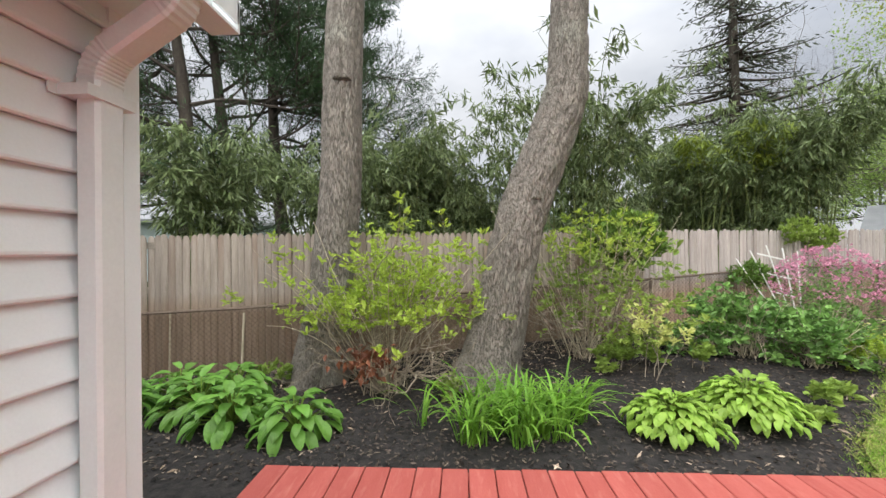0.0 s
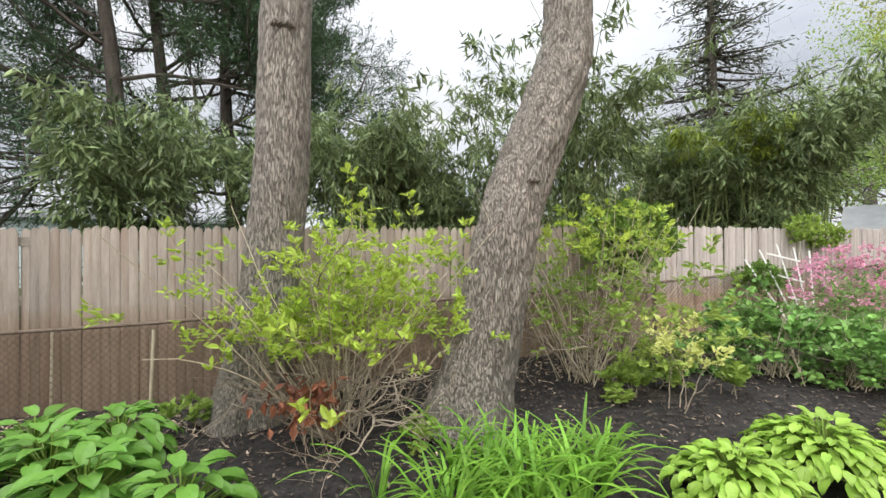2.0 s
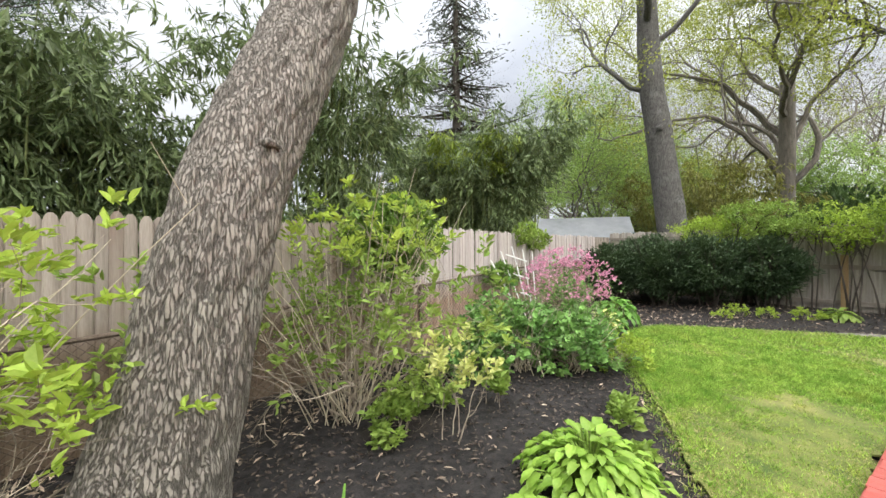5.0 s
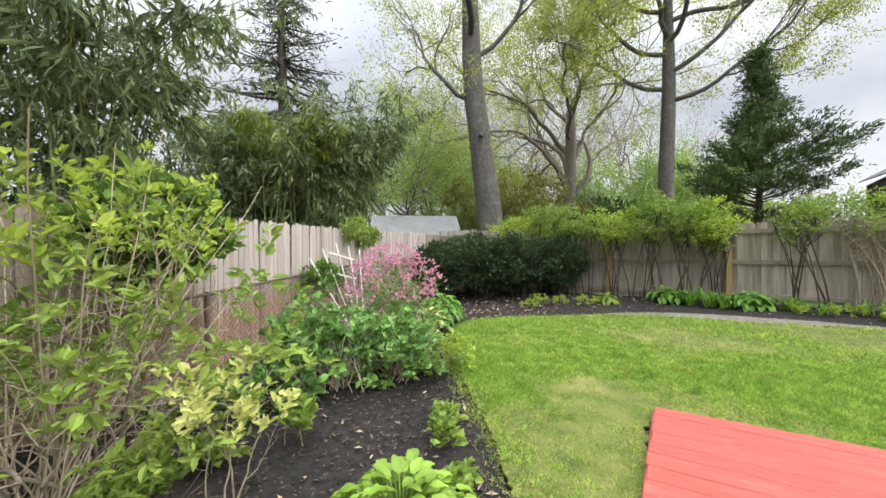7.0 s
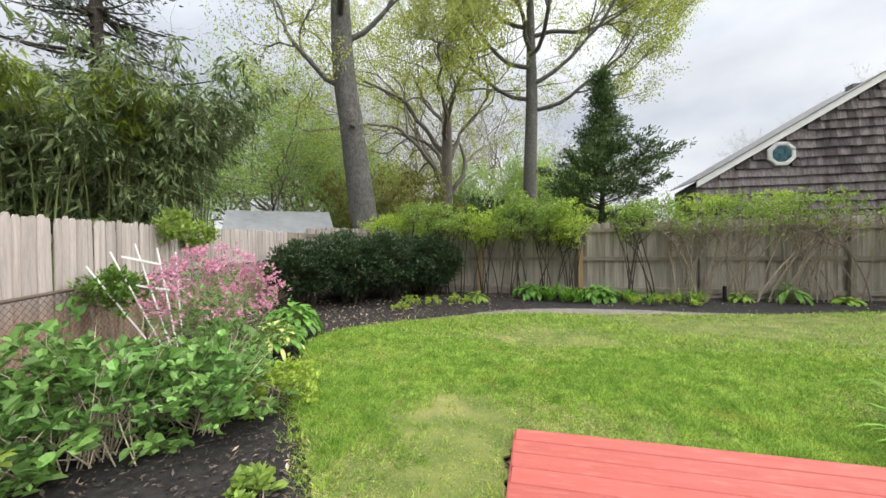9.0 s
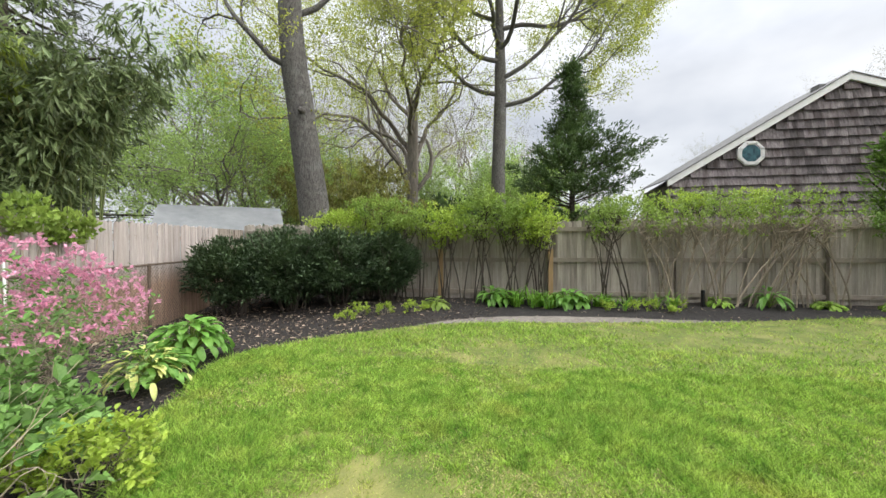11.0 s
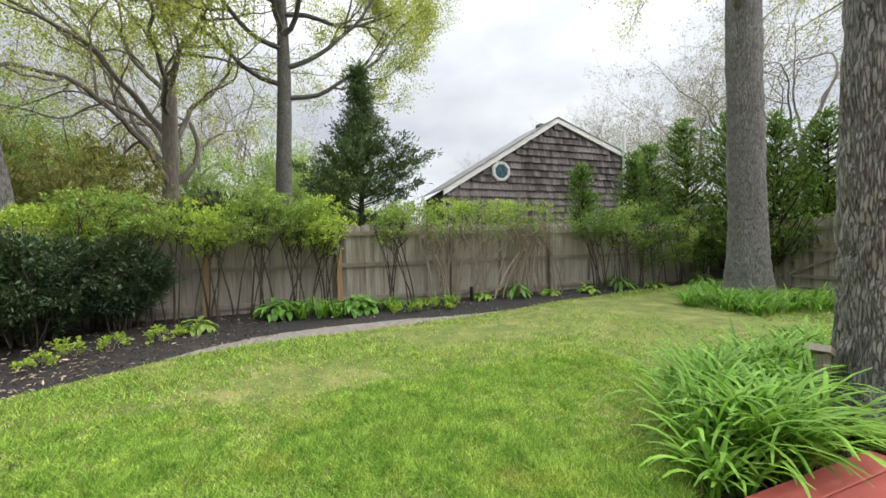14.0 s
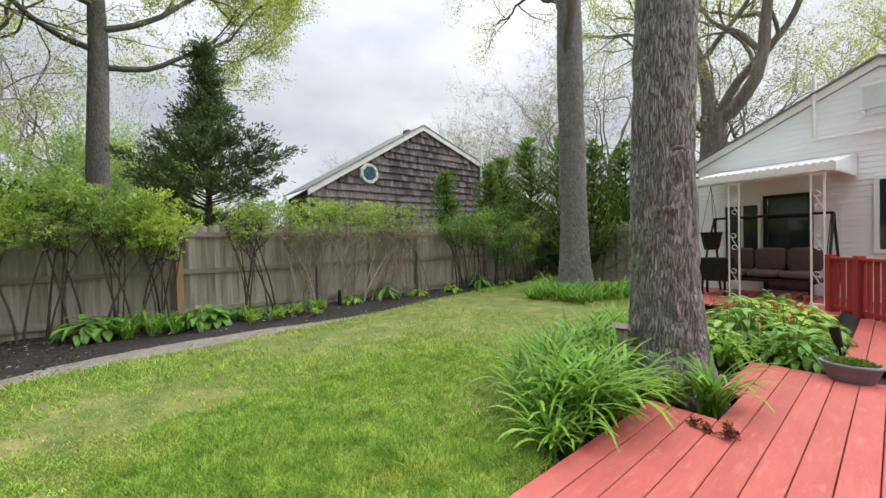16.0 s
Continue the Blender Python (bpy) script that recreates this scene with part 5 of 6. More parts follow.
def open_shrub(x, y, height, spread, label, seed, leaf, name="shrub", stems=16, depth=2, per=5, length=0.085, width=0.028, canes=0, low=0.35, category="shrub", group="", stem_r=0.011, whorl=True, lean=(0, 0), leaf_from=0.0, kids=3, bark=TWIG, wander=0.2):
    """A loose shrub: many bare stems from the foot, forked, with upturned tufts of leaves at the tips."""
    r = np.random.default_rng(seed)
    t = thing(name, x, y, float(land(x, y)), label, category, group)
    g, tips = Geo(), []
    for q in range(stems):
        a = q * 2.39996 + r.uniform(-0.3, 0.3)
        tilt = spread * r.uniform(0.15, 1.0)
        way = np.array((math.cos(a) * tilt + lean[0], math.sin(a) * tilt + lean[1], 1.0))
        L = height * r.uniform(0.55, 0.85)
        grow(g, r, (math.cos(a) * 0.06, math.sin(a) * 0.06, 0), way, L * 0.62, stem_r * r.uniform(0.7, 1.2), depth, kids, 0.8, 0.62, wander, 0.05, low, 5, tips, tip_from=4)
    part("stem_cluster", g, bark, t)
    if canes:
        cg = Geo()
        for q in range(canes):
            a = r.uniform(0, 6.283)
            tilt = min(0.9, spread) * r.uniform(0.15, 0.9)
            s = np.linspace(0, 1, 8)
            L = height * r.uniform(0.5, 0.95)
            sag = r.uniform(0.1, 0.6) * L * s ** 2 * tilt
            sway = np.c_[r.normal(0, 0.018, (8, 2)).cumsum(0), np.zeros(8)] * s[:, None]
            foot = r.normal(0, 0.1, 2)
            cg.tube(np.c_[foot[0] + math.cos(a) * tilt * L * s + lean[0] * L * s, foot[1] + math.sin(a) * tilt * L * s + lean[1] * L * s, L * s - sag] + sway, 0.0045 * (1.1 - 0.7 * s), 4, cap=False)
        part("cane_cluster", cg, CANE, t, "bleached dry canes")
    pos, way = np.array([q[0] for q in tips]), np.array([q[1] for q in tips])
    ok = pos[:, 2] > height * leaf_from
    pos, way = pos[ok], way[ok]
    k = per * 2
    turn_ = np.arange(k) * 2.39996
    pos, way = np.repeat(pos, k, axis=0), np.repeat(way, k, axis=0)
    ta = np.tile(turn_, len(pos) // k) + r.normal(0, 0.35, len(pos))
    flat_ = r.uniform(0.5, 1.15, len(pos))
    out = np.c_[np.cos(ta) * flat_, np.sin(ta) * flat_, r.normal(0.12, 0.3, len(pos))]
    lg = Geo()
    lg.leaves(pos + r.normal(0, 0.014, pos.shape), way * 0.5 + out + (0, 0, 0.2), length * r.uniform(0.55, 1.15, len(pos)), width, 0.2, r, full=True)
    part("leaf_mass", lg, leaf, t)
    return t


open_shrub(-0.6, 3.52, 1.95, 1.0, "loose shrub with bright yellow-green spring leaves", 201, L_YELLOW, wander=0.34, stems=30, per=4, length=0.062, width=0.024, leaf_from=0.33, canes=36, low=0.3, kids=4)
open_shrub(1.55, 4.3, 2.1, 0.75, "tall loose shrub with yellow-green leaves and bleached canes", 202, L_FRESH, wander=0.34, stems=13, per=4, length=0.066, width=0.024, canes=34, leaf_from=0.15, low=0.25, kids=4, stem_r=0.009)
open_shrub(1.7, 4.35, 2.35, 0.4, "tall shrub topped with yellow-green new leaves", 203, L_YELLOW, wander=0.32, stems=9, per=4, length=0.066, width=0.024, leaf_from=0.5, kids=4, low=0.3)
thicket(2.32, 5.0, (0.55, 0.32, 1.75), "dense dark ivy heaped over the fence top", 204, L_MID, 5200, 0.085, 0.05, "ivy_mass", 10, "ivy", lift=0.85)
g_dead = thing("dead_leaves", -0.66, 3.1, 0.34, "cluster of rust-brown dead oak leaves caught in twigs", "dead leaves")
rng = np.random.default_rng(205)
dl = Geo()
dp = rng.normal(0, 1, (150, 3)) * (0.11, 0.06, 0.065)
dl.leaves(dp, rng.normal(size=(150, 3)) + (0, 0, -0.8), np.full(150, 0.085), 0.042, 0.3, rng)
part("leaf_cluster", dl, L_DEAD, g_dead)
tw = Geo()
for q in range(7):
    e_ = rng.normal(0, 1, 3) * (0.16, 0.1, 0.05)
    tw.tube(np.linspace((0.12, 0.3, -0.4), e_, 5) + rng.normal(0, 0.01, (5, 3)), np.linspace(0.008, 0.003, 5), 4, cap=False)
part("twig_cluster", tw, TWIG, g_dead)

open_shrub(2.0, 3.58, 0.72, 0.3, "small euonymus with cream and yellow variegated leaves", 206, L_CREAM, name="euonymus", stems=4, per=2, kids=2, length=0.06, width=0.03, stem_r=0.006, leaf_from=0.45, lean=(0.1, 0))
open_shrub(1.75, 3.85, 0.36, 0.6, "low green shoots beside the variegated shrub", 207, L_FRESH, name="euonymus", stems=6, per=3, length=0.055, width=0.026, stem_r=0.005)
for x, y, hh, sd in ((2.58, 3.82, 0.36, 208), (2.42, 4.55, 0.42, 209), (3.1, 3.05, 0.2, 210), (2.15, 4.0, 0.25, 211), (3.35, 3.2, 0.1, 212), (0.05, 3.25, 0.25, 213), (-1.75, 3.7, 0.35, 214), (2.75, 2.75, 0.12, 217)):
    open_shrub(x, y, hh, 0.22, "young leafy shoot in the mulch", sd, L_FRESH, name="seedling", stems=4, depth=1, per=3, length=0.065, width=0.035, stem_r=0.005, group="seedlings")
HYD = "leafy green hydrangea with dry brown stalks"
for x, y, hh, sd, nst, cn in ((3.4, 4.3, 0.95, 215, 15, 46), (3.85, 4.0, 0.8, 216, 14, 26), (3.05, 4.45, 0.7, 225, 9, 16), (4.25, 4.3, 0.72, 226, 11, 18)):
    open_shrub(x, y, hh, 0.85, HYD, sd, L_HYDRANGEA, name="hydrangea", stems=nst, depth=2, per=2, length=0.072, width=0.042, canes=cn, kids=3, stem_r=0.006, wander=0.3, group="hydrangeas")
open_shrub(4.25, 3.78, 0.42, 0.9, "low yellow-green ground shrub at the lawn's edge", 218, L_YELLOW, name="ground_shrub", stems=14, depth=2, per=3, length=0.04, width=0.022, stem_r=0.004, kids=2)
open_shrub(4.75, 4.75, 1.22, 0.60, "pink-flowering azalea with thin twigs", 219, L_HYDRANGEA, name="azalea", stems=32, depth=2, per=1, wander=0.3, bark=TWIG, length=0.045, width=0.02, stem_r=0.008)
az = [o for o in scene.objects if o.name.startswith("azalea")][0]
rng = np.random.default_rng(220)
k_f = 2600
dirs = unit(rng, k_f)
dirs[:, 2] = np.abs(dirs[:, 2])
fpos = dirs * (0.62, 0.6, 0.62) * rng.uniform(0.6, 1.05, (k_f, 1)) + (0, 0, 0.62)
dens = np.array([noise.noise(tuple(p * 4.5)) for p in fpos])
fpos = fpos[(dens > 0.12) & (fpos[:, 2] > 0.55) & (rng.uniform(size=k_f) < 0.85)]
fg = Geo()
fpos5 = np.repeat(fpos, 5, axis=0)
fg.leaves(fpos5, rng.normal(size=fpos5.shape) + (0, 0, 0.3), np.full(len(fpos5), 0.032), 0.02, 0.3, rng)
part("flower_mass", fg, L_PINK, az, "pink azalea flowers")
thicket(5.75, 6.42, (0.28, 0.2, 1.70), "climbing vine spilling over the fence", 221, L_FRESH, 380, 0.075, 0.05, "fence_vine", 6, "vine", lift=1.2)
thicket(6.25, 6.58, (0.3, 0.2, 1.58), "climbing vine spilling over the fence", 223, L_FRESH, 500, 0.075, 0.05, "fence_vine", 6, "vine", lift=1.15)
thicket(4.6, 5.85, (0.35, 0.25, 1.05), "scrubby growth at the wire fence", 222, L_MID, 1200, 0.06, 0.03, "fence_vine", 8, "vine", lift=0.55)

trellis = thing("trellis", 5.02, 5.6, 0.05, "white wooden fan trellis leaning askew", "trellis")
for a, L in ((-0.34, 1.25), (-0.17, 1.3), (0.0, 1.32), (0.15, 1.25), (0.3, 1.2)):
    g = Geo()
    g.box((-0.008, -0.005, 0), (0.008, 0.005, L), Matrix.Translation((a * 0.3, 0, 0)) @ pose(0, 0, 0, -8, math.degrees(a) * 0.9 - 12, 0))
    part("slat", g, IRON, trellis)
for z, w in ((0.55, 0.26), (0.82, 0.36), (1.1, 0.46)):
    g = Geo()
    g.box((-w / 2, -0.012, -0.010), (w / 2, -0.0, 0.010), pose(-0.2 * z, -0.02 + 0.14 * z, z, 0, 14, 0))
    part("cross_slat", g, IRON, trellis)


def hosta(x, y, radius, height, label, seed, leaf, count=70, length=0.2, width=0.12, name="hosta", group="hostas", edge=None):
    """A mound of broad, ribbed leaves on stalks."""
    r = np.random.default_rng(seed)
    t = thing(name, x, y, float(land(x, y)), label, "hosta", group)
    sg = Geo()
    segs, across = 6, 4
    for q in range(count):
        u = math.sqrt((q + 0.5) / count)
        a = q * 2.39996 + r.uniform(-0.25, 0.25)
        L = length * r.uniform(0.75, 1.2)
        w = width * L / length * r.uniform(0.85, 1.1)
        reach = radius * u * r.uniform(0.75, 1.0) * 0.72
        zz = height * (1 - 0.62 * u * u) * r.uniform(0.72, 1.0)
        out, side = np.array((math.cos(a), math.sin(a), 0)), np.array((-math.sin(a), math.cos(a), 0))
        start = out * reach + (0, 0, zz)
        s3 = np.linspace(0, 1, 4)[:, None]
        sg.tube(out * reach * s3 * s3 + np.array((0, 0, zz)) * s3, np.full(4, 0.0045), 4, cap=False)
        tilt = 0.6 - 1.3 * u + r.normal(0, 0.16)
        yaw = r.normal(0, 0.3)
        out2, side2 = out * math.cos(yaw) + side * math.sin(yaw), side * math.cos(yaw) - out * math.sin(yaw)
        here, rows = start.copy(), []
        for i in range(segs + 1):
            s = i / segs
            ww = w * 0.5 * (math.sin(math.pi * min(1, s * 0.92 + 0.08)) ** 0.72) * (1.12 - 0.35 * s)
            ang_ = tilt - 1.15 * s * s
            up_ = np.array((0, 0, 1.0)) * math.cos(ang_) - out2 * math.sin(ang_)
            for c in np.linspace(-1, 1, across + 1):
                wave = 0.004 * math.sin(c * 5 + s * 9 + q)
                rows.append(here + side2 * c * ww + up_ * (0.28 * ww * c * c + wave))
            here = here + (out2 * math.cos(ang_) + np.array((0, 0, 1.0)) * math.sin(ang_)) * L / segs
        m = across + 1
        lg = Geo()
        lg.add(rows, [(i * m + j, i * m + j + 1, (i + 1) * m + j + 1, (i + 1) * m + j) for i in range(segs) for j in range(across)])
        part("leaf", lg, leaf, t, smooth=True)
    part("stalk_cluster", sg, L_FRESH, t)
    return t


BROAD = "broad-leaved green hosta mound in dark mulch"
LIGHT = "large bright light-green hosta mound in dark mulch"
hosta(-1.95, 2.85, 0.42, 0.33, BROAD, 231, L_HOSTA, 66, 0.155, 0.085)
hosta(-1.55, 2.62, 0.4, 0.3, BROAD, 238, L_HOSTA, 64, 0.155, 0.085)
hosta(-2.35, 3.15, 0.45, 0.34, BROAD, 233, L_HOSTA, 66, 0.155, 0.085)
hosta(-1.9, 3.25, 0.42, 0.34, BROAD, 240, L_HOSTA, 64, 0.155, 0.085)
hosta(-2.6, 2.7, 0.45, 0.33, BROAD, 241, L_HOSTA, 66, 0.155, 0.085)
hosta(-1.02, 2.52, 0.38, 0.28, BROAD, 234, L_HOSTA, 56, 0.155, 0.085)
hosta(1.66, 2.58, 0.43, 0.28, LIGHT, 235, L_HOSTA_LIGHT, 296, 0.085, 0.05)
hosta(2.3, 2.78, 0.52, 0.32, LIGHT, 236, L_HOSTA_LIGHT, 299, 0.09, 0.052)
hosta(6.2, 5.0, 0.5, 0.44, "broad-leaved green hosta beside the lawn edge", 237, L_HOSTA, 110, 0.17, 0.095)
hosta(5.45, 4.72, 0.42, 0.34, "pale-edged hosta beside the lawn edge", 238, L_CREAM, 46, 0.14, 0.045)
hosta(5.5, 4.70, 0.42, 0.36, "pale-edged hosta beside the lawn edge", 239, L_HOSTA, 60, 0.14, 0.06)
for x, y, rr, hh, lf, sd, nn in ((9.75, 3.05, 0.26, 0.18, L_FRESH, 251, 30), (10.25, 2.05, 0.34, 0.30, L_HOSTA, 252, 34), (10.05, 0.75, 0.34, 0.30, L_HOSTA, 253, 34), (10.45, -2.05, 0.25, 0.16, L_HOSTA_LIGHT, 254, 30), (10.4, -2.85, 0.34, 0.34, L_HOSTA, 255, 30), (10.35, -3.72, 0.28, 0.12, L_HOSTA_LIGHT, 256, 34), (10.3, -4.72, 0.30, 0.14, L_HOSTA_LIGHT, 257, 34), (10.45, -5.8, 0.48, 0.34, L_HOSTA, 258, 44), (10.35, -6.9, 0.4, 0.13, L_HOSTA_LIGHT, 259, 34), (9.9, -8.0, 0.4, 0.3, L_HOSTA, 260, 30)):
    hosta(x, y, rr, hh, "small hosta in the mulch along the fence", sd, lf, nn, 0.16 + 0.2 * (hh > 0.25) * 0.5, 0.08, group="fence hostas")


def daylily(x, y, radius, count, label, seed, length=0.55, name="daylily", group="daylilies", width=0.018, z0=None, squash=(1, 1)):
    """Arching strap leaves in fans."""
    r = np.random.default_rng(seed)
    t = thing(name, x, y, float(land(x, y)) if z0 is None else z0, label, "daylily", group)
    fans = max(4, count // 11)
    a, d = r.uniform(0, 6.283, fans), radius * np.sqrt(r.uniform(0, 1, fans))
    c = np.c_[np.cos(a) * d * squash[0], np.sin(a) * d * squash[1], np.zeros(fans)]
    for place in c:
        k = int(count / fans)
        g = Geo()
        g.straps(place + np.c_[r.normal(0, 0.018, (k, 2)), np.zeros(k)], r.uniform(0, 6.283, k), length * r.uniform(0.55, 1.2, k), width * r.uniform(0.7, 1.25, k), r.uniform(1.05, 1.5, k), 7, r.uniform(1.1, 2.4, k))
        part("leaf_fan", g, L_LILY, t, smooth=True)
    return t


DL = "arching green daylily leaves"
for x, y, rd, nn, sd in ((0.62, 2.62, 0.3, 210, 261), (0.22, 2.45, 0.12, 60, 262), (1.0, 2.68, 0.18, 90, 263), (0.32, 2.75, 0.12, 50, 264), (-0.12, 2.62, 0.05, 12, 266)):
    daylily(x, y, rd, nn, DL + " in dark mulch", sd, 0.48)
for x, y, rd, nn, sd in ((4.42, -0.45, 0.12, 90, 271), (4.62, -0.72, 0.24, 190, 272), (4.85, -1.05, 0.32, 260, 273), (4.95, -1.6, 0.34, 260, 274), (5.15, -2.2, 0.3, 200, 275), (4.5, -1.25, 0.22, 150, 276), (4.42, -0.85, 0.16, 110, 277), (5.2, -2.9, 0.25, 120, 278)):
    daylily(x, y, rd, nn, "tall arching daylily leaves along the deck edge", sd, 0.62 if y < -0.6 else 0.42, width=0.024)
daylily(3.9, -1.7, 0.1, 44, DL + " in the tree's opening", 279, 0.6, width=0.03)
for x, y, rd, nn, sd in ((7.3, -5.6, 0.45, 300, 281), (7.9, -5.5, 0.45, 300, 282), (8.4, -5.9, 0.4, 260, 283), (7.2, -6.4, 0.45, 280, 284), (7.0, -7.2, 0.4, 220, 285), (8.5, -6.6, 0.4, 220, 286), (7.6, -6.0, 0.4, 240, 287)):
    daylily(x, y, rd, nn, DL + " ringing the lawn oak", sd, 0.5, width=0.02)
daylily(10.1, 1.4, 0.3, 160, DL + " along the east fence", 288, 0.42, width=0.02)
daylily(10.1, -0.3, 0.4, 110, "grassy perennials along the east fence", 289, 0.3)
ring = Geo()
th = np.linspace(0, 2 * np.pi, 48, endpoint=False)
rr_ = 1 + 0.05 * np.sin(th * 3) + 0.03 * np.cos(th * 7)
ring.add(np.c_[7.75 + 1.25 * rr_ * np.cos(th), -6.2 + 1.15 * rr_ * np.sin(th), 0.045 + 0 * th], [list(range(48))])
tagged(part("mulch_ring", ring, MULCH), "ring of dark mulch round the lawn oak", "mulch bed", kind="structure")

# shrubs along the east fence: crooked stems that carry a flat-topped crown over the boards


def fence_bush(x, y, crown, label, seed, leaf, leaves_n, stems=9, lean=(0, 0), stem_r=0.015, twigs=46, leaf_len=0.058):
    """crown: half depth, half width along the fence, lowest and highest leaf."""
    r = np.random.default_rng(seed)
    z0 = float(land(x, y))
    t = thing("fence_shrub", x, y, z0, label, "shrub", "shrubs along the fence")
    cx, cy, lo, hi = crown
    mid, half = (lo + hi) / 2 - z0, (hi - lo) / 2
    k = 44
    c = unit(r, k) * (cx, cy, half) * (r.uniform(0.15, 1.0, (k, 1)) ** 0.4) + (lean[0], lean[1], mid)
    c[:, 2] += 0.5 * half * np.array([noise.noise((q[1] * 3 + seed, q[0] * 3, 0.5)) for q in c])
    g = Geo()
    tops = []
    for q in range(stems):
        e_ = c[r.integers(k)] * (1.0, 1.15, 0.92)
        foot = np.array((r.normal(0, 0.07), r.normal(0, 0.32 * cy), 0))
        u = np.linspace(0, 1, 9)[:, None]
        bow = np.array((0, 0, 0.35 * half)) * np.sin(u * math.pi) + np.r_[[(0, 0, 0)], r.normal(0, 0.022, (8, 3)).cumsum(0) * 0.8]
        line = foot + (e_ - foot) * u ** np.array((1.5, 1.5, 1.0)) + bow * u
        g.tube(line, stem_r * r.uniform(0.7, 1.25) * (1.1 - 0.75 * u[:, 0]), 6, cap=False)
        tops.append(line)
    tops = np.array(tops)
    for q in range(twigs):
        st_ = tops[r.integers(stems), r.integers(5, 9)]
        e_ = c[np.argsort(np.linalg.norm(c - st_, axis=1))[r.integers(0, 8)]]
        u = np.linspace(0, 1, 6)[:, None]
        g.tube(st_ + (e_ - st_) * 1.15 * u + np.r_[[(0, 0, 0)], r.normal(0, 0.02, (5, 3)).cumsum(0)], 0.0075 * (1.15 - 0.7 * u[:, 0]), 4, cap=False)
    part("stem_cluster", g, TWIG if twigs > 60 else BARKDARK, t)
    tufts = leaves_n // 7
    at = c[r.integers(0, k, tufts)] + unit(r, tufts) * (r.uniform(0.1, 1.0, (tufts, 1)) ** 0.5) * (0.2, 0.26, 0.13)
    pos = np.repeat(at, 7, axis=0) + r.normal(0, 0.022, (tufts * 7, 3))
    lg = Geo()
    lg.leaves(pos, r.normal(0, 0.75, pos.shape) + (0, 0, 0.45), np.full(len(pos), leaf_len), leaf_len * 0.5, 0.2, r)
    part("leaf_mass", lg, leaf, t)


LEAFY = "shrub with a crown of yellow-green leaves over the fence"
for q, (y, wd, top) in enumerate(((5.3, 0.6, 2.0), (4.55, 0.6, 2.05), (3.8, 0.6, 2.1), (3.05, 0.55, 2.12), (2.3, 0.55, 2.15), (1.6, 0.52, 2.2), (1.15, 0.36, 2.15))):
    fence_bush(10.42 + 0.06 * (q % 2), y, (0.42, wd, 1.2 + 0.1 * (q % 3), top + 0.08 * ((q * 2) % 3)), LEAFY, 601 + q, L_YELLOW if q % 3 == 0 else L_FRESH, 3100, stems=7)
fence_bush(10.45, -0.15, (0.34, 0.42, 1.35, 2.2), LEAFY, 611, L_FRESH, 1800, stems=9, lean=(0, 0.02))
ARCH = "bare arching shrub with thin new leaves on the fence"
for q, (y, ln, wd, n_l) in enumerate(((-1.15, -0.05, 0.6, 1000), (-1.85, -0.35, 0.9, 900), (-2.6, -0.45, 0.95, 900), (-3.6, 0.1, 0.9, 1000))):
    fence_bush(10.46, y, (0.3, wd, 1.45, 2.2), ARCH, 621 + q, L_FRESH, n_l, stems=13, lean=(0.0, ln), stem_r=0.015, twigs=90)
for q, (y, wd) in enumerate(((-0.9, 0.5), (-1.7, 0.5), (-2.4, 0.5), (-3.1, 0.45))):
    fence_bush(11.35, y, (0.3, wd, 1.7, 2.35), "leafy shrub showing over the boards from behind", 631 + q, L_YELLOW if q % 2 else L_FRESH, 1300, stems=6)
for q, (y, lo, hi, dx) in enumerate(((-5.1, 1.3, 2.1, 0.0), (-5.9, 0.9, 2.2, 0.0), (-6.8, 0.7, 2.25, -0.1), (-7.7, 0.5, 2.2, -0.15), (-8.6, 0.5, 2.1, -0.1))):
    fence_bush(10.4 + dx, y, (0.5, 0.6, lo, hi), "green leafy shrub hiding the fence", 641 + q, L_FRESH if q % 2 else L_MID, 3000, stems=7)
# low plants at the foot of the boards
for x, y, rd, nn, sd in ((10.0, 1.05, 0.25, 120, 291), (10.15, 0.2, 0.2, 70, 292), (10.05, -0.95, 0.2, 50, 293)):
    daylily(x, y, rd, nn, DL + " along the east fence", sd, 0.36, width=0.02)
for x, y, sd in ((10.2, 1.85, 295), (10.15, 0.55, 296)):
    hosta(x, y, 0.36, 0.3, "small hosta in the mulch along the fence", sd, L_HOSTA, 36, 0.22, 0.12, group="fence hostas")
for q, (x, y, hh) in enumerate(((9.85, -0.4, 0.2), (10.0, -0.75, 0.24), (9.9, 0.0, 0.2), (10.1, -1.25, 0.22), (9.75, -1.0, 0.14), (9.4, 3.5, 0.3), (9.2, 3.9, 0.26), (9.0, 4.25, 0.35), (9.6, 3.2, 0.16), (8.7, 4.4, 0.22))):
    open_shrub(x, y, hh, 0.8, "low yellow-green ground shrub in the mulch", 651 + q, L_YELLOW, name="ground_shrub", stems=6, depth=1, per=2, length=0.045, width=0.026, stem_r=0.004, kids=3, group="ground shrubs")
stub = Geo()
stub.tube([(0, 0, 0), (0, 0, 0.3)], [0.035, 0.035], 10)
st_ob = thing("pipe_stub", 10.35, -1.75, 0.1, "short black pipe stub in the mulch", "pipe")
part("pipe", stub, BLACKMETAL, st_ob)

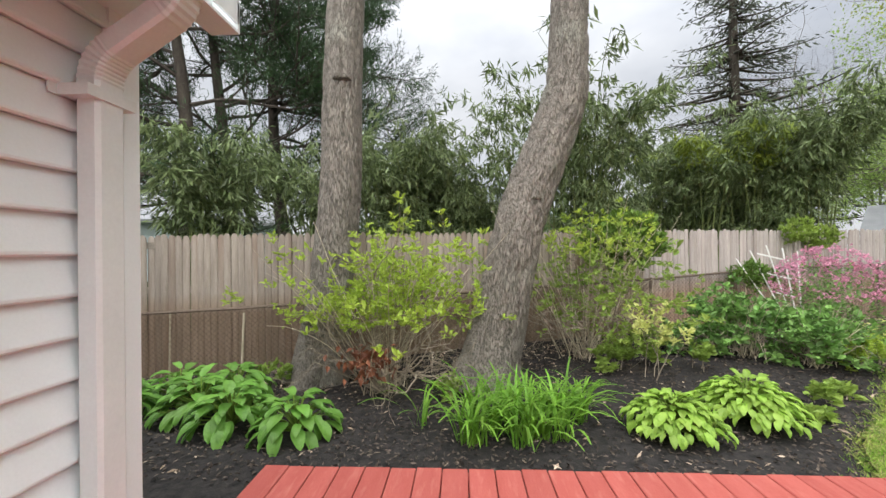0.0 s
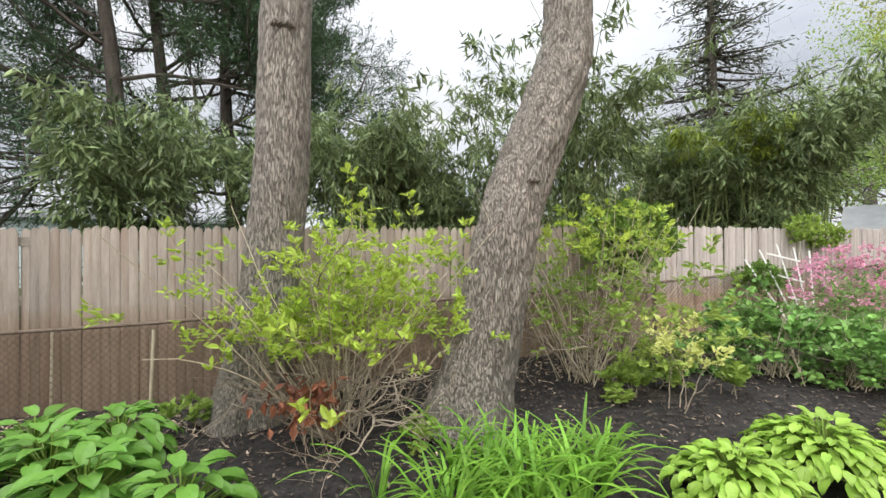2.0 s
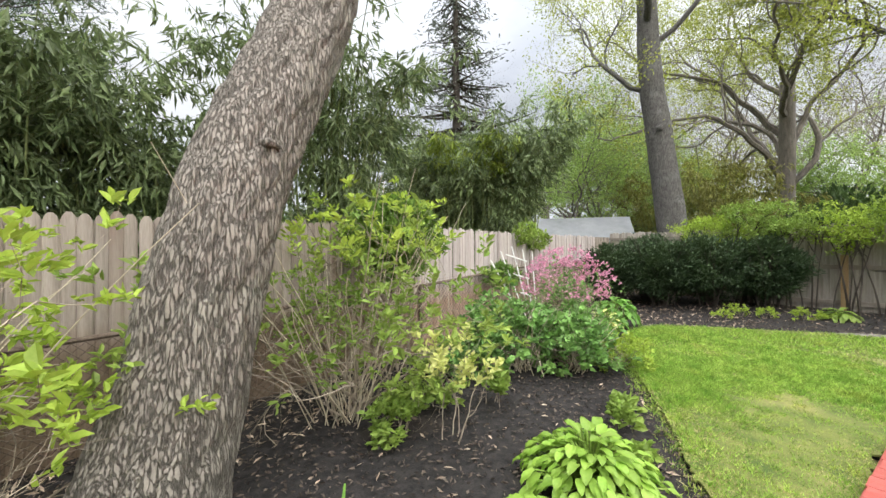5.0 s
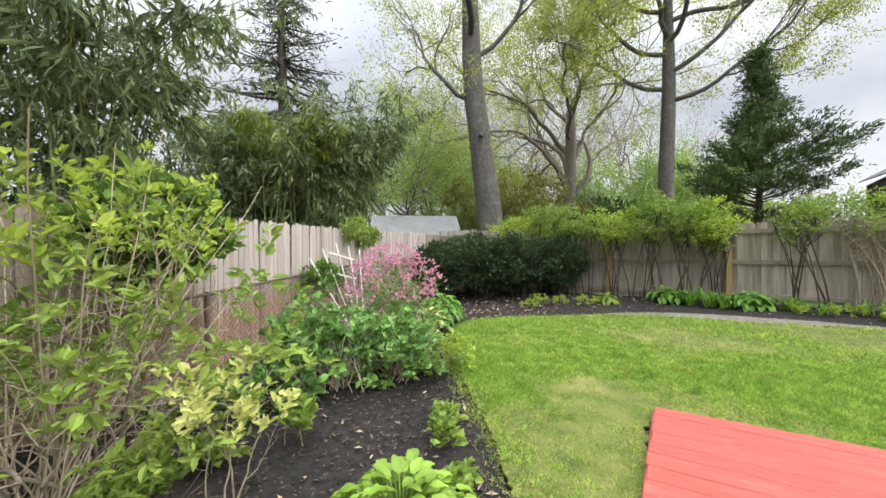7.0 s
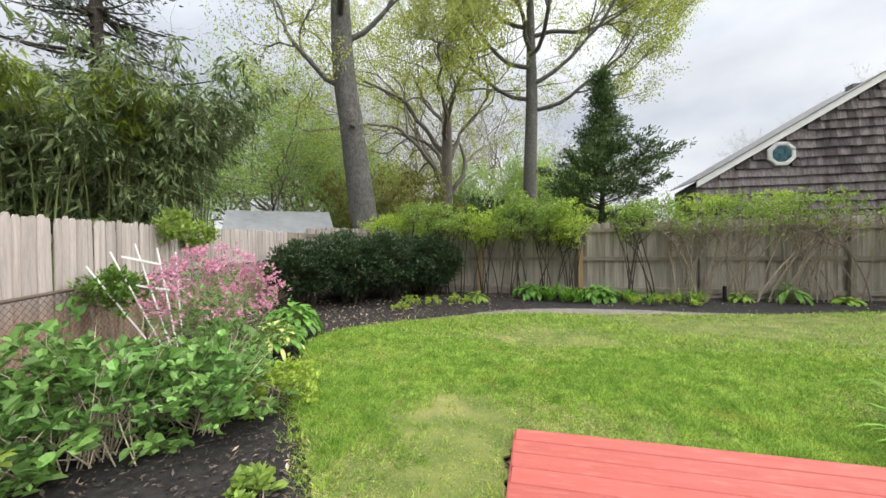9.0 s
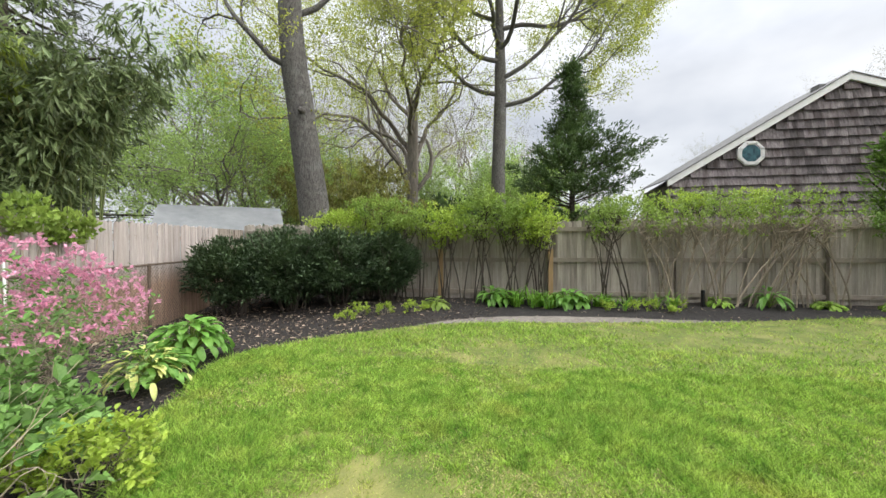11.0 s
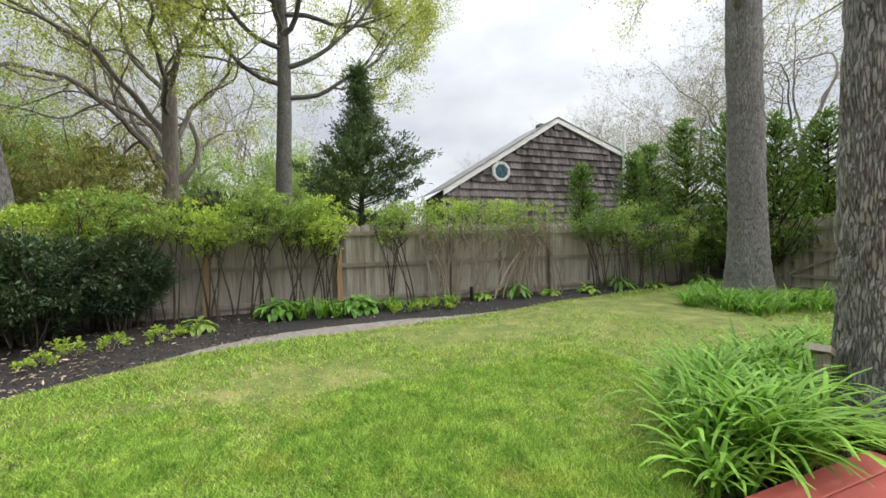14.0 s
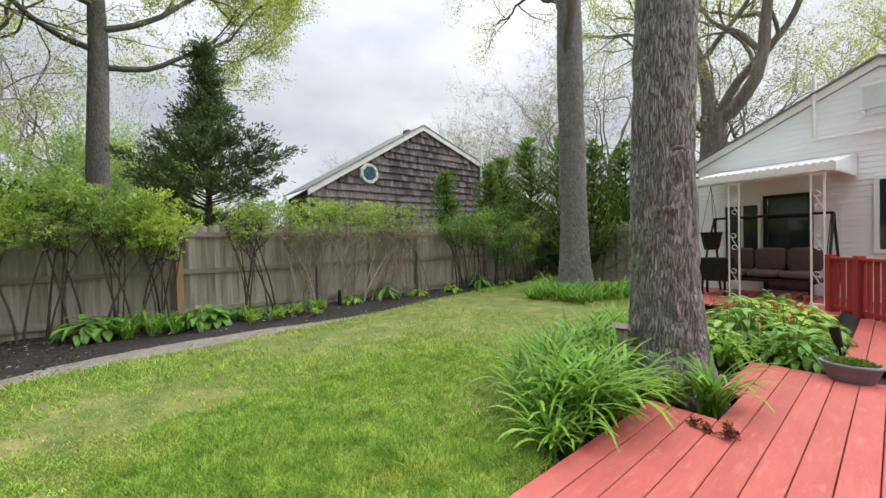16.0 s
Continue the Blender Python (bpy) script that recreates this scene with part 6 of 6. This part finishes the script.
# sedum bed by the deck
for x, y, rr, hh, sd in ((3.66, -3.42, 0.42, 0.40, 321), (3.78, -4.0, 0.5, 0.48, 322), (3.85, -4.8, 0.5, 0.5, 323), (4.2, -5.6, 0.5, 0.5, 324), (4.6, -3.6, 0.45, 0.4, 325), (4.3, -3.2, 0.4, 0.36, 326), (4.15, -3.75, 0.5, 0.5, 327), (4.2, -4.4, 0.5, 0.54, 328), (3.7, -4.45, 0.45, 0.45, 329), (4.45, -4.9, 0.5, 0.5, 330)):
    hosta(x, y, rr, hh, "leafy light-green perennial with dark red buds", sd, L_HOSTA_LIGHT if sd % 3 else L_HOSTA, 84, 0.17, 0.07, "perennial", "perennials by the deck")
for x, y, sd in ((4.2, -3.05, 335), (3.75, -3.3, 336), (4.55, -3.25, 337)):
    daylily(x, y, 0.16, 70, "arching daylily leaves beside the deck boards", sd, 0.42, width=0.024)
rng = np.random.default_rng(330)
bg_ = Geo()
bp = np.c_[rng.uniform(3.7, 4.5, 26), rng.uniform(-5.4, -3.3, 26), rng.uniform(0.44, 0.54, 26)]
bp5 = np.repeat(bp, 9, axis=0) + rng.normal(0, 0.016, (26 * 9, 3))
bg_.leaves(bp5 - (4.35, -4.3, 0), rng.normal(size=bp5.shape), np.full(len(bp5), 0.022), 0.016, 0.3, rng)
for p in bp:
    bg_.tube([np.array(p) - (4.35, -4.3, 0.5), np.array(p) - (4.35, -4.3, 0)], [0.004, 0.003], 4, cap=False)
bud = thing("red_flowers", 4.35, -4.3, 0, "dark red flower buds on thin stalks", "flower_mass")
part("flower_mass", bg_, L_RED, bud)
open_shrub(4.05, -1.75, 0.28, 0.7, "small leafy weeds at the foot of the oak", 331, L_FRESH, name="weeds", stems=14, depth=1, per=3, length=0.05, width=0.03, stem_r=0.004)
open_shrub(4.3, -1.62, 0.2, 0.9, "small leafy weeds at the foot of the oak", 332, L_FRESH, name="weeds", stems=12, depth=1, per=3, length=0.05, width=0.03, stem_r=0.004)
open_shrub(3.78, -1.25, 0.2, 0.5, "small reddish seedling between deck boards", 333, L_DEAD, name="weeds", stems=5, depth=1, per=3, length=0.04, width=0.02, stem_r=0.004)

block = thing("wood_block", 4.72, -2.02, 0.35, "weathered wooden block fixed to the oak", "wood block")
g = Geo()
g.box((-0.05, -0.1, 0), (0.09, 0.1, 0.05), pose(0, 0, 0.1, 20, 0, 15))
g.box((-0.02, -0.05, -0.42), (0.03, 0.05, 0.1))
part("block", g, PICKET_OLD, block)

pot = thing("planter", 3.3, -3.02, DZ, "oval grey plastic planter filled with moss", "planter")
g = Geo()
prof = [(0.115, 0.0), (0.13, 0.015), (0.165, 0.125), (0.178, 0.13), (0.178, 0.152), (0.158, 0.152), (0.15, 0.125), (0.0, 0.12)]
th = np.linspace(0, 2 * np.pi, 28, endpoint=False)
v = np.array([[(r_ * math.cos(a) * 1.1, r_ * math.sin(a) * 0.75, z_) for a in th] for r_, z_ in prof])
i, j = np.meshgrid(np.arange(len(prof) - 1), np.arange(28), indexing="ij")
g.add(v.reshape(-1, 3), np.stack([i * 28 + j, i * 28 + (j + 1) % 28, (i + 1) * 28 + (j + 1) % 28, (i + 1) * 28 + j], -1).reshape(-1, 4))
part("pot", g, POTGREY, pot, smooth=True)
g = Geo()
rng = np.random.default_rng(341)
pm = rng.uniform(-1, 1, (1500, 2))
pm = pm[(pm ** 2).sum(1) < 1]
g.leaves(np.c_[pm[:, 0] * 0.165, pm[:, 1] * 0.11, 0.122 + 0.03 * (1 - (pm ** 2).sum(1))], rng.normal(size=(len(pm), 3)) + (0, 0, 1.5), np.full(len(pm), 0.045), 0.012, 0.2, rng)
part("moss", g, MOSS, pot, "bright green moss")
lamp = thing("path_light", 3.35, -3.4, 0.0, "black metal path light on a spike", "lamp")
g = Geo()
g.tube([(0, 0, 0), (0.05, 0, 0.3)], [0.009, 0.009], 8)
part("stem", g, BLACKMETAL, lamp)
g = Geo()
g.tube([(0.045, 0, 0.28), (0.06, 0, 0.36), (0.08, 0, 0.46)], [0.03, 0.036, 0.042], 12)
part("shade", g, BLACKMETAL, lamp)

# ---- house south: gable in white siding with an awning porch ----
house_s = thing("house_south", 3.25, -8.87, 0, "white-sided gable end of a low house with a porch", "house", kind="structure", turn=-7)
HW, EAVE, PEAK = 2.95, 2.94, 4.30


def rake(x):
    return PEAK - (PEAK - EAVE) * abs(x) / HW


g = Geo()
g.prism([(-HW, -0.1), (0.95, -0.1), (0.95, 2.12), (1.62, 2.12), (1.62, -0.1), (HW, -0.1), (HW, EAVE), (0, PEAK), (-HW, EAVE)], -0.25, -0.02)
part("wall", g, WHITE, house_s)
lap = 0.105
for q in range(45):
    z0, z1 = q * lap, (q + 1) * lap
    half = HW if z1 < EAVE else HW * (PEAK - z1) / (PEAK - EAVE)
    if half < 0.15:
        break
    spans = [(-half, half)] if z1 > 2.2 else [(-half, 0.88), (1.69, half)]
    for x0, x1 in spans:
        g = Geo()
        g.prism([(0.0, z0), (0.016, z0), (0.004, z1), (0.0, z1)], x0, x1, "x")
        g.v[-1][:, 1] -= 0.02
        part("clapboard", g, WHITE, house_s)
for sgn in (-1, 1):
    g = Geo()
    x1 = sgn * (HW + 0.3)
    z1 = PEAK - (PEAK - EAVE) * (HW + 0.3) / HW
    g.prism([(0, PEAK + 0.02), (x1, z1 + 0.02), (x1, z1 + 0.16), (0, PEAK + 0.16)], -0.02, 0.05)
    part("rake_board", g, IRON, house_s)
    g = Geo()
    g.prism([(0, PEAK + 0.165), (x1, z1 + 0.165), (x1, z1 + 0.20), (0, PEAK + 0.20)], -8, 0.10)
    part("roof", g, ROOF, house_s)
g = Geo()
g.box((HW - 0.3, -8, -0.1), (HW, -0.26, EAVE))
part("side_wall", g, WHITE, house_s)
vent = part("vent", Geo().box((-0.25, 0, 3.58), (0.25, 0.035, 4.03)), WHITE, house_s, "louvred gable vent")
for q in range(8):
    g = Geo()
    g.box((-0.2, 0, 0), (0.2, 0.012, 0.045), pose(0, 0.04, 3.62 + q * 0.048, -30, 0, 0))
    part("louvre", g, TRIM, vent)
g = Geo()
g.box((-0.08, 0.0, 3.46), (0.08, 0.05, 3.54))
g.tube([(0.2, 0.02, 3.52), (0.22, 0.14, 3.46)], [0.05, 0.07], 12)
g.tube([(-0.14, 0.02, 3.52), (-0.16, 0.14, 3.46)], [0.05, 0.07], 12)
part("floodlight", g, ALU, house_s)
g = Geo()
g.tube(curve([(0.85, 0.05, 4.45), (0.85, 0.05, 3.35), (0.8, 0.05, 3.22), (0.6, 0.05, 3.18), (-1.8, 0.05, 3.2)], 5), np.full(21, 0.032), 8)
part("conduit", g, IRON, house_s, "painted service conduit")
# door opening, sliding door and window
# sheet behind the doorway, its colour painted as the room's shade
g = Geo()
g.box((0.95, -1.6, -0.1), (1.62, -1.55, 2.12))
part("room_back", g, ROOM_SHADE, house_s, "near-black sheet standing in for the shade of the room beyond the door")
door = part("door", Geo().box((0.89, -0.02, 0), (0.96, 0.03, 2.17)).box((1.61, -0.02, 0), (1.68, 0.03, 2.17)).box((0.96, -0.02, 2.1), (1.61, 0.03, 2.17)), BLACKMETAL, house_s, "dark-framed glass storm door")
part("pane", Geo().box((0.965, -0.012, 0.15), (1.605, -0.004, 2.1)), GLASS, door)
win = part("window_frame", Geo().box((1.72, 0.0, 0.75), (1.77, 0.04, 2.05)).box((2.38, 0.0, 0.75), (2.43, 0.04, 2.05)).box((1.77, 0.0, 1.99), (2.38, 0.04, 2.05)).box((1.77, 0.0, 0.75), (2.38, 0.04, 0.81)).box((1.77, 0.004, 1.72), (2.38, 0.03, 1.76)).box((2.04, 0.004, 0.81), (2.08, 0.03, 1.99)), IRON, house_s, "white window with muntins")
part("pane", Geo().box((1.77, 0.002, 0.81), (2.38, 0.008, 1.99)), GLASS, win)
win2 = part("window_frame", Geo().box((-0.75, 0.0, 0.95), (-0.68, 0.04, 2.35)).box((0.0, 0.0, 0.95), (0.07, 0.04, 2.35)).box((-0.68, 0.0, 2.28), (0.0, 0.04, 2.35)).box((-0.68, 0.0, 0.95), (0.0, 0.04, 1.02)), TRIM, house_s, "pale window trim")
part("pane", Geo().box((-0.68, 0.002, 1.02), (0.0, 0.008, 2.28)), GLASS, win2)

# awning and iron porch posts
awning = thing("awning", 3.25, -8.87, 0, "white corrugated metal porch awning with scalloped edge", "awning", turn=-7)
g = Geo()
xs = np.linspace(0.28, 2.5, 120)
wave_ = 0.012 * np.sign(np.sin(xs * 60))
top_, low_ = np.c_[xs, 0 * xs + 0.02, 2.80 + wave_], np.c_[xs, 0 * xs + 1.42, 2.52 + wave_]
n_x = len(xs)
g.add(np.vstack([top_, low_, top_ - (0, 0, 0.012), low_ - (0, 0, 0.012)]), [(q, q + n_x, q + n_x + 1, q + 1) for q in range(n_x - 1)] + [(q + 1 + 2 * n_x, q + 1 + 3 * n_x, q + 3 * n_x, q + 2 * n_x) for q in range(n_x - 1)])
part("roof_sheet", g, IRON, awning)
g = Geo()
drop = 0.11 + 0.025 * np.abs(np.sin(xs * 14))
g.add(np.vstack([low_ + (0, 0.0, 0.02), np.c_[xs, 0 * xs + 1.43, 2.52 - drop], low_ + (0, 0.012, 0.02), np.c_[xs, 0 * xs + 1.442, 2.52 - drop]]), [(q, q + 1, q + n_x + 1, q + n_x) for q in range(n_x - 1)] + [(q + 2 * n_x + 1, q + 2 * n_x, q + 3 * n_x, q + 3 * n_x + 1) for q in range(n_x - 1)])
part("scalloped_valance", g, IRON, awning)
g = Geo()
ys = np.linspace(0.02, 1.42, 60)
zt = 2.80 - 0.28 * (ys - 0.02) / 1.4
zb = 2.40 - 0.03 * np.abs(np.sin(ys * 14)) + 0 * ys
g.add(np.vstack([np.c_[0.28 + 0 * ys, ys, zt], np.c_[0.28 + 0 * ys, ys, zb], np.c_[0.292 + 0 * ys, ys, zt], np.c_[0.292 + 0 * ys, ys, zb]]), [(q, q + 1, q + 61, q + 60) for q in range(59)] + [(q + 121, q + 120, q + 180, q + 181) for q in range(59)])
part("side_panel", g, TRIM, awning, "pale grey side panel")
g = Geo()
g.box((0.3, 1.3, 2.36), (2.48, 1.4, 2.44))
part("beam", g, IRON, awning)


def scroll_post(x, y, turn):
    t = thing("porch_post", x, y, DZ, "white wrought-iron porch post with scrollwork", "porch post", "porch posts", turn=turn)
    for dx in (-0.085, 0.085):
        part("bar", Geo().box((dx - 0.013, -0.013, 0), (dx + 0.013, 0.013, 2.3)), IRON, t)
    for z in (0.02, 2.26):
        part("plate", Geo().box((-0.11, -0.03, z - 0.02), (0.11, 0.03, z + 0.01)), IRON, t)
    for z in (0.42, 1.12, 1.82):
        g = Geo()
        for sgn in (-1, 1):
            u = np.linspace(0, 4.4, 22)
            r_ = 0.062 * (1 - 0.16 * u)
            cx = sgn * 0.012
            g.tube(np.c_[cx + sgn * r_ * np.cos(u + 1.2), 0 * u, z + sgn * (0.15) - sgn * 0.05 + r_ * np.sin(u + 1.2) * sgn], np.full(22, 0.008), 5)
        g.tube(np.c_[np.linspace(0.065, -0.065, 6), np.zeros(6), z + np.linspace(0.13, -0.13, 6)], np.full(6, 0.008), 5)
        part("scroll", g, IRON, t)


scroll_post(3.93, -7.58, -7)
scroll_post(5.14, -7.73, -7)

# porch swing with brown cushions
swing = thing("porch_swing", 4.75, -8.35, DZ, "cushioned brown porch swing on a black frame", "porch swing", turn=-7)
bpy.context.view_layer.update()


def pillow(lo, hi, bulge=0.05):
    g = Geo()
    n_ = 8
    lo, hi = np.array(lo), np.array(hi)
    c, hlf = (lo + hi) / 2, (hi - lo) / 2
    th, ph = np.meshgrid(np.linspace(-np.pi / 2, np.pi / 2, 9), np.linspace(0, 2 * np.pi, 20, endpoint=False), indexing="ij")
    sp = lambda v, e: np.sign(v) * np.abs(v) ** e
    v = np.stack([sp(np.cos(th), 0.35) * sp(np.cos(ph), 0.35), sp(np.cos(th), 0.35) * sp(np.sin(ph), 0.35), sp(np.sin(th), 0.5)], -1) * hlf + c
    i, j = np.meshgrid(np.arange(8), np.arange(20), indexing="ij")
    g.add(v.reshape(-1, 3), np.stack([i * 20 + j, i * 20 + (j + 1) % 20, (i + 1) * 20 + (j + 1) % 20, (i + 1) * 20 + j], -1).reshape(-1, 4))
    return g


for q in range(3):
    x0 = -0.78 + q * 0.52
    part("seat_cushion", pillow((x0, -0.2, 0.40), (x0 + 0.51, 0.4, 0.54)), CUSHION, swing, smooth=True)
    part("back_cushion", pillow((x0, -0.34, 0.5), (x0 + 0.51, -0.14, 0.98)), CUSHION, swing, smooth=True)
part("seat_frame", Geo().box((-0.82, -0.3, 0.33), (0.82, 0.42, 0.39)), BLACKMETAL, swing)
part("canopy_bar", Geo().tube([(-0.95, -0.1, 1.62), (0.95, -0.1, 1.62)], [0.025, 0.025], 8), BLACKMETAL, swing)
for sx_ in (-1, 1):
    for yy in (-0.5, 0.45):
        part("leg", Geo().tube([(sx_ * 1.0, yy, 0), (sx_ * 0.97, yy * 0.5, 0.9), (sx_ * 0.95, -0.1, 1.62)], [0.022, 0.022, 0.022], 8), BLACKMETAL, swing)
    part("hanger", Geo().tube([(sx_ * 0.84, 0.0, 0.37), (sx_ * 0.92, -0.1, 1.6)], [0.008, 0.008], 6), BLACKMETAL, swing)

basket = thing("hanging_basket", 5.5, -7.65, 1.05, "dark hanging flower pot on wires", "hanging basket")
g = Geo()
g.tube([(0, 0, 0), (0, 0, 0.06), (0, 0, 0.34), (0, 0, 0.36)], [0.12, 0.14, 0.19, 0.2], 16)
part("pot", g, BLACKMETAL, basket, smooth=True)
for q in range(3):
    part("wire", Geo().tube([(0.18 * math.cos(q * 2.1), 0.18 * math.sin(q * 2.1), 0.35), (0, 0, 1.3)], [0.004, 0.004], 4), BLACKMETAL, basket)
# a dark bin below the basket, given the shape of a grill on legs
bin_ = thing("grill", 5.55, -8.1, DZ, "dark bin on the porch, drawn as a black body on four legs", "grill")
part("body", Geo().prism([(-0.25, 0.3), (0.25, 0.3), (0.3, 0.62), (0.26, 0.78), (-0.26, 0.78), (-0.3, 0.62)], -0.22, 0.22), BLACKMETAL, bin_)
for dx in (-0.2, 0.2):
    for dy in (-0.17, 0.17):
        part("leg", Geo().box((dx - 0.02, dy - 0.02, 0), (dx + 0.02, dy + 0.02, 0.32)), BLACKMETAL, bin_)

# red railing
railing = thing("railing", 3.72, -7.0, DZ, "dark red wooden railing with flat balusters", "railing", turn=126)
part("top_rail", Geo().box((0, -0.05, 0.83), (2.6, 0.05, 0.87)), DARKRED, railing)
part("bottom_rail", Geo().box((0, -0.03, 0.06), (2.6, 0.03, 0.12)), DARKRED, railing)
for q in range(21):
    part("baluster", Geo().box((0.08 + q * 0.12, -0.012, 0.02), (0.15 + q * 0.12, 0.012, 0.83)), DARKRED, railing)
for xx in (0.0, 0.55, 1.3, 2.6):
    part("post", Geo().box((xx - 0.05, -0.06, 0), (xx + 0.05, 0.04, 0.9)), DARKRED, railing)

# ---- neighbouring houses ----
house_e = thing("shingled_house", 15.0, -7.5, -0.12, "dark weathered cedar-shingled gable house", "house")
PK, EL, ER = 5.85, 3.12, 3.02
YL, YR = 4.5, -8.2
g = Geo()
g.prism([(YR, -0.1), (YL, -0.1), (YL, EL), (0, PK), (YR, ER)], 0.04, 2.2, "x")
part("wall", g, SHINGLE, house_e)
for (y0, z0), (y1, z1) in (((0, PK), (YL + 0.1, EL - 0.06)), ((0, PK), (YR - 0.3, ER - 0.1))):
    g = Geo()
    g.prism([(y0, z0 - 0.02), (y1, z1 - 0.02), (y1, z1 + 0.17), (y0, z0 + 0.17)], -0.10, -0.02, "x")
    part("rake_board", g, IRON, house_e)
    g = Geo()
    g.prism([(y0, z0 + 0.175), (y1, z1 + 0.175), (y1, z1 + 0.205), (y0, z0 + 0.205)], -0.12, 2.4, "x")
    part("roof", g, ROOF, house_e)
g = Geo()
g.box((0.3, 0.25, PK - 0.1), (0.6, 0.5, PK + 0.04))
part("roof_vent", g, ROOF, house_e)
part("vent_pipe", Geo().tube([(-0.12, -3.15, 2.0), (-0.12, -3.15, 5.7)], [0.07, 0.07], 10), ALU, house_e, "grey metal flue pipe")
octo = part("octagon_window", Geo().prism([(0.37 * math.cos(a), 0.37 * math.sin(a)) for a in np.arange(8) * math.pi / 4 + math.pi / 8], -0.09, -0.01, "x"), IRON, house_e, "white octagonal window frame")
octo.matrix_basis = pose(0, 2.42, 3.92)
pn = part("pane", Geo().prism([(0.25 * math.cos(a), 0.25 * math.sin(a)) for a in np.arange(8) * math.pi / 4 + math.pi / 8], -0.10, -0.092, "x"), STAINED, octo, "blue-green stained glass")
for a in range(8):
    aa = a * math.pi / 4
    b_ = part("frame_bar", Geo().box((-0.115, -0.03, -0.135), (-0.092, 0.03, 0.135)), IRON, octo)
    b_.matrix_basis = pose(0, 0.29 * math.cos(aa), 0.29 * math.sin(aa), math.degrees(aa), 0, 0)
rng = np.random.default_rng(401)
sh = []
for wd in (0.13, 0.17, 0.21):
    g = Geo()
    w = wd / 2
    g.add([(-0.065, -w, 0), (-0.065, w, 0), (0.02, w, 0), (0.02, -w, 0), (0.010, -w, 0.3), (0.010, w, 0.3), (0.03, w, 0.3), (0.03, -w, 0.3)], [(0, 3, 2, 1), (0, 1, 5, 4), (1, 2, 6, 5), (3, 0, 4, 7), (4, 5, 6, 7)])
    me = g.mesh("shingle")
    me.materials.append(SHINGLE)
    sh.append((wd, me))
rest = Geo()
made = 0
for row in range(22):
    z = 5.58 - row * 0.255
    if z < 1.4:
        break
    y = YR
    while y < YL:
        wd, me = sh[rng.integers(3)]
        yc = y + wd / 2
        lim = PK - (PK - EL) * yc / YL if yc > 0 else PK - (PK - ER) * yc / YR
        if z + 0.16 < lim and not (abs(yc - 2.42) < 0.3 and abs(z + 0.1 - 3.92) < 0.3):
            m = pose(0.0, yc, z + rng.normal(0, 0.006), 0, rng.normal(0, 0.8), 0)
            if made < 300:
                share("shingle", me, house_e, m)
                made += 1
            else:
                v = np.array([vv.co for vv in me.vertices]) + np.array(m.translation)
                rest.add(v, [(0, 3, 2, 1), (0, 1, 5, 4), (1, 2, 6, 5), (3, 0, 4, 7), (4, 5, 6, 7)])
        y += wd + 0.005
part("shingles_low", rest, SHINGLE, house_e)["kind"] = "stuff"

house_nw = thing("blue_house", -15.5, 14.0, 0, "pale blue-grey sided house beyond the fence", "house", turn=40)
part("wall", Geo().box((-8, 0, -0.1), (8, 6, 2.6)), BLUEWALL, house_nw)
for q in range(20):
    part("clapboard", Geo().prism([(-0.02, q * 0.13), (0.0, q * 0.13), (0.0, q * 0.13 + 0.13), (-0.006, q * 0.13 + 0.13)], -8, 8, "x"), BLUEWALL, house_nw)
part("roof", Geo().prism([(-0.5, 2.55), (3, 4.3), (6.5, 2.55), (6.5, 2.7), (3, 4.45), (-0.5, 2.7)], -8.4, 8.4, "x"), SHEDROOF, house_nw)
wf = part("window_frame", Geo().box((-0.6, -0.06, 1.25), (-0.5, 0.01, 2.2)).box((0.5, -0.06, 1.25), (0.6, 0.01, 2.2)).box((-0.5, -0.06, 2.1), (0.5, 0.01, 2.2)).box((-0.5, -0.06, 1.25), (0.5, 0.01, 1.35)).box((-0.5, -0.05, 1.7), (0.5, 0.0, 1.75)), IRON, house_nw)
part("pane", Geo().box((-0.5, -0.03, 1.35), (0.5, -0.022, 2.1)), GLASS, wf)
shed = thing("shed", 14.3, 11.3, 0, "small grey-roofed shed beyond the fence", "shed", turn=-52)
part("wall", Geo().box((-1.6, -1.2, -0.1), (1.6, 1.2, 1.75)), BLUEWALL, shed)
part("roof", Geo().prism([(-1.45, 1.62), (0, 2.5), (1.45, 1.62), (1.45, 1.7), (0, 2.58), (-1.45, 1.7)], -1.8, 1.8, "x"), SHEDROOF, shed)
